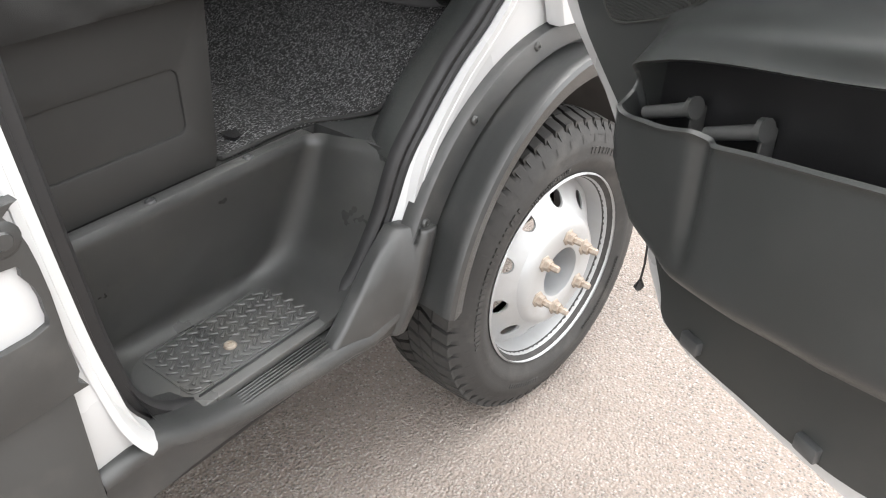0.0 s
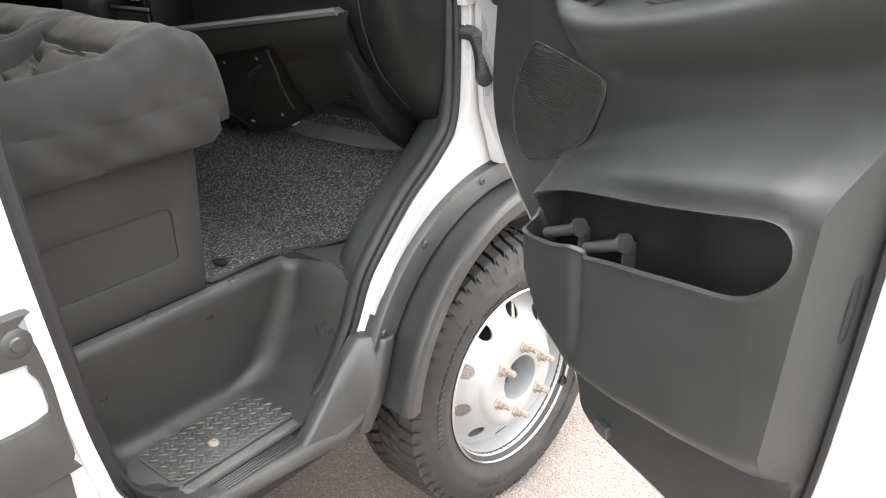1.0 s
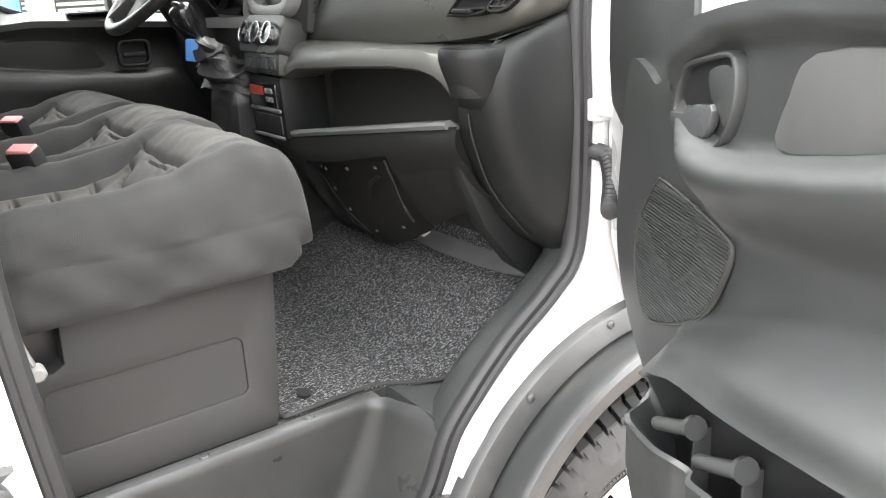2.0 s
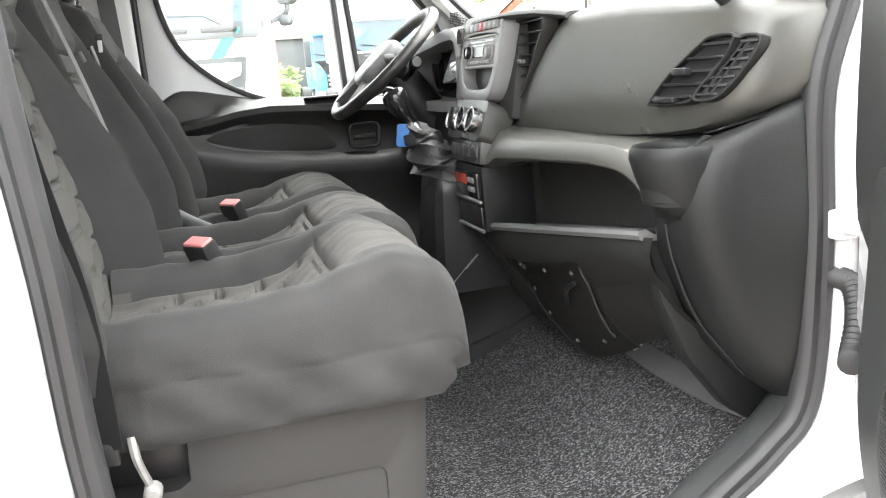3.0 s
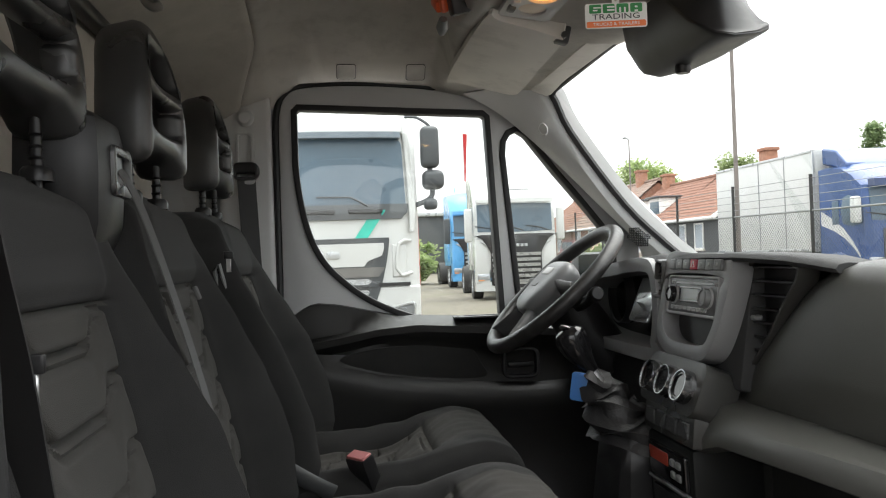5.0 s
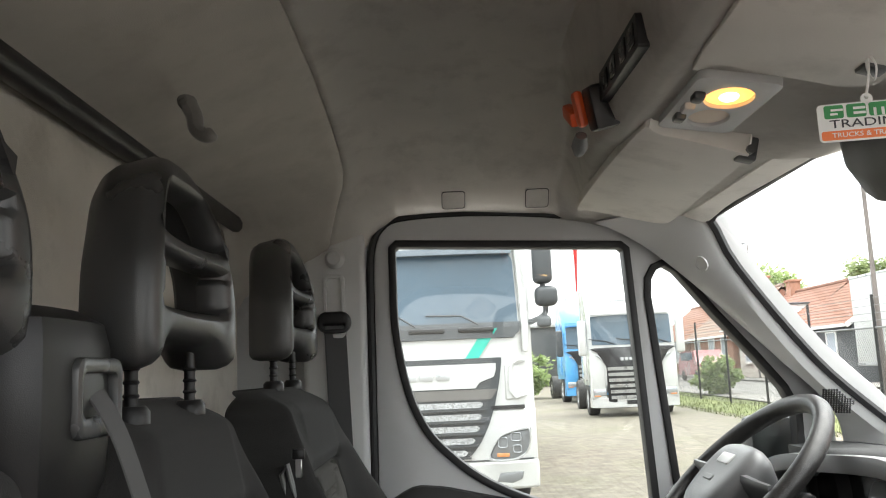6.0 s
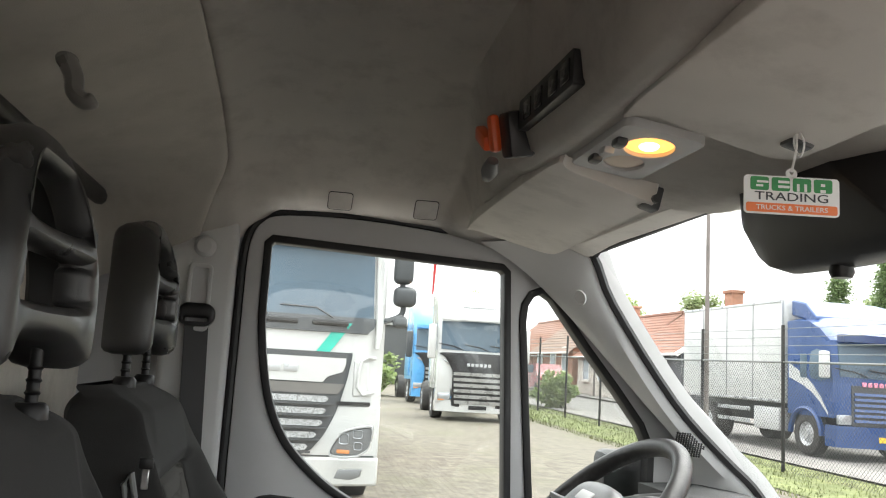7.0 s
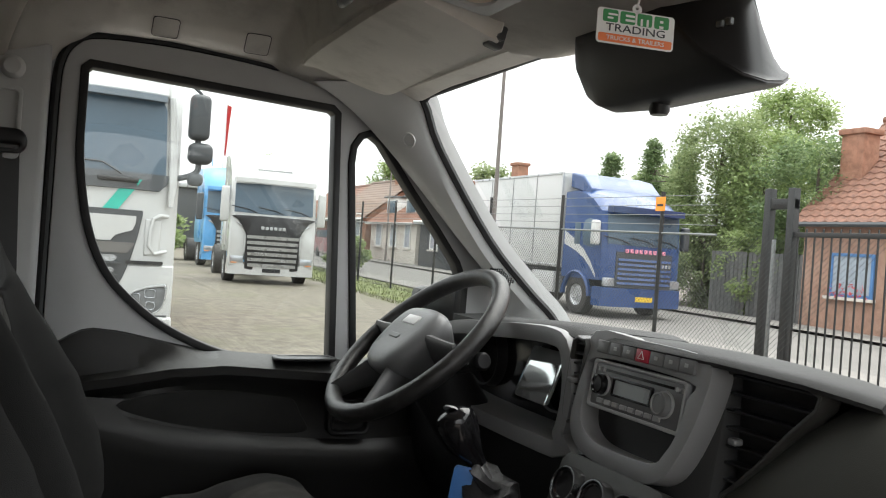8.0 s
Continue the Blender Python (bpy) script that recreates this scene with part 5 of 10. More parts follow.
for x, t in ((0.085, 0.3), (0.105, 0.31), (0.21, 0.3), (0.33, 0.32), (0.1, 0.5), (0.13, 0.68), (0.2, 0.86), (0.31, 0.88), (0.0, 0.75), (0.07, 0.92)):
    p = belly(x, t)
    bm = B()
    lathe(bm, [(0, -0.004), (0.0035, -0.004), (0.005, 0.002)], 8, Matrix.Translation(p) @ Matrix.Rotation(radians(90), 4, "Z") @ Matrix.Rotation(radians(30), 4, "Y"))
    part("panel_screw", bm, PADGREY, fuse)
bm = B()
tube(bm, [belly(0.052 + 0.12 * (k / 12) ** 1.6, 0.26 + 0.66 * k / 12) - Vector((0, 0.004, 0)) for k in range(13)], 0.0035, 6)
part("panel_rib", bm, DASHLOW, fuse)
bm = B()
tube(bm, [belly(0.385 - 0.02 * k / 8, 0.27 + 0.6 * k / 8) - Vector((0, 0.006, 0)) for k in range(9)], 0.003, 6)
part("panel_rib", bm, DASH, fuse)
bm = B()
tube(bm, curve([belly(0.34, 0.4) - Vector((0, 0.01, 0)), belly(0.30, 0.45) - Vector((0, 0.016, 0)), belly(0.27, 0.56) - Vector((0, 0.01, 0))], 5), 0.005, 6)
part("loose_hose", bm, BLACK, fuse)
bm = B()
plate(bm, [(-0.235, 1.215), (-0.215, 1.12), (-0.17, 1.02), (-0.1, 0.93), (-0.04, 0.885), (0.06, 0.9), (0.06, 1.2)], [], "x", 0.60, 0.648, 0.012)
part("belly_side", bm, DASHLOW, dash)
# pale edge of the tunnel mat
bm = B()
tube(bm, curve([(-0.13, -0.40, 0.86), (-0.125, -0.33, 0.95), (-0.12, -0.27, 1.01), (-0.115, -0.235, 1.045)], 6), 0.003, 5)
part("tunnel_edge", bm, PADGREY, dash)

# curved end of the dash beside the door, and the cup holder's barrel in front of it
bm = B()
rings = []
for z, yf, xi, xo, tilt in ((1.362, -0.20, 0.735, 0.78, 0.36), (1.352, -0.218, 0.728, 0.786, 0.34), (1.335, -0.232, 0.724, 0.789, 0.28), (1.31, -0.24, 0.722, 0.79, 0.2), (1.28, -0.242, 0.71, 0.79, 0.1), (1.25, -0.238, 0.655, 0.79, 0.05), (1.2, -0.225, 0.642, 0.788, 0), (1.12, -0.19, 0.636, 0.784, 0), (1.05, -0.15, 0.634, 0.779, 0), (1.0, -0.108, 0.64, 0.775, 0), (0.955, -0.05, 0.66, 0.77, 0)):
    base = [(xi, 0.1), (xi, yf + 0.06), (xi + 0.002, yf + 0.028), (xi + 0.008, yf + 0.01), (xi + 0.018, yf + 0.001), (xo - 0.045, yf), (xo - 0.02, yf + 0.01), (xo - 0.006, yf + 0.032), (xo, yf + 0.07), (xo, 0.1)]
    rings.append([(x, y, z + tilt * max(0, y - yf - 0.01)) for x, y in base])
loft(bm, rings)
dend = part("dash_end", bm, DASHLOW, dash, angle=50)
CUP = (0.712, -0.226)


def cup_ring(z, r, sink=0.0):
    return [(CUP[0] + r * math.cos(a), CUP[1] + sink + r * math.sin(a), z) for a in (2 * math.pi * i / 36 for i in range(36))]


bm = B()
loft(bm, [cup_ring(*q) for q in ((1.2, 0.03, 0.035), (1.25, 0.035, 0.03), (1.256, 0.045, 0.022), (1.28, 0.054, 0.014), (1.31, 0.059, 0.006), (1.335, 0.061), (1.347, 0.06), (1.352, 0.0565), (1.351, 0.053), (1.344, 0.0505), (1.29, 0.047), (1.275, 0.044))], True, False)
part("cup_holder", bm, DASHLOW, dend, "round black cup holder", angle=60)
bm = B()
loft(bm, [cup_ring(1.28, r) for r in (0.046, 0.0005)], True, False)
part("cup_floor", bm, BLACK, dend)
bm = B()
box(bm, 0.655, 0.76, -0.19, -0.09, 1.30, 1.346, 0.01)
part("cup_deck", bm, HOODM, dend)
bm = B()
tube(bm, curve([(0.70, -0.236, 1.245), (0.695, -0.222, 1.19), (0.695, -0.185, 1.1), (0.71, -0.12, 1.01)], 6), 0.002, 5)
part("dash_seam", bm, BLACK, dend)
# top of the dash under the windscreen
bm = B()
rings = []
for x in (-0.86, -0.7, -0.4, -0.05, 0.3, 0.6, 0.77):
    d = 0.07 * (abs(x + 0.05) / 0.8) ** 2
    rings.append([(x, -0.10, 1.53), (x, 0.0, 1.548 - d * 0.2), (x, 0.12 - d * 0.5, 1.525), (x, 0.23 - d, 1.485), (x, 0.23 - d, 1.40), (x, -0.10, 1.40)])
loft(bm, rings)
part("dash_top", bm, DTOP, dash)

# ---- centre stack ----
CM = Matrix.Translation((-0.045, -0.205, 1.483)) @ Matrix.Rotation(radians(-9), 4, "X")
bm = B()
FR = [(-0.122, 0.09), (-0.02, 0.09), (0.09, 0.088), (0.116, 0.076), (0.118, 0.05), (0.106, 0.0), (0.088, -0.045), (0.066, -0.074), (0.03, -0.088), (-0.05, -0.088), (-0.105, -0.08), (-0.134, -0.06), (-0.142, -0.03), (-0.134, 0.03)]
HOLE = smooth2([(-0.11, 0.052), (0.082, 0.052), (0.086, 0.03), (0.08, -0.01), (0.066, -0.04), (0.04, -0.06), (-0.06, -0.062), (-0.1, -0.052), (-0.118, -0.03), (-0.117, 0.01)], 4)
CONS = mat("satin_console_plastic", (0.27, 0.274, 0.276), 0.38, 0.1, 0.08, 6, 0.15, 1800, 0.5, (0.17, 0.17, 0.165), 9, 0.2)
plate(bm, smooth2(FR, 3), [HOLE], "y", -0.016, 0.02, 0.006, CM)
stack = part("radio_surround", bm, CONS, dash, "dark grey console surround")
bm = B()
plate(bm, HOLE, [], "y", 0.016, 0.02, 0, CM)
part("storage_slot", bm, BLACK, stack)
bm = B()
box(bm, -0.14, 0.115, 0.02, 0.16, -0.12, 0.088, 0.01, 2, CM)
part("stack_core", bm, DTOP, dash)
# brow of the dash top that runs over the stack and the slanting outlet
bm = B()
rings = []
for x, z, y in ((-0.19, 1.568, -0.20), (-0.12, 1.572, -0.213), (0.0, 1.574, -0.215), (0.08, 1.574, -0.212), (0.13, 1.572, -0.206), (0.19, 1.569, -0.196), (0.235, 1.563, -0.182), (0.262, 1.557, -0.165)):
    rings.append([(x, y + 0.03, z - 0.016), (x, y + 0.006, z - 0.014), (x, y, z - 0.008), (x, y + 0.006, z - 0.002), (x, y + 0.02, z), (x, -0.1, z - 0.004), (x, 0.0, 1.535), (x, 0.0, 1.50)])
loft(bm, rings)
part("dash_brow", bm, DTOP, dash)
RADIOP = mat("dark_radio_plastic", (0.14, 0.143, 0.145), 0.4, 0, 0.08, 8, 0.15, 1800)
bm = B()
plate(bm, rrect(-0.108, 0.078, -0.012, 0.048, 0.005), [], "y", -0.012, 0.016, 0.003, CM)
radio = part("car_radio", bm, RADIOP, stack, "dark grey car radio with small display")
bm = B()
plate(bm, rrect(-0.112, 0.082, -0.016, 0.052, 0.006), [rrect(-0.107, 0.077, -0.011, 0.047, 0.004)], "y", -0.015, 0.0, 0.002, CM)
part("radio_bezel", bm, GREYP, radio)
bm = B()
plate(bm, rrect(-0.088, 0.058, 0.0375, 0.041, 0.001), [], "y", -0.0132, -0.011, 0, CM)
part("disc_slot", bm, GLOSS, radio)
bm = B()
plate(bm, rrect(-0.062, 0.022, 0.007, 0.033, 0.003), [rrect(-0.058, 0.016, 0.01, 0.0295, 0.002)], "y", -0.0145, -0.011, 0.001, CM)
part("display_frame", bm, GLOSS, radio)
bm = B()
plate(bm, rrect(-0.058, 0.016, 0.01, 0.0295, 0.002), [], "y", -0.0135, -0.011, 0, CM)
part("display", bm, mat("radio_display", (0.34, 0.37, 0.37), 0.25), radio, "pale grey display")
for cx, cz, r, mt in ((-0.084, 0.018, 0.014, GLOSS), (0.046, 0.016, 0.0155, SILVER)):
    bm = B()
    lathe(bm, [(0, -0.011), (r * 0.72, -0.011), (r * 0.8, -0.013), (r * 0.95, -0.012), (r, -0.008), (r * 1.04, 0.0)], 28, CM @ Matrix.Translation((cx, -0.012, cz)) @ Matrix.Rotation(radians(90), 4, "Z"))
    kn = part("knob", bm, mt, radio)
    bm = B()
    lathe(bm, [(r * 0.98, -0.003), (r * 1.12, -0.003), (r * 1.15, 0.001)], 28, CM @ Matrix.Translation((cx, -0.0125, cz)) @ Matrix.Rotation(radians(90), 4, "Z"))
    part("knob_ring", bm, GREYP, kn)
for k in range(8):
    bm = B()
    box(bm, -0.09 + k * 0.0172, -0.0762 + k * 0.0172, -0.0155, -0.0115, -0.0075, -0.0005, 0.0012, 1, CM)
    part("button", bm, GREYP, radio)
for x in (-0.1, -0.09, 0.062, 0.07):
    bm = B()
    box(bm, x, x + 0.007, -0.0145, -0.0115, 0.036, 0.042, 0.001, 1, CM)
    part("button", bm, GREYP, radio)
SWP = mat("switch_grey_plastic", (0.17, 0.174, 0.176), 0.4, 0, 0.06, 8, 0.12, 1600)
for k in range(7):
    bm = B()
    x = -0.104 + k * 0.0285
    box(bm, x, x + 0.0265, -0.021, -0.012, 0.061, 0.079, 0.002, 2, CM)
    sb = part("hazard_button" if k == 3 else "switch", bm, mat("hazard_red", (0.5, 0.03, 0.06), 0.35) if k == 3 else SWP, stack, "red hazard warning button" if k == 3 else "")
    if k not in (0, 3):
        bm = B()
        box(bm, x + 0.01, x + 0.0165, -0.0217, -0.0205, 0.068, 0.073, 0.0005, 1, CM)
        part("switch_mark", bm, GREYP, sb)
bm = B()
tri = [(0.0, 0.0, 0.006), (-0.006, 0, -0.004), (0.006, 0, -0.004)]
tube(bm, [CM @ (Vector(p) + Vector((-0.0055, -0.0215, 0.0695))) for p in tri], 0.0007, 4, 1, True)
part("hazard_sign", bm, mat("button_print", (0.8, 0.75, 0.75), 0.5), stack)
# vents beside the stack: an upright one by the cluster, a slanting one along the pad
for ring, y0, slats in ((smooth2([(-0.218, 1.445), (-0.196, 1.442), (-0.186, 1.5), (-0.176, 1.55), (-0.186, 1.556), (-0.203, 1.553), (-0.212, 1.5)], 2), -0.214, 8), (smooth2([(0.075, 1.555), (0.13, 1.556), (0.2, 1.548), (0.16, 1.5), (0.10, 1.435), (0.05, 1.395), (0.02, 1.40), (0.035, 1.45), (0.06, 1.51)], 3), -0.178, 8)):
    bm = B()
    plate(bm, grow(ring, 0.005), [ring], "y", y0 - 0.004, y0 + 0.03, 0.002)
    cv = part("centre_vent", bm, DASH, dash)
    # black plate that stands for the shade inside this vent
    bm = B()
    plate(bm, ring, [], "y", y0 + 0.022, y0 + 0.025)
    part("vent_shade", bm, BLACK, cv)
    z0_, z1_ = min(p[1] for p in ring), max(p[1] for p in ring)
    for k in range(slats):
        z = z0_ + (z1_ - z0_) * (k + 0.6) / slats
        cut = []
        for q0, q1 in zip(ring, ring[1:] + ring[:1]):
            if (q0[1] - z) * (q1[1] - z) < 0:
                cut.append(q0[0] + (q1[0] - q0[0]) * (z - q0[1]) / (q1[1] - q0[1]))
        if len(cut) >= 2:
            bm = B()
            box(bm, min(cut) + 0.002, max(cut) - 0.002, y0 + 0.001, y0 + 0.018, z - 0.0016, z + 0.0016, 0.0006, 1)
            part("slat", bm, BLACK, cv)
    cx_ = sum(p[0] for p in ring) / len(ring)
    bm = B()
    box(bm, cx_ - 0.008, cx_ + 0.006, y0 - 0.012, y0 + 0.002, (z0_ + z1_) / 2 - 0.004, (z0_ + z1_) / 2 + 0.004, 0.002, 1)
    part("vent_tab", bm, SILVER, cv)
# climate knobs, switch row, tachograph, slots, stepping down and forward of the driver
KM = Matrix.Translation((-0.056, -0.255, 1.36)) @ Matrix.Rotation(radians(-22), 4, "X")
bm = B()
plate(bm, rrect(-0.115, 0.105, -0.042, 0.045, 0.02), [], "y", -0.002, 0.06, 0.008, KM)
clim = part("climate_panel", bm, DASH, dash)
for k in range(3):
    M3 = KM @ Matrix.Translation((-0.07 + k * 0.065, -0.004, 0.0)) @ Matrix.Rotation(radians(90), 4, "Z")
    bm = B()
    lathe(bm, [(0.0, -0.012), (0.017, -0.012), (0.019, -0.014), (0.021, -0.014)], 28, M3)
    kn = part("climate_knob", bm, GLOSS, clim)
    bm = B()
    lathe(bm, [(0.0225, -0.012), (0.0235, -0.0165), (0.0255, -0.0165), (0.027, -0.006), (0.027, 0.002)], 32, M3)
    part("knob_ring", bm, SATINC, kn, "chromed knob ring")
SM = Matrix.Translation((-0.056, -0.262, 1.296)) @ Matrix.Rotation(radians(-6), 4, "X")
bm = B()
box(bm, -0.105, 0.095, -0.004, 0.1, -0.026, 0.024, 0.006, 2, SM)
row = part("switch_panel", bm, DASH, dash)
for k in range(4):
    bm = B()
    box(bm, -0.088 + k * 0.044, -0.05 + k * 0.044, -0.009, 0.0, -0.013, 0.013, 0.002, 1, SM)
    part("switch", bm, PADGREY, row)
TM = Matrix.Translation((-0.056, -0.258, 1.205)) @ Matrix.Rotation(radians(2), 4, "X")
bm = B()
box(bm, -0.11, 0.075, 0.0, 0.12, -0.085, 0.06, 0.008, 2, TM)
tach = part("lower_console", bm, DASHLOW, dash)
bm = B()
box(bm, -0.092, 0.06, -0.008, 0.01, -0.012, 0.045, 0.004, 2, TM)
tg = part("tachograph", bm, GLOSS, tach, "black tachograph with red display")
bm = B()
box(bm, -0.082, -0.005, -0.0095, -0.006, 0.016, 0.038, 0.001, 1, TM)
part("display", bm, mat("red_display", (0.35, 0.05, 0.03), 0.3), tg)
for k in range(4):
    bm = B()
    box(bm, 0.008 + (k % 2) * 0.022, 0.024 + (k % 2) * 0.022, -0.012, -0.006, 0.022 - (k // 2) * 0.02, 0.034 - (k // 2) * 0.02, 0.002, 1, TM)
    part("button", bm, SILVER, tg)
bm = B()
box(bm, -0.09, 0.06, -0.004, 0.01, -0.075, -0.03, 0.004, 2, TM)
part("open_slot", bm, BLACK, tach)
bm = B()
for z in (-0.018, -0.082):
    box(bm, -0.1, 0.068, -0.007, 0.0, z - 0.004, z + 0.004, 0.002, 1, TM)
part("slot_trim", bm, SILVER, tach)
bm = B()
rings = []
for z, y0, w in ((1.125, -0.24, 0.085), (1.06, -0.20, 0.08), (0.98, -0.15, 0.075), (0.9, -0.1, 0.07), (0.80, -0.03, 0.07)):
    rings.append([(-0.07 - w, 0.1, z), (-0.07 - w, y0 + 0.02, z), (-0.06 - w, y0, z), (-0.08 + w, y0, z), (-0.07 + w, y0 + 0.02, z), (-0.07 + w, 0.1, z)])
loft(bm, rings)
part("console_foot", bm, BLACK, dash)
bm = B()
for z in (1.075, 1.05):
    tube(bm, [(0.018, -0.195 + (1.075 - z) * -0.8, z), (0.018, -0.16, z - 0.01), (0.02, -0.09, z - 0.03)], 0.003, 5)
part("foot_strips", bm, SILVER, dash)
# ---- driver's side of the dash: cluster hood and facing ----
bm = B()
rings = []
for x, zt, yb in ((-0.80, 1.49, -0.09), (-0.77, 1.508, -0.13), (-0.74, 1.52, -0.165), (-0.70, 1.533, -0.19), (-0.6, 1.548, -0.204), (-0.48, 1.56, -0.208), (-0.36, 1.569, -0.21), (-0.28, 1.574, -0.21), (-0.235, 1.574, -0.208), (-0.205, 1.568, -0.2)):
    rings.append([(x, 0.0, zt - 0.012), (x, yb + 0.06, zt), (x, yb + 0.012, zt - 0.004), (x, yb, zt - 0.014), (x, yb + 0.012, zt - 0.024), (x, yb + 0.06, zt - 0.03), (x, 0.0, zt - 0.06)])
loft(bm, rings)
hood = part("cluster_hood", bm, DTOP, dash)
bm = B()
ring = smooth2([(-0.68, 1.40), (-0.70, 1.46), (-0.67, 1.498), (-0.58, 1.518), (-0.46, 1.528), (-0.34, 1.538), (-0.265, 1.54), (-0.237, 1.528), (-0.228, 1.47), (-0.245, 1.41), (-0.28, 1.395)], 4)
plate(bm, grow(ring, 0.026), [ring], "y", -0.218, -0.12, 0.006)
part("cluster_surround", bm, CONS, dash)
bm = B()
plate(bm, ring, [], "y", -0.125, -0.118)
clu = part("instrument_panel", bm, GLOSS, dash, "dark instrument cluster")
for cx in (-0.62, -0.36):
    bm = B()
    lathe(bm, [(0.058, -0.02), (0.062, -0.022), (0.065, 0.0)], 36, Matrix.Translation((cx, -0.125, 1.475)) @ Matrix.Rotation(radians(90), 4, "Z"))
    part("gauge_ring", bm, BLACK, clu)
bm = B()
plate(bm, rrect(-0.052, 0.05, -0.046, 0.044, 0.008), [], "y", -0.002, 0.002, 0.001, Matrix.Translation((-0.334, -0.188, 1.482)) @ Matrix.Rotation(radians(-22), 4, "X"))
part("cluster_lens", bm, mat("lens_reflecting", (0.7, 0.74, 0.74), 0.06, 0.75), clu, "pale reflecting instrument lens")
bm = B()
rings = []
for x in (-0.86, -0.80, -0.5, -0.25, -0.2):
    rings.append([(x, -0.1, 1.392), (x, -0.185, 1.385), (x, -0.2, 1.33), (x, -0.17, 1.2), (x, -0.1, 1.08), (x, 0.0, 0.98), (x, 0.1, 0.98), (x, 0.1, 1.392)])
loft(bm, rings)
part("lower_dash", bm, BLACK, dash)

# ---- steering wheel on its column ----
sw = thing("steering_wheel", "worn black steering wheel with grey hub", "steering wheel", (-0.575, -0.31, 1.3))
SWM = Matrix.Translation((-0.575, -0.312, 1.502)) @ Matrix.Rotation(radians(-48), 4, "X")
bm = B()
R0 = 0.186
tube(bm, [SWM @ Vector((R0 * math.cos(a), 0, R0 * math.sin(a))) for a in (2 * math.pi * i / 64 for i in range(64))], 0.0165, 12, 1.0, True)
part("rim", bm, mat("worn_wheel_leather", (0.02, 0.0195, 0.019), 0.36, 0, 0.35, 30, 0.3, 500, 0.5, (0.12, 0.115, 0.11), 26, 0.35), sw)
bm = B()
for dx, dz, wd in ((-1, 0.02, 0.044), (1, 0.02, 0.044), (-0.5, -0.87, 0.034), (0.5, -0.87, 0.034)):
    d = Vector((dx, 0, dz)).normalized()
    tube(bm, [SWM @ (d * 0.05 + Vector((0, 0.016, 0))), SWM @ (d * 0.10 + Vector((0, 0.008, 0))), SWM @ (d * 0.14 + Vector((0, 0.004, 0))), SWM @ (d * 0.183)], [wd, wd * 0.8, wd * 0.62, wd * 0.5], 12, 0.38, False, SWM.to_3x3() @ Vector((0, 1, 0)))
part("spokes", bm, mat("spoke_grey_plastic", (0.09, 0.092, 0.094), 0.36, 0, 0.08, 8, 0.15, 1500), sw)
bm = B()
rings = []
for n, k in ((0.03, 0.8), (0.0, 0.98), (-0.016, 1.0), (-0.026, 0.95), (-0.033, 0.84), (-0.036, 0.6), (-0.037, 0.2)):
    rings.append([SWM @ Vector((x * k, n, z * k)) for x, z in smooth2([(-0.085, 0.035), (-0.05, 0.06), (0.05, 0.06), (0.085, 0.035), (0.08, -0.03), (0.045, -0.085), (-0.045, -0.085), (-0.08, -0.03)], 4)])
loft(bm, rings)
part("hub", bm, mat("hub_grey_plastic", (0.17, 0.173, 0.176), 0.36, 0, 0.08, 8, 0.15, 1500), sw, "grey plastic hub cover")
bm = B()
box(bm, -0.028, 0.028, -0.039, -0.034, 0.008, 0.03, 0.003, 2, SWM)
part("badge", bm, mat("badge_white", (0.72, 0.72, 0.72), 0.3), sw)
bm = B()
box(bm, -0.02, 0.02, -0.0385, -0.035, -0.03, -0.018, 0.002, 1, SWM)
part("hub_mark", bm, SILVER, sw)
bm = B()
tube(bm, [SWM @ Vector((0, 0.03, 0)), SWM @ Vector((0, 0.1, -0.01)), SWM @ Vector((0, 0.22, -0.02))], [0.055, 0.06, 0.06], 14)
part("column", bm, BLACK, sw)
for s in (-1, 1):
    bm = B()
    tube(bm, curve([SWM @ Vector((s * 0.05, 0.06, 0.0)), SWM @ Vector((s * 0.12, 0.05, 0.01)), SWM @ Vector((s * 0.17, 0.035, 0.02)), SWM @ Vector((s * 0.20, 0.03, 0.025))], 4), [0.009] * 6 + [0.01, 0.012, 0.014, 0.015, 0.016, 0.016, 0.012], 10)
    part("stalk", bm, BLACK, sw)
# ---- gear lever ----
gear = thing("gear_lever", "black gear lever with a slack leather gaiter", "gear lever", (-0.28, -0.28, 1.22))
bm = B()
tube(bm, curve([(-0.283, -0.318, 1.352), (-0.288, -0.335, 1.375), (-0.292, -0.35, 1.40), (-0.295, -0.36, 1.425), (-0.296, -0.365, 1.437)], 3), [0.012, 0.014, 0.017, 0.021, 0.025, 0.028, 0.03, 0.0312, 0.0315, 0.03, 0.026, 0.018, 0.006], 18, 0.85)
part("knob", bm, GLOSS, gear, "glossy black gear knob")
bm = B()
lathe(bm, [(0, 0.006), (0.011, 0.004), (0.014, 0.0)], 20, Matrix.Translation((-0.296, -0.366, 1.434)) @ Matrix.Rotation(radians(-110), 4, "Y") @ Matrix.Rotation(radians(25), 4, "Z"))
part("knob_cap", bm, SILVER, gear)
bm = B()
tube(bm, [(-0.27, -0.29, 1.30), (-0.283, -0.32, 1.355)], 0.009, 10)
part("lever", bm, STEEL, gear)
bm = B()
rings = []
rg = random.Random(3)
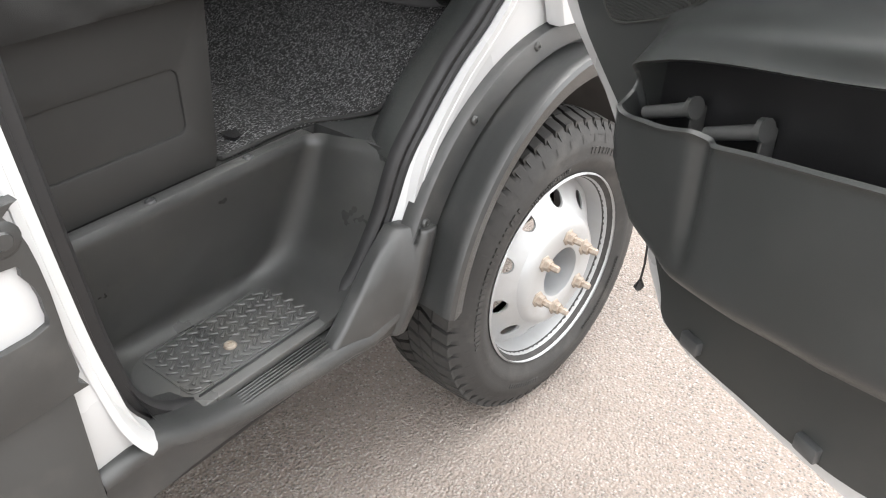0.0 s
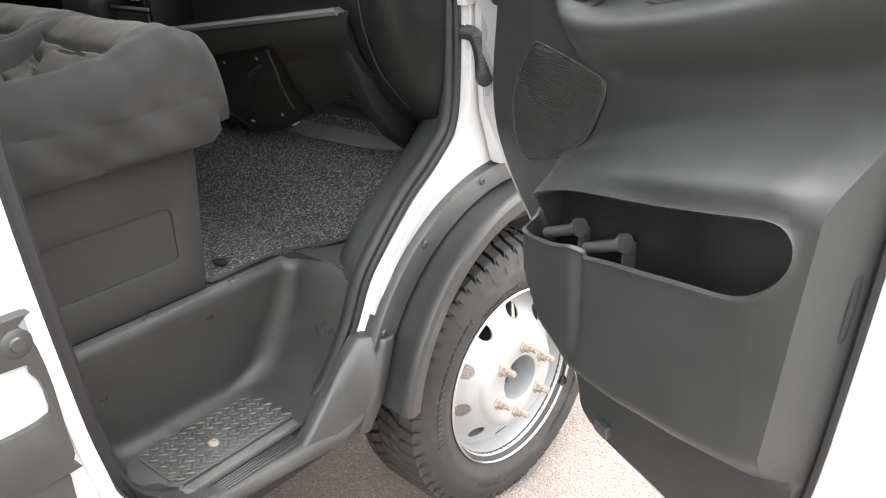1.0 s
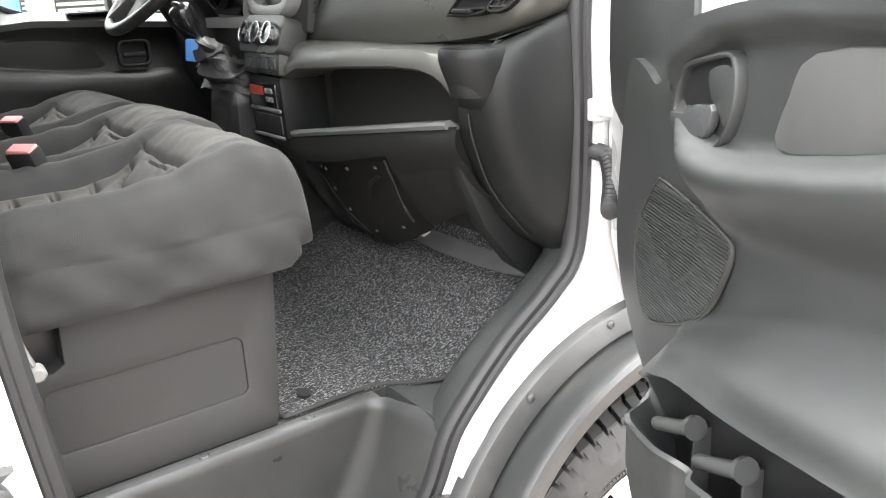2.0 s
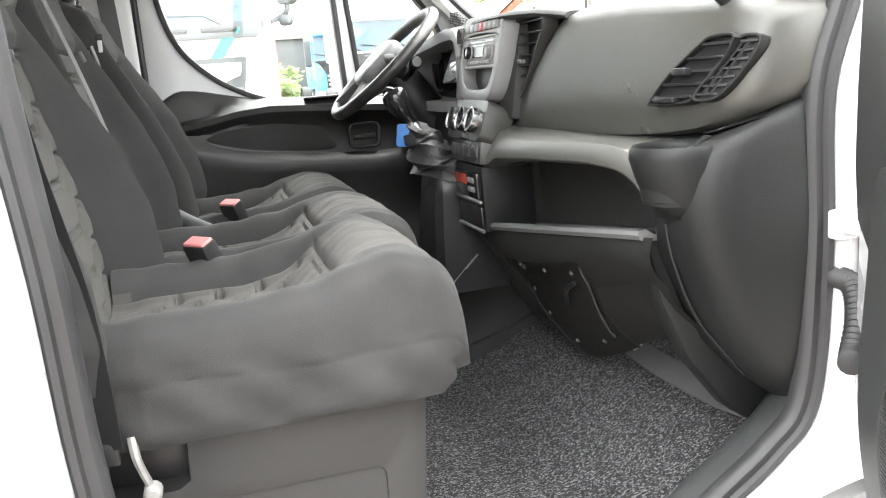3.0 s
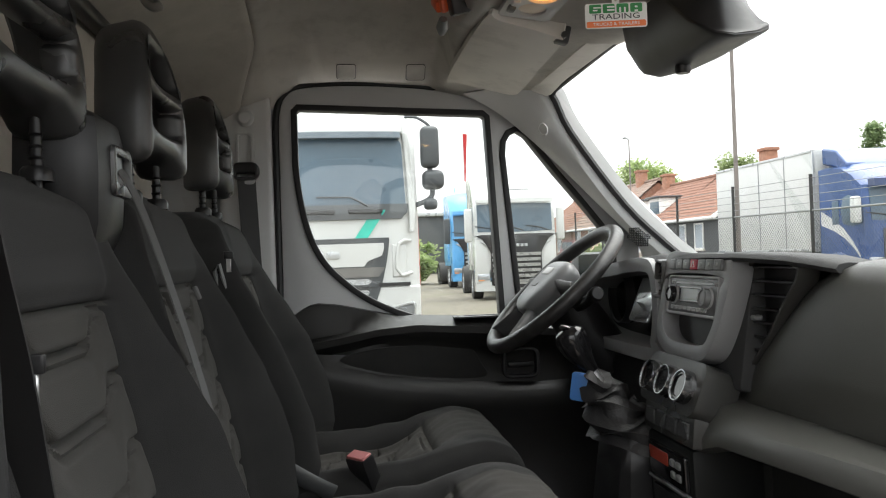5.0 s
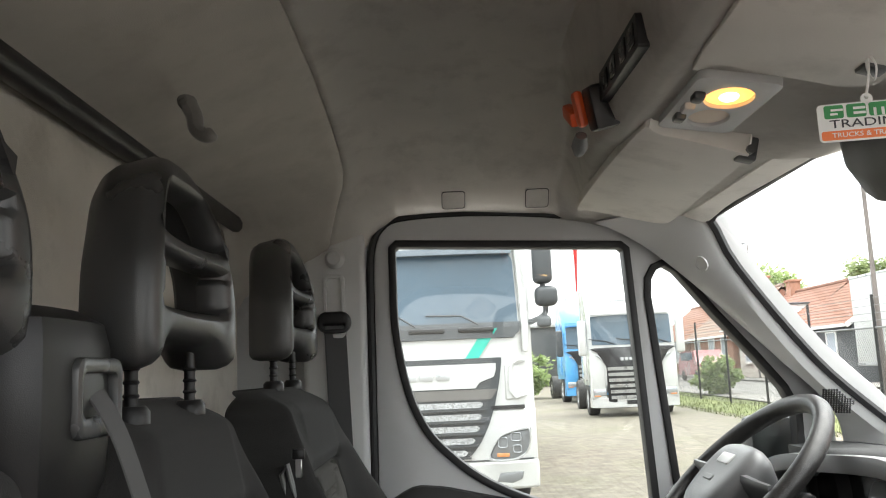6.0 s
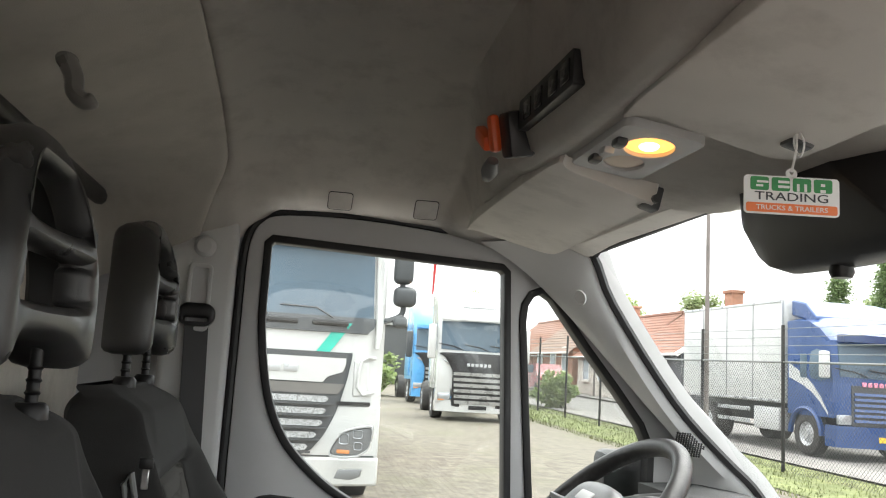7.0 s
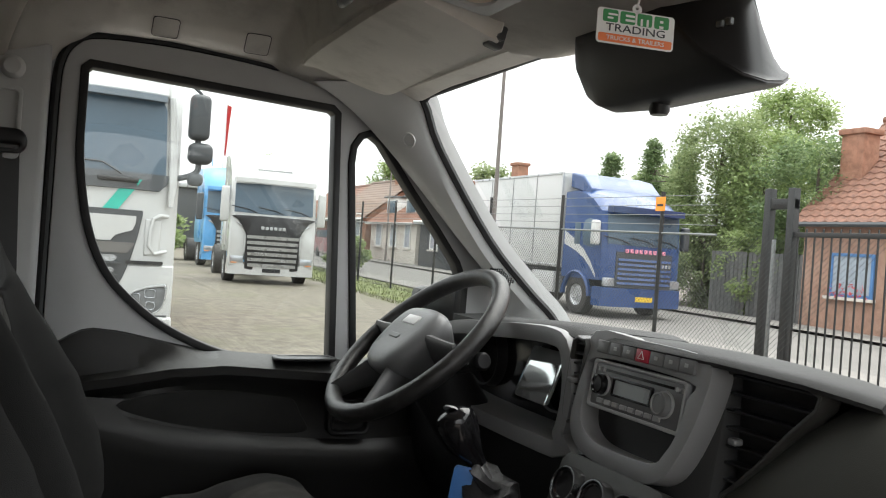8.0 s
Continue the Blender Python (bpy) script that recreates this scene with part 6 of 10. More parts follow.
for k in range(15):
    t = k / 14
    c = Vector((-0.282, -0.318, 1.345)).lerp(Vector((-0.245, -0.25, 1.225)), t)
    R = 0.015 + 0.064 * t ** 0.7 + 0.008 * math.sin(k * 2.3)
    rings.append([c + Vector((math.cos(a) * R * (1 + 0.14 * math.sin(3 * a + k)), math.sin(a) * R * (1 + 0.14 * math.sin(4 * a - k * 1.3)), -0.012 * math.sin(2 * a + k))) for a in (2 * math.pi * i / 24 for i in range(24))])
loft(bm, rings)
part("gaiter", bm, mat("soft_black_leather", (0.02, 0.02, 0.021), 0.5, 0, 0.3, 25, 0.6, 160), gear)
bm = B()
rings = []
for z, w in ((1.245, 0.06), (1.22, 0.075), (1.18, 0.08), (1.1, 0.09), (0.95, 0.1)):
    rings.append([(-0.25 + w * a, -0.235 + w * 0.9 * b, z) for a, b in ((1, 1), (1, -0.8), (0.8, -1), (-0.8, -1), (-1, -0.8), (-1, 1))])
loft(bm, rings)
part("gear_box", bm, BLACK, gear)
tag = thing("key_tag", "blue plastic key tag on a wire", "key tag", (-0.29, -0.33, 1.28))
bm = B()
plate(bm, rrect(-0.015, 0.015, -0.028, 0.026, 0.006), [], "y", -0.004, 0.004, 0.002, Matrix.Translation((-0.282, -0.348, 1.326)) @ Matrix.Rotation(radians(60), 4, "Z") @ Matrix.Rotation(radians(8), 4, "Y"))
part("tag", bm, mat("blue_plastic", (0.07, 0.2, 0.5), 0.3), tag)
bm = B()
tube(bm, curve([(-0.285, -0.33, 1.345), (-0.282, -0.322, 1.358), (-0.278, -0.318, 1.35), (-0.276, -0.325, 1.30), (-0.274, -0.325, 1.275)], 4), 0.0022, 5)
part("wire", bm, STEEL, tag)


# ---- seats ----
def chevron(u, v, k0, dv, n, depth=0.011, half=0.5, bow=0.4, puff=0.003):
    """Stitched cross grooves, flat in the middle and turned up to both seams, with the cloth puffed between them."""
    a = abs(u) / half
    if a > 1:
        return 0.0
    lift = bow * dv * ramp(0.42, 0.8, a)
    q = (v - lift - k0) / dv
    k = min(n - 1, max(0, round(q)))
    d = (q - k) / 0.05
    soft = 1 - ramp(0.9, 1.0, a)
    g = -depth * math.exp(-d * d) - 0.4 * depth * math.exp(-((q - k + 0.16) / 0.04) ** 2)
    if -1 < q < n:
        g += puff * (1 - abs(2 * (q - math.floor(q)) - 1) ** 3)
    return g * soft


def shield(u, v, grooves, half, lift=0.06, depth=0.014):
    """Quilted back: each seam runs flat across the middle and turns up steeply to both sides, with a cord below it."""
    a = abs(u) / half
    if a > 1:
        return 0.0
    up = lift * ramp(0.4, 0.72, a)
    g = 0.0
    for k, q in enumerate(grooves):
        d = v - up - q
        g -= depth * math.exp(-(d / 0.0065) ** 2) + 0.5 * depth * math.exp(-((d + 0.022) / 0.006) ** 2) * (1 - ramp(0.7, 0.95, a))
        g += 0.003 * math.exp(-((d - 0.05) / 0.035) ** 2)
    return g * (1 - ramp(0.93, 1.0, a))


GROOVES = (0.08, 0.185, 0.3, 0.425, 0.56, 0.69)


def backrest(bm, cx, w, z0, z1, y0, y1, depth=0.13, proud=0.1, hs=0.74, outer=0.38):
    """A padded back: tall smooth side bolsters, a quilted middle, a plain block across the shoulders."""
    rings = []
    nv, nu = 190, 88
    vs = 0.762
    for j in range(nv + 1):
        v = j / nv
        zz = z0 + (z1 - z0) * v
        yc = y0 + (y1 - y0) * v
        hw = w / 2 * lerp([(0, 0.95), (0.1, 1.0), (0.62, 1.0), (0.76, 0.97), (0.86, 0.915), (0.93, 0.86), (0.975, 0.78), (0.993, 0.71), (1, 0.62)], v)
        d = depth * lerp([(0, 0.8), (0.1, 1), (0.8, 0.9), (0.93, 0.85), (0.985, 0.8), (1, 0.75)], v)
        cap = 0.04 * ramp(0.92, 1.0, v) ** 2
        below = 1 - ramp(vs - 0.01, vs, v)
        tall = lerp([(0, 0.6), (0.12, 0.95), (0.3, 1.0), (0.5, 0.88), (0.65, 0.6), (0.76, 0.36), (0.86, 0.16), (0.95, 0.04), (1, 0)], v)
        ring = []
        for i in range(nu + 1):
            u = -1 + 2 * i / nu
            a = abs(u)
            edge = max(0, (a - 0.92) / 0.08)
            bol = proud * tall * ramp(hs, 0.97, a) * (1 if u < 0 else outer)
            seam = -0.016 * math.exp(-((a - hs) / 0.014) ** 2) * below
            gr = shield(u, v, GROOVES, hs - 0.01) * below
            top = -0.012 * math.exp(-((v - vs) / 0.005) ** 2) * (1 - ramp(hs, hs + 0.08, a)) + 0.012 * ramp(vs, vs + 0.05, v) * (1 - ramp(0.65, 0.95, a))
            lum = 0.012 * math.exp(-((v - 0.3) / 0.22) ** 2)
            crease = 0.0016 * math.sin(v * 31 + u * 4 + cx * 7) * math.sin(v * 13 - u * 9) * ramp(hs, hs + 0.1, a)
            ring.append((cx + hw * u, yc + bol + seam + gr + top + lum + crease - 0.045 * edge ** 2.2 - cap, zz))
        m = 7
        for i in range(m + 1):
            t = i / m
            ring.append((cx + hw * (1 - 2 * t) * (0.93 if 0 < i < m else 1), yc - d + cap * 0.5 + (0.02 if i in (0, m) else 0), zz))
        rings.append(ring)
    loft(bm, rings)
    for f in bm.faces:
        c = f.calc_center_median()
        v = (c.z - z0) / (z1 - z0)
        if abs(c.x - cx) < w / 2 * hs and v < vs and c.y > y0 + (y1 - y0) * v - 0.05:
            f.material_index = 1
    return bm


def padded(bm, parent, label="", name="backrest"):
    ob = part(name, bm, SEAT, parent, label, angle=60)
    ob.data.materials.append(SEATMID)
    return ob


def cushion(bm, cx, w, y0, y1, zb, zt, crest=0.035, flat=1.0):
    """A padded seat from the back y0 to its nose y1: hollow in the middle, rolled edges, grooves pressed in."""
    rings = []
    nv, nu = 130, 60
    for j in range(nv + 1):
        v = j / nv
        # nose: the last rings turn down round the front edge
        if v < 0.86:
            y, drop = y0 + (y1 - 0.045 - y0) * v / 0.86, 0.0
        else:
            a = (v - 0.86) / 0.14 * math.pi * 0.5
            y, drop = y1 - 0.045 + 0.045 * math.sin(a), 0.075 * (1 - math.cos(a))
        hw = w / 2 * lerp([(0, 0.94), (0.1, 1.0), (0.8, 1.0), (0.93, 0.965), (1.0, 0.90)], v)
        ring = []
        for i in range(nu + 1):
            u = -1 + 2 * i / nu
            e = max(0, (abs(u) - 0.80) / 0.20)
            hollow = -0.052 * (1 - ramp(0.45, 0.82, abs(u))) * (1 - ramp(0.42, 0.74, v)) * flat
            c = crest * 1.35 * math.exp(-((v - 0.76) / 0.17) ** 2) + 0.006 * ramp(0.5, 0.75, abs(u)) * ramp(0.3, 0.5, v) * (1 - ramp(0.5, 0.8, v))
            g = chevron(u, v, 0.12, 0.125, 5, 0.014, 0.57, 0.6, 0.004) * (1 - ramp(0.6, 0.63, v))
            seam = -0.013 * math.exp(-((abs(u) - 0.6) / 0.028) ** 2) * (1 - ramp(0.6, 0.63, v))
            front = -0.013 * math.exp(-((v - 0.63) / 0.007) ** 2) * (1 - ramp(0.58, 0.66, abs(u)))
            wr = 0.0024 * math.sin(u * 9 + v * 23) * math.sin(v * 17 - u * 5) + 0.0014 * math.sin(u * 21 - v * 13 + cx * 9) * math.sin(v * 37 + u * 11)
            pip = -0.006 * math.exp(-((abs(u) - 0.9) / 0.02) ** 2)
            ring.append((cx + hw * u * (1 + 0.012 * math.sin(e * 3.14)), y, zt + hollow + c + g + seam + front + wr + pip - drop - 0.05 * e ** 2.5))
        zs = zt - 0.05 - drop
        # sides down to a tucked hem, and the underside
        low = zb + 0.0 if v < 0.9 else zb + 0.02 * (v - 0.9) / 0.1
        yb = y if v < 0.86 else y1 - 0.045 + (y - y1 + 0.045) * 0.55
        for t in (0.12, 0.2, 0.27, 0.3, 0.33, 0.45, 0.57, 0.7, 0.8, 0.9):
            z = zs + (low - zs) * t + 0.003 * math.sin(v * 9)
            fold = -0.0012 if t == 0.3 else 0.0012 * math.sin(v * 43 + t * 15) * math.sin(v * 19 - t * 8)
            ring.append((cx + fold + hw * (1.0 + 0.012 * math.sin(t * 3.1) - 0.03 * max(0, t - 0.5)) + 0.002 * math.sin(v * 14 + t * 6) + 0.002 * math.sin(v * 31 - t * 9), y if t < 0.5 else yb, z))
        ring.append((cx + hw * 0.96, yb - 0.01 * v, low))
        ring.append((cx - hw * 0.96, yb - 0.01 * v, low))
        for t in (0.9, 0.7, 0.45, 0.2):
            z = zs + (low - zs) * t
            ring.append((cx - hw * (1.0 + 0.012 * math.sin(t * 3.1) - 0.03 * max(0, t - 0.7)), y if t < 0.5 else yb, z))
        rings.append(ring)
    loft(bm, rings)
    for f in bm.faces:
        c = f.calc_center_median()
        if abs(c.x - cx) < w / 2 * 0.6 and y0 < c.y < y0 + (y1 - y0) * 0.96 and c.z > zt - 0.06:
            f.material_index = 1
    return bm


REST = mat("black_restraint_plastic", (0.042, 0.0425, 0.0425), 0.33, 0, 0.1, 8, 0.15, 1300, 0.8)


def headrest(parent, cx, y, z0, w=0.262, h=0.205):
    """An open head restraint: thick rounded arch with a cross bar, bowed back, on two notched posts."""
    M = Matrix.Translation((cx, y, z0))
    b = B()
    o = smooth2([(-w / 2 + 0.006, -0.004), (-w / 2, 0.03), (-w / 2 + 0.003, 0.08), (-w / 2 + 0.018, 0.12), (-w / 2 + 0.04, h - 0.045), (-w / 2 + 0.075, h - 0.014), (-0.022, h), (0.022, h), (w / 2 - 0.075, h - 0.014), (w / 2 - 0.04, h - 0.045), (w / 2 - 0.018, 0.12), (w / 2 - 0.003, 0.08), (w / 2, 0.03), (w / 2 - 0.006, -0.004), (w / 2 - 0.03, -0.009), (w / 2 - 0.05, 0.005), (w / 2 - 0.075, 0.016), (0.0, 0.018), (-w / 2 + 0.075, 0.016), (-w / 2 + 0.05, 0.005), (-w / 2 + 0.03, -0.009)], 4)
    h1 = smooth2([(-0.082, 0.05), (-0.09, 0.058), (-0.088, 0.085), (-0.082, 0.096), (0.082, 0.096), (0.088, 0.085), (0.09, 0.058), (0.082, 0.05)], 4)
    h2 = smooth2([(-0.08, 0.12), (-0.084, 0.13), (-0.07, 0.152), (-0.05, 0.168), (-0.02, 0.172), (0.02, 0.172), (0.05, 0.168), (0.07, 0.152), (0.084, 0.13), (0.08, 0.12)], 4)
    front = [(0.0, 0.017), (-0.003, 0.0095), (-0.009, 0.0035), (-0.018, 0.0), (-0.048, 0.0), (-0.058, 0.003), (-0.062, 0.008), (-0.058, 0.013), (-0.03, 0.016)]
    loft(b, [[(x, yy, z) for x, z in grow(o, -d)] for yy, d in front], True, False)
    well = [(0.0, 0.008), (-0.003, 0.0035), (-0.009, 0.0), (-0.027, 0.0), (-0.03, 0.002)]
    for hl in (h1, h2):
        loft(b, [[(x, yy, z) for x, z in grow(hl, d)] for yy, d in well], True, False)
    for yy, d, e in ((0.0, 0.017, 0.008), (-0.03, 0.016, 0.002)):
        tmp = B()
        edges = []
        for ring in (grow(o, -d), grow(h1, e), grow(h2, e)):
            vs = [tmp.verts.new((x, yy, z)) for x, z in ring]
            edges += [tmp.edges.new((vs[i], vs[(i + 1) % len(vs)])) for i in range(len(vs))]
        bmesh.ops.triangle_fill(tmp, use_beauty=True, edges=edges)
        merge(b, tmp)
    bmesh.ops.remove_doubles(b, verts=b.verts, dist=1e-5)
    for v in b.verts:
        k = -v.co.y / 0.077
        a = min(1.0, abs(v.co.x) / (w / 2))
        v.co.x *= 1.1 * (1 - 0.1 * k * k)
        v.co.z -= 0.022 * k * k * ramp(0.09, h, v.co.z)
        v.co.y += 0.014 * a * a * (1 - k) - 0.2 * max(0, v.co.z - 0.1) ** 1.3 - 0.014 * k * (1 - a)
    bmesh.ops.transform(b, matrix=M, verts=b.verts)
    r = part("headrest", b, REST, parent, "dark grey plastic head restraint with two slots", angle=38)
    for s in (-0.085, 0.085):
        b = B()
        q = y - 0.03
        tube(b, [Vector((cx + s, q, z0 + 0.03)), Vector((cx + s, q, z0 - 0.03)), Vector((cx + s, q, z0 - 0.08))], 0.0062, 10)
        for k in range(4):
            lathe(b, [(0.0066, -0.002), (0.0078, 0), (0.0066, 0.002)], 10, Matrix.Translation((cx + s, q, z0 - 0.045 + k * 0.012)) @ Matrix.Rotation(radians(90), 4, "Y"))
        post = part("post", b, BLACK, r)
        b = B()
        lathe(b, [(0.0, 0.008), (0.013, 0.008), (0.017, 0.003), (0.017, -0.008)], 14, Matrix.Translation((cx + s, q, z0 - 0.05)) @ Matrix.Rotation(radians(-90), 4, "Y"))
        part("post_sleeve", b, BLACK, r)
    return r


def seatbelt_buckle(name, p, rx, rz, label):
    ob = thing(name, label, "seat belt buckle", p)
    M = Matrix.Translation(p) @ Matrix.Rotation(radians(rz), 4, "Z") @ Matrix.Rotation(radians(rx), 4, "X")
    b = B()
    box(b, -0.027, 0.027, -0.016, 0.016, -0.08, 0.0, 0.005, 2, M)
    part("housing", b, BLACK, ob)
    b = B()
    box(b, -0.024, 0.024, -0.013, 0.013, -0.004, 0.004, 0.002, 1, M)
    part("release_button", b, RED, ob, "faded red release button")
    b = B()
    box(b, -0.012, 0.012, -0.003, 0.003, -0.13, -0.065, 0.002, 1, M)
    part("strap", b, BLACK, ob)
    return ob


# passengers' bench
bench = thing("bench_seat", "charcoal cloth double passenger seat with a grey storage base", "seat", (0.22, -0.78, FLOOR))
bm = B()
cushion(bm, 0.425, 0.40, -0.985, -0.497, 1.028, 1.195, 0.03)
padded(bm, bench, "rumpled charcoal cloth seat cushion", "seat_cushion")
bm = B()
cushion(bm, 0.02, 0.385, -0.985, -0.447, 1.03, 1.19, 0.028)
padded(bm, bench, "", "seat_cushion")
bm = B()
backrest(bm, 0.437, 0.455, 1.12, 1.68, -0.985, -1.088)
padded(bm, bench)
bm = B()
backrest(bm, 0.0, 0.40, 1.12, 1.69, -0.95, -1.06, 0.13, 0.09, 0.72)
padded(bm, bench)
headrest(bench, 0.42, -1.08, 1.735)
headrest(bench, 0.018, -1.042, 1.729)
# base box with a pressed panel and cut-away rear corner
bm = B()
rings = []
prof = [(-1.0, 0.735), (-0.582, 0.735), (-0.575, 0.76), (-0.556, 1.012), (-0.56, 1.02), (-0.892, 1.03), (-0.895, 0.955), (-0.91, 0.945), (-1.0, 0.945)]
plate(bm, prof, [rrect(-0.93, -0.626, 0.812, 0.916, 0.015)], "x", -0.14, 0.572, 0.005)
plate(bm, grow(rrect(-0.93, -0.626, 0.812, 0.916, 0.015), 0.002), [], "x", 0.40, 0.567)
sbox = part("seat_base", bm, BOXP, bench, "dark grey plastic seat base")
bm = B()
box(bm, -0.14, 0.53, -1.0, -0.89, 0.93, 1.03, 0.004)
part("base_recess", bm, BLACK, sbox)
bm = B()
tube(bm, [(0.575, -0.953, 1.05), (0.60, -0.95, 1.047), (0.62, -0.945, 1.045)], 0.007, 8)
tube(bm, curve([(0.615, -0.953, 1.05), (0.622, -0.95, 1.02), (0.622, -0.94, 0.985), (0.622, -0.937, 0.975)], 4), [0.011, 0.011, 0.0105, 0.01, 0.0095, 0.009, 0.009, 0.009, 0.009, 0.009, 0.0095, 0.011, 0.012], 8, 0.6)
lathe(bm, [(0, 0.016), (0.008, 0.016), (0.012, 0.01), (0.012, -0.008), (0, -0.008)], 12, Matrix.Translation((0.625, -0.937, 0.975)))
part("recline_lever", bm, mat("worn_grey_lever", (0.24, 0.235, 0.225), 0.5, 0, 0.2, 40), sbox, "worn pale grey lever")
# belt outlet on the middle seat's shoulder and its belt
bm = B()
rings = []
for z, w, d in ((1.60, 0.04, 0.03), (1.635, 0.052, 0.042), (1.69, 0.055, 0.045), (1.735, 0.054, 0.044), (1.755, 0.05, 0.04), (1.765, 0.035, 0.025)):
    rings.append([(0.235 + 1.3 * w * a, -1.1 + d * b, z) for a, b in ((1, 0.4), (0.8, 0.9), (0.4, 1), (-0.4, 1), (-0.8, 0.9), (-1, 0.4), (-1, -1), (1, -1))])
loft(bm, rings)
out = part("belt_outlet", bm, BLACK, bench, "black plastic belt outlet on the seat shoulder")
bm = B()
plate(bm, rrect(0.175, 0.258, 1.668, 1.728, 0.012), [rrect(0.186, 0.247, 1.684, 1.716, 0.006)], "y", -1.066, -1.05, 0.004)
part("outlet_frame", bm, PADGREY, out)


def webbing(name, pts, wid, label, material=None, nor=(1, 0, 0)):
    """A flat strap that follows pts; its breadth lies square to both the way and nor."""
    b = B()
    P = curve(pts, 6)
    rows = []
    for i, p in enumerate(P):
        t = (P[min(i + 1, len(P) - 1)] - P[max(i - 1, 0)]).normalized()
        n = Vector(nor)
        s = t.cross(n).normalized()
        n2 = s.cross(t).normalized()
        rows.append([p + s * wid / 2 + n2 * 0.0008, p - s * wid / 2 + n2 * 0.0008, p - s * wid / 2 - n2 * 0.0008, p + s * wid / 2 - n2 * 0.0008])
    loft(b, rows)
    o = thing(name, label, "seat belt", tuple(P[-1]))
    part("webbing", b, material or BELT, o)
    b = B()
    box(b, -0.004, 0.004, -0.014, 0.014, -0.022, 0.008, 0.003, 2, Matrix.Translation(P[-1]))
    part("anchor_plate", b, BLACK, o)
    return o


webbing("seat_belt", [(0.216, -1.056, 1.702), (0.212, -1.035, 1.66), (0.208, -1.0, 1.55), (0.205, -0.965, 1.42), (0.203, -0.935, 1.28), (0.20, -0.925, 1.2)], 0.024, "grey seat belt between the two passenger seats", nor=(0.12, 1, 0.2))
webbing("seat_belt", [(0.70, -1.06, 1.9), (0.68, -1.04, 1.65), (0.66, -1.025, 1.52), (0.655, -1.01, 1.4), (0.65, -0.985, 1.23), (0.645, -0.98, 1.05)], 0.044, "black seat belt hanging beside the outer seat", BLACK, nor=(0.93, -0.36, 0))
webbing("seat_belt", [(-0.90, -1.02, 1.80), (-0.895, -1.01, 1.55), (-0.885, -1.0, 1.3), (-0.87, -1.0, 1.0)], 0.046, "black seat belt on the driver's pillar", BLACK, nor=(1, 0.2, 0))
bm = B()
box(bm, -0.008, 0.008, -0.002, 0.004, -0.02, 0.0, 0.002, 2, Matrix.Translation((0.03, -1.005, 1.553)) @ Matrix.Rotation(radians(20), 4, "X"))
part("fabric_tab", bm, BELT, bench, "small grey cloth tab")
seatbelt_buckle("belt_buckle", (0.25, -0.846, 1.222), 22, 40, "black belt buckle with faded red button between the seats")
seatbelt_buckle("belt_buckle", (-0.37, -0.77, 1.2), 22, 40, "black belt buckle with faded red button beside the driver's seat")
bm = B()
tube(bm, curve([(-0.30, -0.97, 1.26), (-0.30, -0.93, 1.22), (-0.31, -0.86, 1.17), (-0.32, -0.82, 1.145)], 4), [0.016] * 13, 8, 0.35)
solo("belt_stalk", bm, PADGREY, "grey plastic belt stalk beside the driver's seat", "belt stalk")
# driver's seat
ds = thing("driver_seat", "charcoal cloth driver's seat", "seat", (-0.58, -0.75, FLOOR))
bm = B()
cushion(bm, -0.585, 0.46, -0.985, -0.425, 1.035, 1.17, 0.03)
padded(bm, ds, "", "seat_cushion")
bm = B()
backrest(bm, -0.585, 0.47, 1.12, 1.69, -0.895, -1.035, 0.13, 0.1, 0.66, 0.7)
padded(bm, ds)
headrest(ds, -0.59, -1.04, 1.744)
bm = B()
box(bm, -0.80, -0.38, -0.97, -0.50, FLOOR, 1.04, 0.02)
part("seat_base", bm, BLACK, ds)
bm = B()
tube(bm, [(-0.36, -1.022, 1.584), (-0.36, -1.03, 1.57), (-0.36, -1.006, 1.46), (-0.36, -0.992, 1.462)], 0.004, 8, 1.0, True)
part("armrest_pin", bm, SILVER, ds)
# pillar belt anchor
anchor = thing("belt_anchor", "black belt guide on the pillar trim", "belt anchor", (-0.9, -1.02, 1.82))
bm = B()
plate(bm, rrect(-1.055, -0.985, 1.795, 1.84, 0.02, 6), [rrect(-1.042, -0.998, 1.803, 1.811, 0.003, 3)], "x", -0.905, -0.872, 0.01, None, 3)
part("guide", bm, BLACK, anchor)
# buckle tongues
for p, lab in (((0.658, -1.008, 1.521), "silver belt tongue on the hanging belt"), ((-0.33, -1.0, 1.6), "silver belt tongue hooked on the driver's seat")):
    ob = thing("belt_tongue", lab, "belt tongue", p)
    bm = B()
    box(bm, -0.003, 0.003, -0.009, 0.009, -0.007, 0.007, 0.002, 2, Matrix.Translation(p))
    part("grip", bm, BLACK, ob)
    bm = B()
    box(bm, -0.002, 0.002, -0.0045, 0.0045, -0.032, -0.006, 0.0012, 1, Matrix.Translation(p))
    part("blade", bm, STEEL, ob)

# ---- carpet ----
CARP = speckle("salt_and_pepper_carpet", [(0.014, 0.014, 0.0145), (0.04, 0.04, 0.041), (0.02, 0.02, 0.021), (0.15, 0.15, 0.153), (0.027, 0.027, 0.028), (0.08, 0.08, 0.082), (0.016, 0.016, 0.0165), (0.25, 0.25, 0.253), (0.034, 0.034, 0.035)], 380, 0.95, 1.0, 0.004, stretch=(1.5, 0.8, 1.0))


def carpet_z(y):
    return lerp([(-1.2, FLOOR + 0.003), (-0.34, FLOOR + 0.003), (-0.28, FLOOR + 0.012), (0.0, 0.862), (0.12, 1.008)], y)


mat_ob = thing("floor_mat", "dark grey flecked carpet floor mat", "floor mat", (0.1, -0.3, FLOOR))
bm = B()
tmp = B()
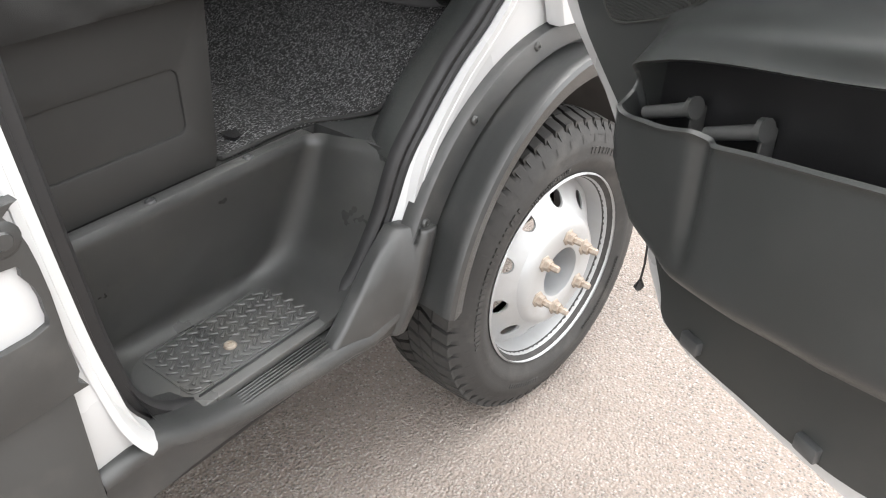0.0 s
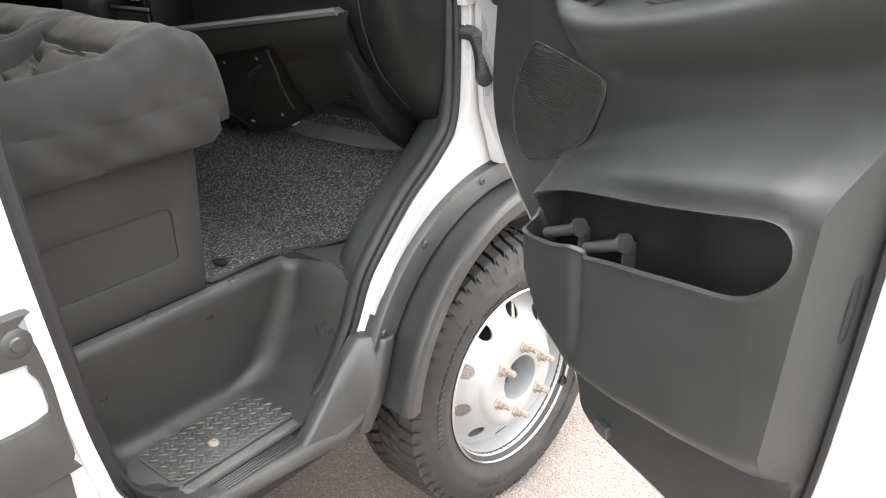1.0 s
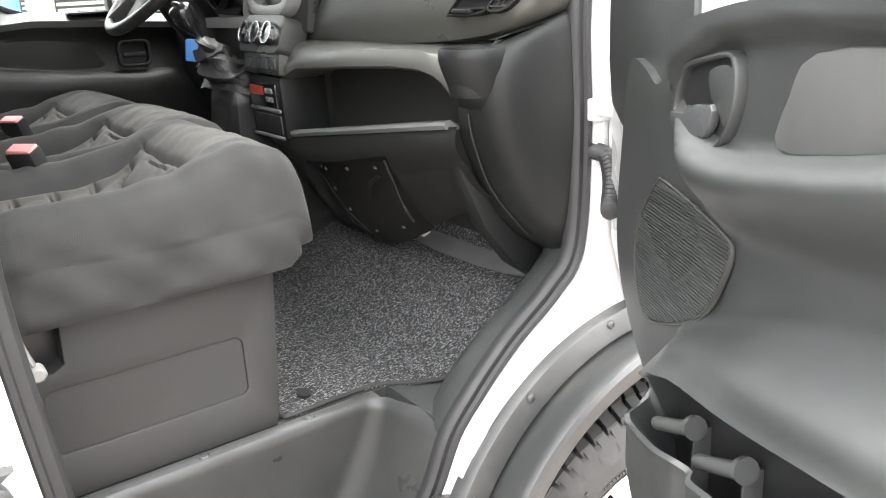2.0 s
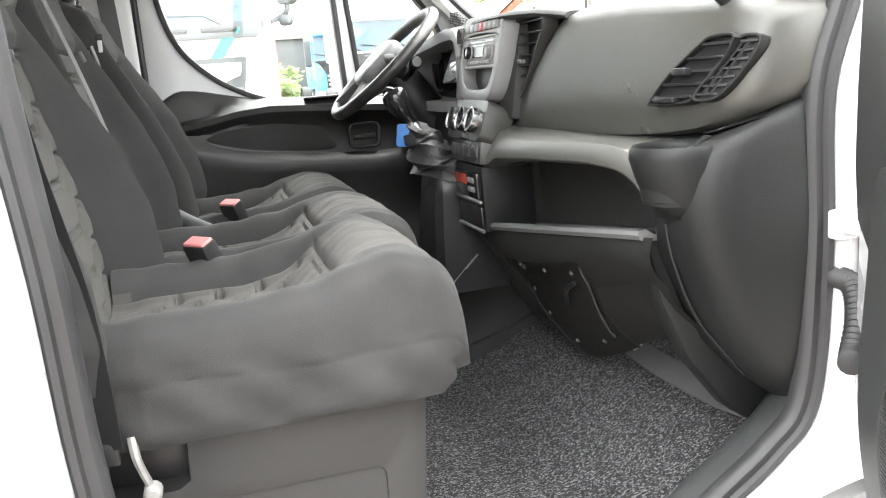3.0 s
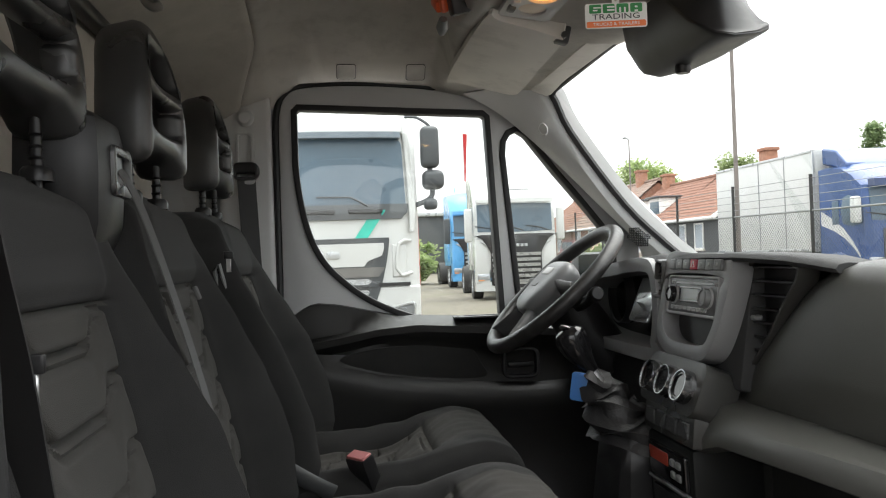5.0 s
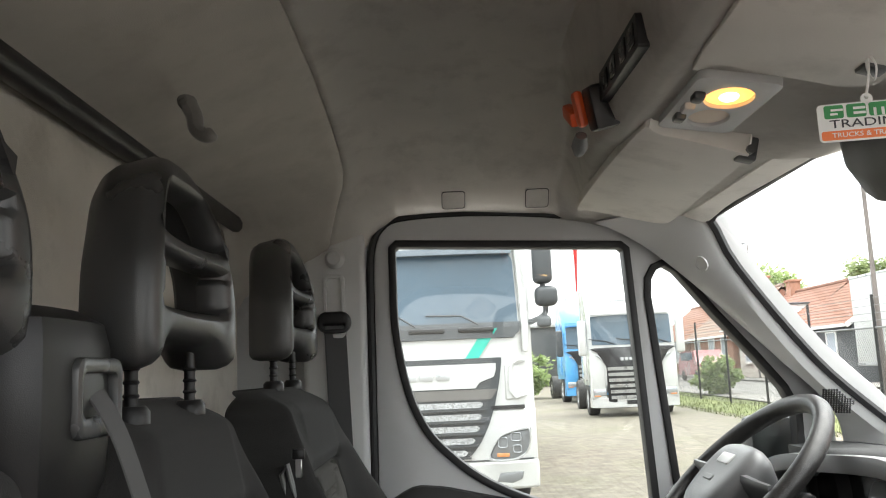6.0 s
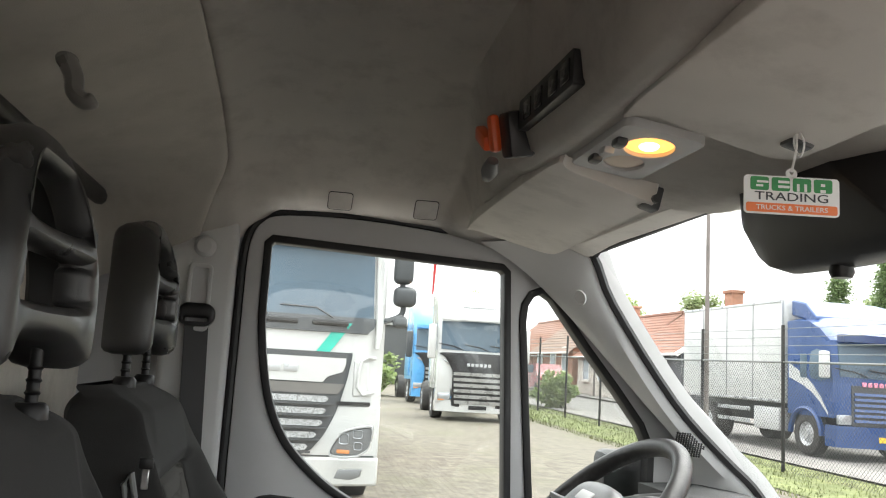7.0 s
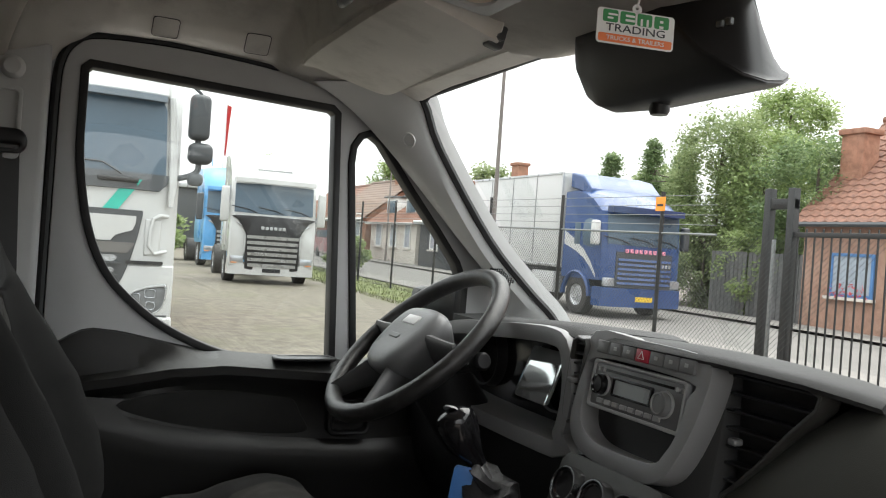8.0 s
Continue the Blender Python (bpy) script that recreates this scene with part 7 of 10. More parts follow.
co = [(0.555, -0.565), (0.565, -0.55), (0.562, -0.42), (0.575, -0.36), (0.625, -0.305), (0.655, -0.25), (0.66, -0.1), (0.655, 0.03), (-0.17, 0.03), (-0.17, -0.56), (0.3, -0.567), (0.53, -0.572)]
tmp.faces.new([tmp.verts.new((x, y, 0)) for x, y in co])
for k in range(1, 40):
    bmesh.ops.bisect_plane(tmp, geom=tmp.verts[:] + tmp.edges[:] + tmp.faces[:], plane_co=(0, -0.58 + 0.0155 * k, 0), plane_no=(0, 1, 0))
for v in tmp.verts:
    v.co.z = carpet_z(v.co.y) + 0.002 * math.sin(v.co.y * 40)
ext = bmesh.ops.extrude_face_region(tmp, geom=tmp.faces[:])
for v in ext["geom"]:
    if isinstance(v, bmesh.types.BMVert):
        v.co.z += 0.007
merge(bm, tmp)
part("carpet", bm, CARP, mat_ob, angle=60)
bm = B()
tube(bm, [(x, y, carpet_z(y) + 0.005) for x, y in [(p.x, p.y) for p in loop([(a, b, 0) for a, b in co], 3)]], 0.0042, 6, 1, True)
part("bound_edge", bm, SEAT, mat_ob)
bm = B()
plate(bm, smooth2([(0.495, -0.508), (0.508, -0.49), (0.53, -0.495), (0.533, -0.51), (0.515, -0.515)], 3), [], "z", FLOOR + 0.012, FLOOR + 0.0158)
part("eyelet_hole", bm, BLACK, mat_ob)
flap = thing("rubber_flap", "grey rubber flap on the toe board", "flap", (0.35, 0.0, 0.87))
bm = B()
plate(bm, smooth2([(0.19, -0.02), (0.25, -0.035), (0.4, -0.035), (0.56, -0.02), (0.62, 0.03), (0.45, 0.08), (0.28, 0.06)], 4), [], "z", 0.0, 0.006, 0.002, Matrix.Translation((0, 0, 0.872)) @ Matrix.Rotation(radians(24), 4, "X"))
part("sheet", bm, mat("grey_rubber_sheet", (0.075, 0.075, 0.078), 0.7, 0, 0.2, 12), flap)
bm = B()
box(bm, 0.185, 0.21, -0.018, 0.004, 0.872, 0.888, 0.002)
solo("foam_scrap", bm, mat("white_foam", (0.75, 0.74, 0.7), 0.8), "scrap of white foam on the toe board", "foam scrap")
for p in ((0.588, -0.722, FLOOR + 0.003), (0.588, -0.53, FLOOR + 0.003)):
    screw(van, p, 0.01, "z", PADGREY)


# ---- overhead: visors, lamp, radio panel, mirror housing, tags ----
def visor(x0, x1, pinx, label):
    ob = thing("sun_visor", label, "sun visor", ((x0 + x1) / 2, -0.42, 2.0))
    M = Matrix.Translation((0, -0.512, 2.044)) @ Matrix.Rotation(radians(-14), 4, "X")
    b = B()
    sgn = 1 if pinx > (x0 + x1) / 2 else -1
    o = [(x0 + 0.02, 0.0), (x1 - 0.02, 0.0), (x1, 0.03), (x1 - 0.008, 0.13), (x1 - 0.03, 0.155), ((x0 + x1) / 2, 0.165), (x0 + 0.06, 0.175), (x0 + 0.01, 0.165), (x0, 0.12), (x0, 0.03)]
    plate(b, smooth2(o, 4), [], "z", -0.034, -0.004, 0.011, M, 3)
    part("visor_board", b, LINER, ob)
    b = B()
    tube(b, [M @ Vector((pinx - 0.03, 0.15, -0.028)), M @ Vector((pinx + 0.03, 0.15, -0.028))], 0.006, 8)
    box(b, pinx - 0.012, pinx + 0.012, 0.14, 0.165, -0.038, -0.004, 0.004, 2, M)
    part("visor_clip", b, PADGREY, ob)
    return ob


visor(-0.725, -0.205, -0.235, "grey felt sun visor folded up above the driver")
visor(0.045, 0.69, 0.10, "grey felt sun visor folded up above the passengers")
lamp = thing("dome_lamp", "grey cab lamp with its bulb glowing warm yellow", "cab lamp", (-0.06, -0.45, 2.0))
LM = Matrix.Translation((-0.098, -0.453, 2.012)) @ Matrix.Rotation(radians(-8), 4, "X")
bm = B()
plate(bm, rrect(-0.092, 0.092, -0.047, 0.047, 0.012), [circle(0.035, 0.004, 0.037, 28, 0.027), circle(-0.04, 0.004, 0.034, 28, 0.024)], "z", -0.008, 0.012, 0.004, LM)
part("lamp_body", bm, PILLAR, lamp)


def lens(cx, cy, rx, ry, deep, dish):
    b = B()
    rings = []
    for k in range(6):
        c, s = math.cos(k / 5 * 1.54), math.sin(k / 5 * 1.54)
        rings.append([LM @ Vector((cx + rx * c * math.cos(t), cy + ry * c * math.sin(t), dish - deep * s)) for t in (2 * math.pi * i / 28 for i in range(28))])
    loft(b, rings)
    return b


part("lit_lens", lens(0.035, 0.004, 0.038, 0.028, 0.004, -0.002), glow("amber_lens", (1.0, 0.36, 0.07), 0.9, (0.85, 0.6, 0.3)), lamp, "glowing amber lens")
part("bulb", lens(0.035, 0.004, 0.016, 0.011, 0.005, -0.005), glow("warm_bulb", (1.0, 0.6, 0.2), 4.0, (0.9, 0.7, 0.4)), lamp, "bright bulb behind the lens")
part("unlit_lens", lens(-0.04, 0.004, 0.035, 0.025, 0.005, -0.002), mat("frosted_lens", (0.62, 0.5, 0.4), 0.25), lamp, "unlit peach-coloured lens")
for x, y in ((0.04, -0.033), (0.0, -0.033), (-0.036, -0.033)):
    bm = B()
    box(bm, x - 0.011, x + 0.011, y - 0.007, y + 0.007, -0.017, -0.006, 0.004, 2, LM)
    part("lamp_switch", bm, PADGREY if x else PILLAR, lamp)
# slim switch panel on the face of the headliner's step, with an emergency hammer beside it
ov = thing("overhead_panel", "black overhead switch panel on the headliner", "switch panel", (-0.06, -0.57, 2.05))
OM = Matrix.Translation((-0.075, -0.5735, 2.057)) @ Matrix.Rotation(radians(2), 4, "Y") @ Matrix.Rotation(radians(1), 4, "X")
bm = B()
plate(bm, rrect(-0.1, 0.105, -0.019, 0.019, 0.004), [], "y", -0.001, 0.012, 0.002, OM)
part("plate", bm, BLACK, ov)
for x in (-0.075, -0.03, 0.025, 0.066):
    bm = B()
    box(bm, x, x + 0.028, -0.003, 0.0, -0.012, 0.012, 0.002, 2, OM)
    sw_ = part("switch", bm, GLOSS, ov)
    bm = B()
    box(bm, x + 0.008, x + 0.02, -0.004, -0.0025, -0.006, 0.004, 0.0005, 1, OM)
    part("switch_mark", bm, PADGREY, sw_)
hm = thing("emergency_hammer", "orange emergency hammer in a black holder", "hammer", (-0.22, -0.58, 2.02))
HM = Matrix.Translation((-0.205, -0.572, 2.045)) @ Matrix.Rotation(radians(12), 4, "X") @ Matrix.Rotation(radians(12), 4, "Y")
bm = B()
box(bm, -0.02, 0.026, -0.014, 0.02, -0.03, 0.03, 0.006, 2, HM)
part("holder", bm, BLACK, hm)
ORG = mat("orange_plastic", (0.75, 0.12, 0.03), 0.4)
bm = B()
box(bm, -0.036, -0.014, -0.026, -0.012, -0.02, 0.03, 0.006, 2, HM)
box(bm, -0.075, -0.03, -0.032, -0.016, -0.034, -0.012, 0.005, 2, HM @ Matrix.Rotation(radians(25), 4, "Y"))
part("handle", bm, ORG, hm, "orange handle")
bm = B()
tube(bm, [HM @ Vector(p) for p in ((-0.02, -0.026, -0.03), (-0.034, -0.028, -0.043), (-0.052, -0.028, -0.052))], [0.008, 0.012, 0.007], 10)
part("head", bm, SILVER, hm)
# mirror and sensor housing at the top of the windscreen
mh = thing("mirror_housing", "black plastic sensor housing at the top of the windscreen", "sensor housing", (-0.05, -0.2, 1.9))
bm = B()
rings = []
for y, z0, z1, xl, xr in ((-0.282, 1.96, 2.005, -0.16, 0.04), (-0.27, 1.918, 2.005, -0.178, 0.085), (-0.25, 1.888, 2.004, -0.185, 0.13), (-0.225, 1.882, 1.996, -0.182, 0.14), (-0.18, 1.89, 1.96, -0.172, 0.12), (-0.15, 1.902, 1.93, -0.16, 0.1)):
    ring = smooth2([(xl + 0.07, z0), (xl + 0.03, z0 + 0.012), (xl + 0.006, z0 + 0.04 * (z1 - z0) / 0.12), (xl, z1 - 0.004), (xl + 0.01, z1), (xr - 0.06, z1), (xr - 0.03, z1 - 0.01), (xr - 0.004, z0 + 0.014), (xr, z0 + 0.006), (xr - 0.01, z0 + 0.001), (xr - 0.1, z0)], 4)
    rings.append([(q[0], y, q[1]) for q in ring])
loft(bm, rings)
part("housing", bm, BLACK, mh, "", angle=75)
bm = B()
lathe(bm, [(0, 0.03), (0.011, 0.03), (0.014, 0.024), (0.012, 0.012), (0.011, 0.0)], 14, Matrix.Translation((-0.038, -0.225, 1.9)) @ Matrix.Rotation(radians(90), 4, "Y"))
part("mirror_stud", bm, BLACK, mh)
bm = B()
for k in range(5):
    box(bm, -0.02 + k * 0.018, -0.008 + k * 0.018, -0.222, -0.21, 1.893, 1.899, 0.001, 1)
part("vent_slots", bm, DASH, mh)


for k in range(5):
    bm = B()
    box(bm, 0.052 + k * 0.014, 0.061 + k * 0.014, -0.262, -0.255, 1.948, 1.957, 0.0015, 1)
    part("plain_mark", bm, PADGREY, mh)


def words(name, body, size, m, material, parent, label="", extrude=0.0004, squeeze=1.0):
    cu = bpy.data.curves.new(name, "FONT")
    cu.body, cu.size, cu.extrude, cu.align_x, cu.align_y = body, size, extrude, "CENTER", "CENTER"
    cu.resolution_u = 3
    tmp = bpy.data.objects.new("tmp_text", cu)
    scene.collection.objects.link(tmp)
    bpy.context.view_layer.update()
    me = bpy.data.meshes.new_from_object(tmp.evaluated_get(bpy.context.evaluated_depsgraph_get()))
    bpy.data.objects.remove(tmp)
    me.transform(m @ Matrix.Diagonal((squeeze, 1, 1, 1)))
    me.materials.clear()
    me.materials.append(material)
    ob = new(name, me)
    ob.parent = parent
    if parent.type == "EMPTY":
        ob.matrix_parent_inverse = parent.matrix_basis.inverted()
    return tagged(ob, label)


# card tag that hangs from the visor's clip: facing the cab's door
hang = thing("hanging_tag", "white card tag with green and orange print hanging on a thread", "tag", (0.127, -0.4, 1.9))
HT = Matrix.Translation((0.127, -0.396, 1.918)) @ Matrix.Rotation(radians(80), 4, "Z") @ Matrix.Rotation(radians(90), 4, "X") @ Matrix.Scale(0.66, 4)
CARD = mat("white_card", (0.8, 0.8, 0.78), 0.5)
GREEN = mat("green_print", (0.05, 0.27, 0.09), 0.5)
DARKP = mat("dark_print", (0.05, 0.05, 0.055), 0.5)
ORP = mat("orange_print", (0.85, 0.22, 0.07), 0.5)
bm = B()
plate(bm, rrect(-0.066, 0.066, -0.03, 0.024, 0.006), [], "z", -0.0008, 0.0008, 0, HT)
plate(bm, circle(0.0, 0.028, 0.008, 16), [circle(0.0, 0.03, 0.003, 10)], "z", -0.0008, 0.0008, 0, HT)
card = part("card", bm, CARD, hang)
bm = B()
for k, cuts in enumerate((((0.35, 1.0, 0.55, 0.72), (0.3, 0.7, 0.25, 0.42)), ((0.35, 1.0, 0.58, 0.78), (0.35, 1.0, 0.22, 0.42)), ((0.22, 0.38, 0.0, 0.6), (0.62, 0.78, 0.0, 0.6)), ((0.35, 0.65, 0.0, 0.25), (0.38, 0.62, 0.48, 0.7)))):
    x0 = -0.057 + k * 0.0292
    w_, h_ = 0.0255, 0.019
    rings_ = [rrect(x0 + a * w_, x0 + b * w_ - (0.0005 if b == 1.0 else 0), 0.003 + c * h_ + (0.0004 if c == 0 else 0), 0.003 + d * h_, 0.0006, 2) for a, b, c, d in cuts]
    plate(bm, rrect(x0, x0 + w_, 0.003, 0.003 + h_, 0.003, 3), rings_, "z", 0.0009, 0.0013, 0, HT)
part("green_mark", bm, GREEN, card, "green printed mark")
words("line_two", "TRADING", 0.0165, HT @ Matrix.Translation((0, -0.0055, 0.0014)), DARKP, card, "dark printed word", squeeze=1.42)
bm = B()
plate(bm, rrect(-0.063, 0.063, -0.0275, -0.0145, 0.003), [], "z", 0.0009, 0.0013, 0, HT)
part("band", bm, ORP, card, "orange printed band")
words("line_three", "TRUCKS & TRAILERS", 0.0095, HT @ Matrix.Translation((0, -0.0212, 0.0018)), CARD, card, squeeze=1.15)
bm = B()
top = Vector((0.118, -0.385, 1.985))
bot = HT @ Vector((0, 0.03, 0))
tube(bm, curve([bot, bot.lerp(top, 0.5) + Vector((0.004, 0, 0)), top + Vector((0, 0, -0.006)), top], 4), 0.0012, 5)
tube(bm, curve([top, top + Vector((0.012, 0.0, -0.018)), top + Vector((0.006, 0.0, -0.03)), top + Vector((-0.004, 0, -0.015)), top], 4), 0.001, 5)
part("thread", bm, CARD, hang)
# grab handle on the passenger's windscreen pillar
gh = thing("grab_handle", "black grab handle on the windscreen pillar", "grab handle", (0.73, -0.15, 1.5))
bm = B()
tube(bm, curve([(0.745, -0.06, 1.56), (0.728, -0.085, 1.535), (0.715, -0.12, 1.527), (0.708, -0.16, 1.555), (0.70, -0.22, 1.62), (0.692, -0.28, 1.69), (0.685, -0.33, 1.745), (0.69, -0.35, 1.79), (0.71, -0.34, 1.82)], 6), 0.0205, 12, 0.75)
part("bar", bm, BLACK, gh)
for p in ((0.74, -0.064, 1.556), (0.706, -0.343, 1.812)):
    bm = B()
    box(bm, -0.02, 0.02, -0.024, 0.024, -0.03, 0.03, 0.012, 3, Matrix.Translation(p) @ Matrix.Rotation(radians(40), 4, "X"))
    part("end_cap", bm, BLACK, gh)
# pillar speaker grille on the driver's side
bm = B()
SPM = Matrix.Translation((-0.812, -0.012, 1.618)) @ Matrix.Rotation(radians(-60), 4, "Z") @ Matrix.Rotation(radians(35), 4, "Y")
for i in range(-6, 7):
    for j in range(-5, 6):
        y, z = i * 0.006 + (j % 2) * 0.003, j * 0.0055
        if abs(y) / 0.036 + abs(z) / 0.05 < 1.05:
            box(bm, 0.003, 0.006, y - 0.0017, y + 0.0017, z - 0.0017, z + 0.0017, 0, 1, SPM)
part("speaker_dots", bm, PADGREY, apil)


# ---- the yard and the street outside ----
def local(bm, m):
    bmesh.ops.transform(bm, matrix=m, verts=bm.verts)
    return bm


YARD = mat("mossy_brick_paving", (0.165, 0.148, 0.124), 0.9, 0, 0.4, 5.0, 0.6, 45, 0.25, (0.145, 0.145, 0.095), 0.55, 0.7)
N_, L_ = YARD.node_tree.nodes, YARD.node_tree.links
bk_ = N_.new("ShaderNodeTexBrick")
bk_.inputs["Scale"].default_value, bk_.inputs["Mortar Size"].default_value, bk_.inputs["Brick Width"].default_value, bk_.inputs["Row Height"].default_value = 1.0, 0.012, 0.21, 0.105
bk_.inputs["Color1"].default_value, bk_.inputs["Color2"].default_value, bk_.inputs["Mortar"].default_value = (1.06, 1.04, 1.0, 1), (0.9, 0.9, 0.9, 1), (0.72, 0.73, 0.62, 1)
tc_ = N_.new("ShaderNodeTexCoord")
L_.new(tc_.outputs["Object"], bk_.inputs["Vector"])
pb_ = N_["Principled BSDF"]
src_ = pb_.inputs["Base Color"].links[0].from_socket
mm_ = N_.new("ShaderNodeMix")
mm_.data_type, mm_.blend_type = "RGBA", "MULTIPLY"
mm_.inputs["Factor"].default_value = 0.55
L_.new(src_, mm_.inputs["A"])
L_.new(bk_.outputs["Color"], mm_.inputs["B"])
L_.new(mm_.outputs["Result"], pb_.inputs["Base Color"])
GRASS = mat("grass_green", (0.15, 0.17, 0.075), 0.9, 0, 0.45, 3, 0.8, 60, 0.2, (0.2, 0.18, 0.09), 1.2, 0.5)
ASPH = mat("street_asphalt", (0.17, 0.163, 0.153), 0.85, 0, 0.2, 0.8, 0.4, 120, 0.3)
PAVE = mat("pavement_slabs", (0.2, 0.19, 0.175), 0.85, 0, 0.2, 2.0, 0.3, 60)


def sheet(name, x0, x1, y0, y1, lift, material, label, kind="structure", category="ground"):
    b = B()
    nx_, ny_ = max(2, int((x1 - x0) / 3)), max(2, int((y1 - y0) / 1.5))
    g_ = [[b.verts.new((x0 + (x1 - x0) * i / nx_, y0 + (y1 - y0) * j / ny_, rise(x0 + (x1 - x0) * i / nx_, y0 + (y1 - y0) * j / ny_) + lift)) for j in range(ny_ + 1)] for i in range(nx_ + 1)]
    for i in range(nx_):
        for j in range(ny_):
            b.faces.new((g_[i][j], g_[i + 1][j], g_[i + 1][j + 1], g_[i][j + 1]))
    return solo(name, b, material, label, category, kind, angle=180)


sheet("yard", -60, -2.2, -40, 6.9, 0.012, YARD, "weathered beige yard paving with moss")
sheet("verge", -90, -9.6, 6.9, 9.2, 0.03, GRASS, "rough grass verge along the fence", category="grass")
sheet("road", -140, 60, 10.4, 15.2, 0.02, ASPH, "grey asphalt street", category="road")
sheet("pavement", -140, 60, 15.2, 16.6, 0.09, PAVE, "grey slab pavement", category="pavement")
sheet("pavement_near", -140, 60, 9.2, 10.4, 0.07, PAVE, "grey slab pavement", category="pavement")
# grass tufts on the verge
bm = B()
rg = random.Random(11)
for k in range(9000):
    x, y = rg.uniform(-34, -9.0), 6.5 + 2.6 * rg.random() ** 1.2
    z = rise(x, y) + 0.02
    a, h, w = rg.uniform(0, 6.28), rg.uniform(0.02, 0.05) + 0.09 * rg.random() ** 3, rg.uniform(0.006, 0.016)
    dx, dy = math.cos(a), math.sin(a)
    q_ = [bm.verts.new(p) for p in ((x - dy * w, y + dx * w, z), (x + dy * w, y - dx * w, z), (x + dx * h * 0.5, y + dy * h * 0.5, z + h))]
    bm.faces.new(q_)
solo("grass_tufts", bm, GRASS, "rough green grass along the fence", "grass", "stuff", angle=180)

# ---- chain-link fence ----
FY = 8.3
POST = mat("dark_fence_steel", (0.014, 0.015, 0.015), 0.5, 0.0, 0.2, 20)
WIRE = mat("galvanised_wire", (0.2, 0.21, 0.21), 0.5, 0.5, 0.2, 20)
fence = thing("chain_link_fence", "dark chain-link fence with barbed wire on top", "fence", (-20, FY, rise(-20, FY)))
fx = [-10.3 - 3.1 * k for k in range(12)]
for x in fx:
    z0 = rise(x, FY)
    bm = B()
    tube(bm, [(x, FY, z0 - 0.1), (x, FY, z0 + 2.1), (x, FY + 0.0, z0 + 2.75)], 0.035, 8)
    part("post", bm, POST, fence)
bm = B()
zr = lambda x: rise(x, FY)
tube(bm, [(x, FY, zr(x) + 2.05) for x in (-9.0, *fx)], 0.022, 6)
part("top_rail", bm, WIRE, fence)
for k in range(4):
    bm = B()
    tube(bm, [(x, FY, zr(x) + 2.2 + 0.16 * k) for x in (-9.0, *fx)], 0.006, 4)
    part("barbed_wire", bm, WIRE, fence)
verts, faces = [], []


def strand(p, q, r=0.0028):
    d = (q - p).normalized()
    u = d.cross(Vector((0, 1, 0))).normalized() * r
    w = Vector((0, r, 0))
    n = len(verts)
    for e in (p, q):
        verts.extend([tuple(e + u), tuple(e - u * 0.5 + w), tuple(e - u * 0.5 - w)])
    for i in range(3):
        faces.append((n + i, n + (i + 1) % 3, n + 3 + (i + 1) % 3, n + 3 + i))


for k in range(int(37 / 0.085)):
    x = -8.0 - k * 0.085
    z0 = rise(x, FY)
    for s in (-1, 1):
        strand(Vector((x, FY, z0 + 0.05)), Vector((x + s * 2.0, FY, rise(x + s * 2.0, FY) + 2.05)))
me = bpy.data.meshes.new("wire_mesh")
me.from_pydata(verts, [], faces)
me.materials.append(POST)
ob = new("wire_mesh", me)
ob.parent = fence
ob.matrix_parent_inverse = fence.matrix_basis.inverted()
tagged(ob, kind="stuff")
sg = thing("fence_sign", "small orange sign wired to a fence post", "sign", (-10.3, FY - 0.05, rise(-10.3, FY) + 2.45))
bm = B()
box(bm, -10.42, -10.18, FY - 0.06, FY - 0.045, rise(-10.3, FY) + 2.42, rise(-10.3, FY) + 2.66, 0.004, 1)
part("board", bm, mat("orange_sign_paint", (0.85, 0.3, 0.03), 0.5), sg)
bm = B()
box(bm, -10.38, -10.22, FY - 0.064, FY - 0.058, rise(-10.3, FY) + 2.5, rise(-10.3, FY) + 2.54, 0.002, 1)
part("plain_bar", bm, POST, sg)
# ---- steel gate with bars ----
GY = 8.5
gate = thing("steel_gate", "black steel sliding gate with upright bars", "gate", (-5, GY, 0.1))
gz = 0.12
for x in (-8.15, -7.72):
    bm = B()
    box(bm, x - 0.06, x + 0.06, GY - 0.06, GY + 0.06, gz, gz + 2.75, 0.008)
    part("gate_post", bm, POST, gate)
bm = B()
box(bm, -8.21, -7.66, GY - 0.05, GY + 0.05, gz + 2.45, gz + 2.6, 0.008)
part("post_head", bm, POST, gate)
bm = B()
box(bm, -7.98, -7.93, GY - 0.1, GY - 0.06, gz + 0.05, gz + 2.0, 0.006)
part("guide_bar", bm, WIRE, gate)
for z in (0.12, 2.05):
    bm = B()
    box(bm, -7.7, -1.5, GY - 0.03, GY + 0.03, gz + z, gz + z + 0.07, 0.006)
    part("gate_rail", bm, POST, gate)
bm = B()
box(bm, -0.011, 0.011, -0.011, 0.011, 0.0, 2.05, 0.003, 1)
barm = mesh_of("bar", bm, POST)
for k in range(44):
    o = new("bar", barm)
    o.parent = gate
    o.matrix_parent_inverse = gate.matrix_basis.inverted()
    o.matrix_basis = Matrix.Translation((-7.6 + k * 0.14, GY, gz + 0.12))
lb = thing("letter_box", "black metal box on the gate", "letter box", (-5.4, GY - 0.1, 0.9))
bm = B()
box(bm, -5.75, -5.2, GY - 0.28, GY - 0.04, gz + 0.35, gz + 0.95, 0.02)
part("box", bm, BLACK, lb)

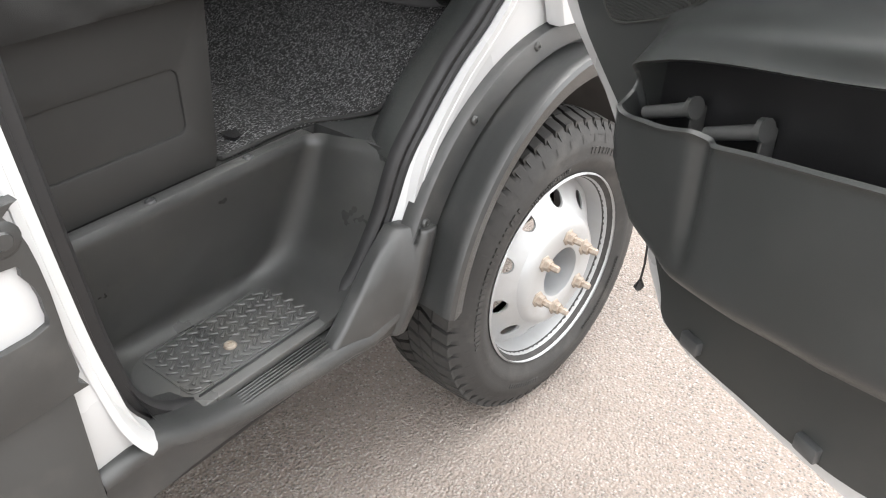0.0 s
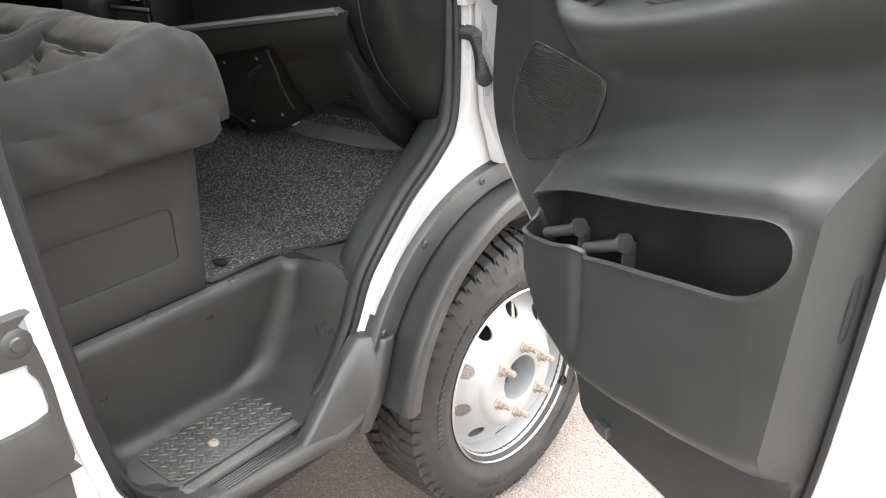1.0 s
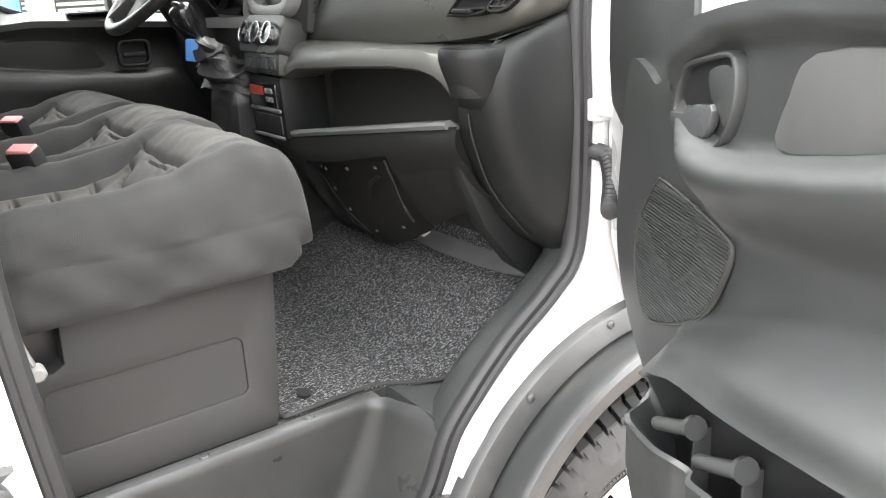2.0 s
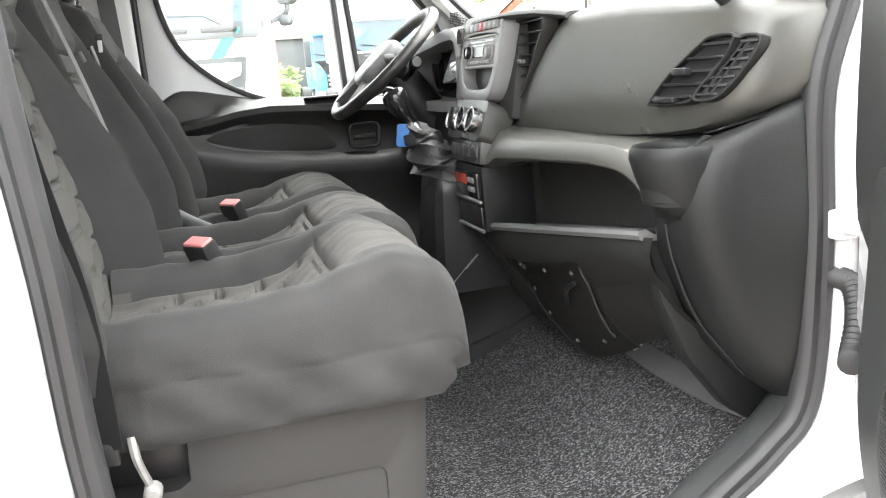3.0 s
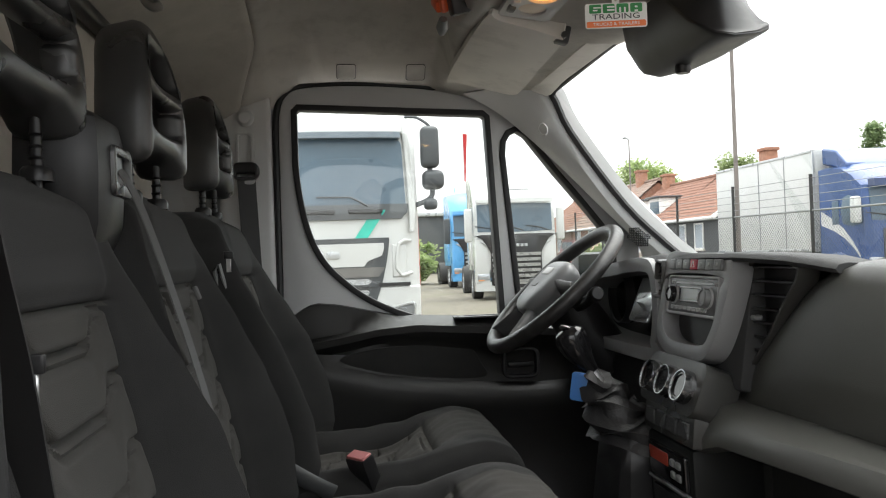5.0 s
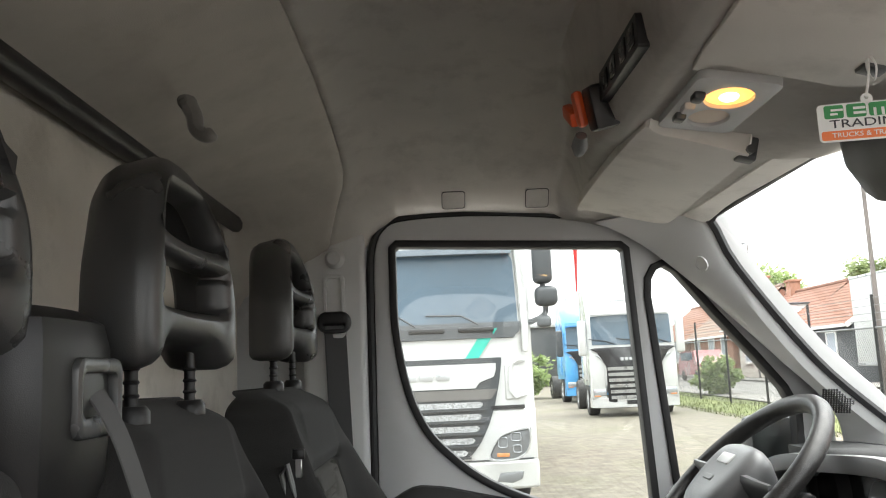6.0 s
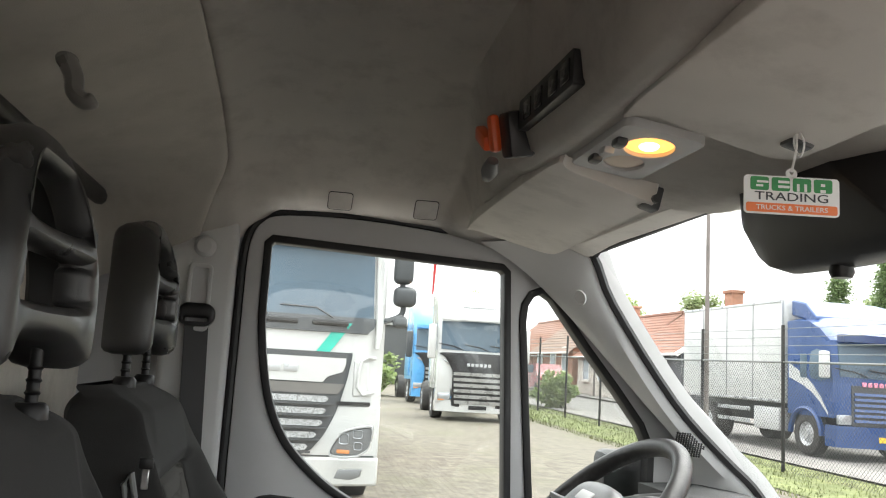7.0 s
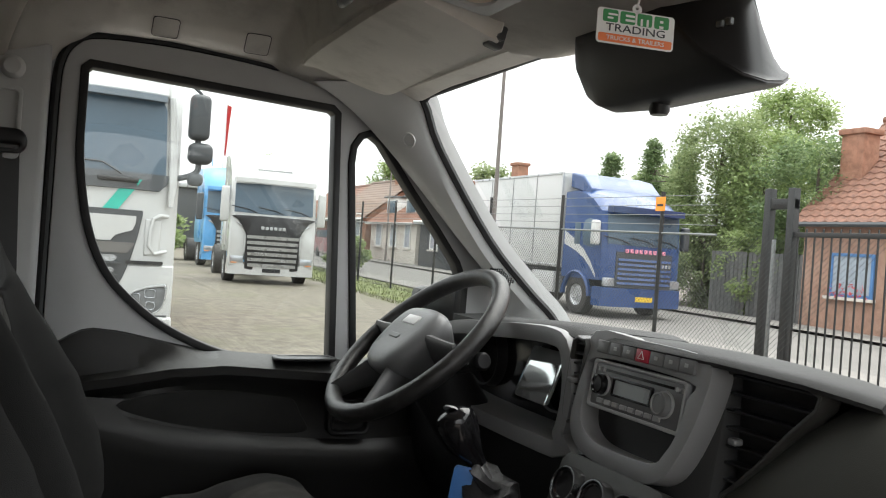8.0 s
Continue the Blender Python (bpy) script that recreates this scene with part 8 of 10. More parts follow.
# ---- lamp posts ----
for nm, p, h, lab in (("lamp_post", (-16.6, 8.45), 8.2, "tall slim brown-grey lamp post by the fence"), ("street_lamp", (-44.0, 16.2), 7.4, "grey street lamp with a short arm")):
    o = thing(nm, lab, "lamp post", (*p, rise(*p)))
    bm = B()
    z0 = rise(*p)
    tube(bm, [(*p, z0), (*p, z0 + 1.2), (*p, z0 + h)], [0.07, 0.055, 0.035], 10)
    part("pole", bm, mat("pole_paint", (0.16, 0.14, 0.13), 0.6), o)
    bm = B()
    tube(bm, curve([(*p, z0 + h - 0.05), (p[0] - 0.25, p[1] - 0.05, z0 + h + 0.12), (p[0] - 0.7, p[1] - 0.1, z0 + h + 0.15)], 4), [0.045] * 5 + [0.06, 0.07, 0.06, 0.03], 8)
    part("lamp_head", bm, WIRE, o)


# ---- lorries ----
# opaque panes; the blue in their base stands for reflected sky
LGLASS = mat("lorry_glass", (0.06, 0.1, 0.14), 0.32, 0, 0.25, 0.8, 0.0, 10, 0.6)
LWHITE = mat("lorry_white", (0.52, 0.525, 0.52), 0.25, 0, 0.03, 1, dirt=(0.46, 0.445, 0.41), dirt_scale=1.5, dirt_amount=0.25, coat=0.5)
LBLUE = mat("lorry_blue", (0.022, 0.062, 0.19), 0.3, 0, 0.06, 1, dirt=(0.12, 0.14, 0.19), dirt_scale=2, dirt_amount=0.3, coat=0.15)
LSKY = mat("lorry_sky_blue", (0.09, 0.32, 0.62), 0.3, 0, 0.06, 1, coat=0.5)
LRED = mat("lorry_red", (0.55, 0.035, 0.03), 0.3, 0, 0.06, 1, coat=0.4)
LGREY = mat("lorry_grey_plastic", (0.055, 0.06, 0.065), 0.45, 0, 0.1, 3)
LSILV = mat("lorry_silver", (0.45, 0.46, 0.47), 0.3, 0.4, 0.1, 3)
LMESH = mat("lorry_dull_silver", (0.2, 0.205, 0.21), 0.4, 0.3, 0.1, 3)
LPUNCH = speckle("punched_silver", [(0.45, 0.46, 0.47), (0.2, 0.205, 0.21), (0.38, 0.39, 0.4), (0.26, 0.265, 0.27), (0.42, 0.43, 0.44)], 75, 0.4, 0.4, 0.01)
LBOX = mat("weathered_white_box", (0.5, 0.505, 0.505), 0.4, 0, 0.06, 0.6, 0.1, 30, 0.4, (0.38, 0.37, 0.35), 0.9, 0.35)
LAMP = mat("lamp_glass", (0.42, 0.44, 0.46), 0.08, 0.5, 0.2, 20)
TURQ = mat("turquoise_stripe", (0.02, 0.42, 0.33), 0.35)
PLATE_Y = mat("yellow_plate", (0.75, 0.5, 0.04), 0.5)


def front_x(y, w, bow=0.16):
    return -bow * (abs(y) / (w / 2)) ** 3


def slab(bm, y0, y1, z0, z1, w, off, thick=0.06, lean=0.0, zref=1.0, bow=0.16, n=12, taper=0.0):
    """A piece of the cab's front: follows its bowed plan, leans back with height."""
    rings = []
    for i in range(n + 1):
        y = y0 + (y1 - y0) * i / n
        t = taper * (abs(y) / (w / 2)) ** 2
        x0 = front_x(y, w, bow) + off - lean * (z0 - zref)
        x1 = front_x(y, w, bow) + off - lean * (z1 - zref)
        rings.append([(x0, y, z0 + t), (x1, y, z1 - t), (x1 - thick, y, z1 - t), (x0 - thick, y, z0 + t)])
    return loft(bm, rings)


def lorry_wheel(parent, x, y, r=0.5, wide=0.3):
    s = 1 if y > 0 else -1
    m = Matrix.Translation((x, y, r)) @ Matrix.Rotation(radians(90 * s), 4, "Z")
    b = B()
    lathe(b, [(r * 0.56, 0.0), (r * 0.6, 0.02), (r * 0.85, 0.025), (r * 0.97, 0.0), (r, -0.05), (r, -wide + 0.05), (r * 0.9, -wide), (r * 0.56, -wide)], 36, m)
    t_ = part("wheel", b, TYRE, parent, "black lorry tyre", local=True)
    b = B()
    lathe(b, [(0.0, 0.02), (r * 0.2, 0.02), (r * 0.22, -0.02), (r * 0.42, -0.06), (r * 0.52, -0.02), (r * 0.57, 0.005), (r * 0.57, -0.1)], 36, m)
    for k in range(10):
        a = 2 * math.pi * k / 10
        lathe(b, [(0, 0.02), (0.018, 0.02), (0.02, -0.04)], 6, m @ Matrix.Translation((0, r * 0.33 * math.cos(a), r * 0.33 * math.sin(a))))
    part("rim", b, LSILV, t_, "silver rim")


def cab(parent, paint, w=2.5, depth=2.2, z0=0.75, belt=2.0, top=3.1, roof=3.75, lean=0.13, bow=0.16, roof_back=0.5):
    """A lorry cab's shell: bowed front, leaning screen, roof that sweeps back."""
    b = B()
    rings = []
    for y in [w / 2 * k for k in (-1, -0.985, -0.93, -0.8, -0.5, 0, 0.5, 0.8, 0.93, 0.985, 1)]:
        f = abs(y) / (w / 2)
        c = 0.0 if f < 0.9 else 0.06 * (f - 0.9) / 0.1
        x = front_x(y, w, bow) - c
        rt = roof - 0.12 * f ** 4
        rings.append([(x, y, z0), (x, y, belt), (x - lean * (top - belt), y, top), (x - lean * (top - belt) - 0.08 - roof_back * 0.35, y, top + (rt - top) * 0.55), (x - lean * (top - belt) - roof_back, y, rt - 0.03), (x - roof_back - 0.6, y, rt), (-depth, y, rt), (-depth, y, z0)])
    loft(b, rings)
    return part("cab_shell", b, paint, parent, local=True, angle=35)


def mirrors(parent, y, z, w, lab="black mirror"):
    for s in (-1, 1):
        b = B()
        yy = s * (w / 2 + 0.16)
        box(b, -0.2, 0.02, yy - 0.11, yy + 0.12, z + 0.0, z + 0.52, 0.07, 4)
        o = part("mirror", b, LGREY, parent, lab, local=True)
        b = B()
        box(b, -0.2, 0.03, yy - 0.1, yy + 0.17, z - 0.27, z - 0.03, 0.075, 4)
        part("lower_mirror", b, LGREY, o)
        b = B()
        box(b, -0.16, 0.0, yy - 0.09, yy + 0.08, z - 0.52, z - 0.38, 0.05, 3)
        part("kerb_mirror", b, LGREY, o)
        b = B()
        tube(b, curve([(-0.22, s * (w / 2 - 0.12), z + 0.66), (-0.14, s * (w / 2 + 0.02), z + 0.64), (-0.1, yy, z + 0.54), (-0.1, yy, z + 0.5)], 4), 0.02, 6)
        tube(b, curve([(-0.1, yy, z + 0.02), (-0.09, yy + s * 0.02, z - 0.2), (-0.1, yy + s * 0.01, z - 0.36), (-0.14, s * (w / 2 + 0.02), z - 0.44), (-0.2, s * (w / 2 - 0.1), z - 0.46)], 4), 0.034, 8)
        part("mirror_arm", b, LGREY, o)


def wipers(parent, z, w, lean, belt, bow):
    for y in (-0.75, 0.0, 0.75):
        b = B()
        P = []
        for dy, dz in ((0.25, 0.0), (0.0, 0.09), (-0.45, 0.16)):
            P.append((front_x(y + dy, w, bow) - lean * (z + dz - belt) + 0.035, y + dy, z + dz))
        tube(b, P, 0.014, 5)
        part("wiper", b, BLACK, parent, local=True)


def band_on(bb, rows, w, off, thick=0.05, n=20, bow=0.14):
    """A panel of the cab's front whose half width changes with height; rows of (z, half width), off(z) its place."""
    g = [[bb.verts.new((front_x(hw * (2 * i / n - 1), w, bow) + off(z), hw * (2 * i / n - 1), z)) for i in range(n + 1)] for z, hw in rows]
    for j in range(len(rows) - 1):
        for i in range(n):
            bb.faces.new((g[j][i], g[j][i + 1], g[j + 1][i + 1], g[j + 1][i]))
    bmesh.ops.recalc_face_normals(bb, faces=bb.faces)
    bmesh.ops.solidify(bb, geom=bb.faces[:], thickness=thick)
    return bb


def white_lorry():
    o = thing("white_lorry", "white lorry with a turquoise stripe and grey grille", "lorry", (-8.8, -1.0, rise(-8.8, -1.0)), "lorries in the yard")
    w, lean = 2.5, 0.12
    cab(o, LWHITE, w, 2.3, 0.95, 2.1, 3.15, 3.8, lean, 0.14, 0.55)
    b = B()
    screen = [(z, 1.1 - 0.07 * ramp(2.2, 2.06, z) ** 2 - 0.035 * (z - 2.06) - 0.05 * ramp(2.95, 3.04, z) ** 2) for z in (2.07, 2.1, 2.14, 2.2, 2.3, 2.6, 2.85, 2.95, 3.0, 3.04)]
    band_on(b, screen, w, lambda z: 0.014 - lean * (z - 2.1))
    part("windscreen", b, LGLASS, o, "dark reflecting windscreen", local=True)
    b = B()
    band_on(b, [(z, 1.125 - 0.09 * ramp(2.16, 2.03, z) ** 2 - 0.035 * (z - 2.06)) for z in (2.03, 2.06, 2.1, 2.16, 2.215)], w, lambda z: 0.026 - lean * (z - 2.1))
    part("scuttle", b, LGREY, o, local=True)
    b = B()
    plate(b, rrect(0.86, 1.0, 2.245, 2.29, 0.008, 3), [], "x", -0.2, -0.108, 0.002)
    part("screen_sticker", b, LRED, o, "small red sticker behind the screen", local=True)
    for y in (-0.78, -0.2, 0.38):
        b = B()
        box(b, -0.02 + front_x(y, w, 0.14), 0.045 + front_x(y, w, 0.14), y, y + 0.42, 2.1, 2.16, 0.02, 2)
        part("scuttle_pad", b, BLACK, o, local=True)
    b = B()
    slab(b, -1.05, 1.05, 3.03, 3.1, w, 0.08, 0.22, 0.05, 2.1, 0.14, 16, 0.0)
    part("sun_shield", b, mat("smoked_shield", (0.16, 0.19, 0.22), 0.15), o, "smoked sun shield over the screen", local=True)
    def band(rows, off, thick=0.05):
        return band_on(B(), rows, w, lambda z: off, thick)

    for s in (-1, 1):
        b = B()
        tube(b, [(front_x(y, w, 0.14) + 0.02 - lean * (z - 2.1), y, z) for y, z in ((s * 1.16, 1.86), (s * 1.175, 2.1), (s * 1.16, 2.5), (s * 1.14, 2.9), (s * 1.12, 3.1))], [0.03, 0.05, 0.048, 0.045, 0.04], 8)
        part("screen_post", b, LWHITE, o, local=True)
        # side air guide, a raised lip round a shallow hollow
        b = B()
        tube(b, [(front_x(y, w, 0.14) + 0.02, y, z) for y, z in ((s * 1.15, 1.36), (s * 1.02, 1.33), (s * 0.95, 1.42), (s * 0.96, 1.58), (s * 0.99, 1.72), (s * 1.06, 1.76), (s * 1.15, 1.755))], 0.022, 8)
        part("air_guide_lip", b, LWHITE, o, local=True)
    b = B()
    slab(b, -1.1, 1.1, 3.1, 3.36, w, -0.06, 0.2, 0.42, 3.1, 0.14, 16)
    part("roof_visor", b, LWHITE, o, "white roof panel over the screen", local=True, bevel=0.03)
    b = B()
    for k, (y0, y1, y2) in enumerate(((-0.7, -0.3, -0.12), (0.0, 0.42, 0.62))):
        tube(b, [(front_x(y, w, 0.14) + 0.05 - lean * (z - 2.1), y, z) for y, z in ((y0, 2.31), (y1, 2.3), (y2, 2.19))], 0.011, 5)
    part("long_wiper", b, BLACK, o, local=True)
    part("grille_back", band([(1.80, 0.87), (1.74, 0.87), (1.5, 0.83), (1.25, 0.77), (1.05, 0.70), (0.85, 0.60), (0.70, 0.48), (0.64, 0.36)], 0.03), LGREY, o, "dark grey grille", local=True)
    part("upper_grille_panel", band([(1.735, 0.80), (1.66, 0.80), (1.58, 0.77), (1.52, 0.60), (1.455, 0.55)], 0.052, 0.03), LWHITE, o, "white panel with a plain silver mark", local=True)
    part("grille_frame", band([(1.44, 0.80), (1.42, 0.80), (1.34, 0.74), (1.325, 0.72)], 0.048, 0.03), mat("lorry_mid_grey", (0.13, 0.125, 0.12), 0.4, 0, 0.1, 3), o, local=True)
    b = B()
    for k in range(3):
        plate(b, rrect(-0.28 + k * 0.19, -0.12 + k * 0.19, 1.555, 1.645, 0.02, 3), [], "x", 0.05, 0.064, 0.004)
    part("badge", b, LSILV, o, local=True)
    for k in range(5):
        z = 1.265 - k * 0.135
        hw = (0.60, 0.58, 0.55, 0.49, 0.40)[k]
        br = part("grille_bar", band([(z + 0.034, hw), (z + 0.01, hw + 0.035), (z - 0.024, hw + 0.01), (z - 0.034, hw - 0.03)], 0.062, 0.03), LPUNCH, o, "punched silver grille bar", local=True)
        b = B()
        slab(b, -hw - 0.07, hw + 0.07, z - 0.062, z - 0.042, w, 0.085, 0.05, 0.0, z, 0.14, 16)
        part("bar_lip", b, LGREY, br, local=True)
    b = B()
    slab(b, -1.25, 1.25, 0.60, 1.2, w, 0.018, 0.45, 0.0, 1, 0.14, 24, 0.0)
    part("lamp_panel", b, LWHITE, o, "white panel round the headlamps", local=True, bevel=0.02)
    b = B()
    slab(b, -1.26, 1.26, 0.30, 0.62, w, 0.045, 0.5, 0.0, 1, 0.14, 24, 0.0)
    part("bumper", b, LWHITE, o, "white bumper", local=True, bevel=0.03)
    b = B()
    slab(b, -1.2, 1.2, 0.625, 0.64, w, 0.03, 0.4, 0.0, 1, 0.14, 20, 0.0)
    part("bumper_joint", b, LGREY, o, local=True)
    for s in (-1, 1):
        b = B()
        slab(b, min(s * 0.72, s * 1.12), max(s * 0.72, s * 1.12), 1.205, 1.245, w, 0.034, 0.06, 0.0, 1, 0.14, 8)
        part("panel_gap", b, BLACK, o, local=True)
        T = Matrix.Rotation(radians(-14 * s), 4, "Z") @ Matrix.Translation((0.205, 0, 0))
        hl = [(s * 0.73, 0.67), (s * 0.80, 0.86), (s * 0.90, 0.96), (s * 1.12, 1.02), (s * 1.19, 1.0), (s * 1.17, 0.80), (s * 1.10, 0.71), (s * 0.98, 0.66)]
        b = B()
        plate(b, smooth2(hl, 4), [smooth2([(y * 0.96 + s * 0.04, (z - 0.84) * 0.86 + 0.84) for y, z in hl], 4)], "x", -0.12, -0.02, 0.008, T)
        hb = part("headlamp", b, LSILV, o, "clear headlamp", local=True)
        b = B()
        plate(b, smooth2([(y * 0.955 + s * 0.043, (z - 0.84) * 0.84 + 0.84) for y, z in hl], 4), [], "x", -0.1, -0.05, 0.004, T)
        part("lamp_bowl", b, LMESH, hb, local=True)
        for cy, cz, ry, rz_ in ((0.88, 0.86, 0.055, 0.06), (1.03, 0.92, 0.06, 0.05), (1.04, 0.79, 0.05, 0.045)):
            b = B()
            plate(b, rrect(s * cy - ry, s * cy + ry, cz - rz_, cz + rz_, 0.025, 4), [rrect(s * cy - ry + 0.012, s * cy + ry - 0.012, cz - rz_ + 0.012, cz + rz_ - 0.012, 0.018, 4)], "x", -0.06, -0.03, 0.006, T)
            part("reflector", b, LAMP, hb, local=True)
        b = B()
        plate(b, rrect(s * 0.88 - 0.07, s * 0.88 + 0.07, 0.705, 0.745, 0.01, 3), [], "x", -0.06, -0.035, 0.006, T)
        part("indicator", b, mat("amber_lamp", (0.6, 0.25, 0.1), 0.25), hb, "amber indicator", local=True)
        b = B()
        plate(b, [(s * 0.8, 0.44), (s * 0.84, 0.53), (s * 1.1, 0.55), (s * 1.08, 0.47), (s * 0.98, 0.43)], [], "x", -0.1, -0.008, 0.012, T)
        part("fog_lamp", b, LMESH, o, local=True)
        b = B()
        slab(b, min(s * 0.9, s * 1.08), max(s * 0.9, s * 1.08), 1.28, 1.74, w, 0.012, 0.05, 0.0, 1, 0.14, 8, 0.04)
        part("corner_deflector", b, LWHITE, o, local=True, bevel=0.02)
        b = B()
        box(b, -1.6, -0.55, s * 1.255 - 0.01, s * 1.255 + 0.01, 2.2, 2.95, 0.01, 1)
        part("side_window", b, LGLASS, o, local=True)
        lorry_wheel(o, -1.35, s * 1.22, 0.5)
    b = B()
    x = 0.012
    rings = [[(x + front_x(y, w, 0.14), y, z), (x + front_x(y, w, 0.14), y + 0.16, z), (x - 0.03 + front_x(y, w, 0.14), y + 0.16, z), (x - 0.03 + front_x(y, w, 0.14), y, z)] for y, z in ((0.68, 2.14), (0.56, 1.96), (0.40, 1.73))]
    loft(b, rings)
    part("stripe", b, TURQ, o, "turquoise slanting stripe", local=True)
    mirrors(o, 1.25, 2.65, 2.5)
    b = B()
    box(b, -9.5, -2.4, -1.25, 1.25, 1.2, 3.9, 0.02)
    part("box_body", b, LWHITE, o, local=True)
    b = B()
    box(b, -9.5, -0.5, -0.5, 0.5, 0.6, 1.0, 0.02)
    part("chassis", b, LGREY, o, local=True)
    return o


white_lorry()


def tractor(name, at, rz, paint, label, sc=0.93):
    o = thing(name, label, "lorry", at, "lorries in the yard", rz=rz)
    w, lean, bow = 2.45, 0.12, 0.12
    cab(o, paint, w, 2.2, 0.9, 1.95, 2.95, 3.85, lean, bow, 0.9)
    b = B()
    slab(b, -1.12, 1.12, 2.02, 2.88, w, 0.012, 0.05, lean, 1.95, bow, 14, 0.03)
    part("windscreen", b, LGLASS, o, "dark reflecting windscreen", local=True)
    wipers(o, 2.05, w, lean, 1.95, bow)
    b = B()
    slab(b, -1.16, 1.16, 2.9, 3.02, w, 0.16, 0.2, 0.05, 1.95, bow, 14)
    part("sun_shield", b, paint, o, local=True)
    b = B()
    plate(b, smooth2([(-1.06, 1.95), (1.06, 1.95), (1.0, 1.82), (0.8, 1.5), (0.76, 1.3), (0.76, 0.6), (0.62, 0.42), (-0.62, 0.42), (-0.76, 0.6), (-0.76, 1.3), (-0.8, 1.5), (-1.0, 1.82)], 3), [], "x", -0.05, 0.03, 0.01)
    part("grille", b, BLACK, o, "black grille panel under the screen", local=True)
    for k in range(6):
        b = B()
        z = 1.36 - k * 0.16
        hw = 0.74 - 0.012 * k
        slab(b, -hw, hw, z - 0.052, z + 0.045, w, 0.075, 0.05, -0.3, z, 0.05, 10, 0.012)
        part("grille_bar", b, LSILV, o, "grey grille bar", local=True)
    b = B()
    for k in range(6):
        box(b, 0.03, 0.05, -0.36 + k * 0.122, -0.27 + k * 0.122, 1.58, 1.67, 0.008, 1)
    part("badge", b, LSILV, o, local=True)
    b = B()
    slab(b, -1.22, 1.22, 0.28, 0.56, w, 0.04, 0.5, 0.0, 1, bow, 16)
    part("bumper", b, paint, o, local=True)
    for s in (-1, 1):
        b = B()
        box(b, -0.55, -0.03, s * 1.0 - 0.22, s * 1.0 + 0.22, 0.5, 1.9, 0.06, 3)
        part("corner_panel", b, paint, o, local=True)
        b = B()
        box(b, -0.14, -0.012, s * 0.985 - 0.19, s * 0.985 + 0.19, 0.6, 0.8, 0.03, 2)
        hl = part("headlamp", b, LAMP, o, "clear headlamp", local=True)
        b = B()
        box(b, -0.1, -0.006, s * 1.06 - 0.09, s * 1.06 + 0.09, 0.585, 0.625, 0.01, 1)
        part("indicator", b, mat("orange_lamp", (0.6, 0.25, 0.1), 0.25), hl, local=True)
        b = B()
        tube(b, [(0.0, s * 0.84, 1.62), (-0.01, s * 0.98, 1.72), (-0.06, s * 1.08, 1.76)], [0.02, 0.035, 0.02], 6)
        part("corner_lamp", b, LSILV, o, local=True)
        b = B()
        box(b, -1.5, -0.5, s * 1.228 - 0.01, s * 1.228 + 0.01, 2.05, 2.8, 0.01, 1)
        part("side_window", b, LGLASS, o, local=True)
        lorry_wheel(o, -1.3, s * 1.2, 0.5)
        lorry_wheel(o, -4.6, s * 1.2, 0.5, 0.55)
        b = B()
        box(b, -2.15, -0.9, s * 1.22 - 0.04, s * 1.22 + 0.04, 1.05, 1.95, 0.03, 2)
        part("door_skirt", b, paint, o, local=True)
    b = B()
    slab(b, -0.6, 0.6, 3.15, 3.32, w, -0.36, 0.05, 0.5, 3.1, bow, 10)
    part("roof_sign", b, paint, o, local=True)
    b = B()
    for k in range(14):
        box(b, -0.355, -0.345, -0.5 + k * 0.072, -0.452 + k * 0.072, 3.28, 3.33, 0, 1)
    part("roof_writing", b, LGREY, o, "thin dark bars of writing", local=True)
    b = B()
    box(b, 0.045, 0.055, -0.26, 0.26, 0.36, 0.47, 0.004, 1)
    part("number_plate", b, BLACK, o, local=True)
    for y in (-0.9, 0.9):
        b = B()
        tube(b, [(-1.0, y, 3.84), (-1.15, y, 4.1)], 0.02, 6)
        part("horn", b, paint, o, local=True)
    for y in (-1.05, 1.05) if paint is not LRED else ():
        b = B()
        box(b, -0.25, -0.1, y * 1.32 - 0.12, y * 1.32 + 0.12, 1.75, 2.75, 0.06, 3)
        part("mirror", b, paint if paint is LWHITE else LGREY, o, local=True)
    b = B()
    box(b, -6.0, -0.6, -0.45, 0.45, 0.6, 1.0, 0.02)
    part("chassis", b, LGREY, o, local=True)
    return o


tractor("white_tractor_unit", (-22.6, 4.55, rise(-22.6, 4.5)), -4, LWHITE, "white lorry tractor with a dark barred grille")
tractor("blue_tractor_unit", (-30.5, 5.0, rise(-30.5, 5.0)), 0, LSKY, "sky-blue lorry tractor behind the white one")
tractor("red_tractor_unit", (-13.2, -0.52, rise(-13, -0.4)), 0, LRED, "red lorry tractor partly hidden behind the white lorry")


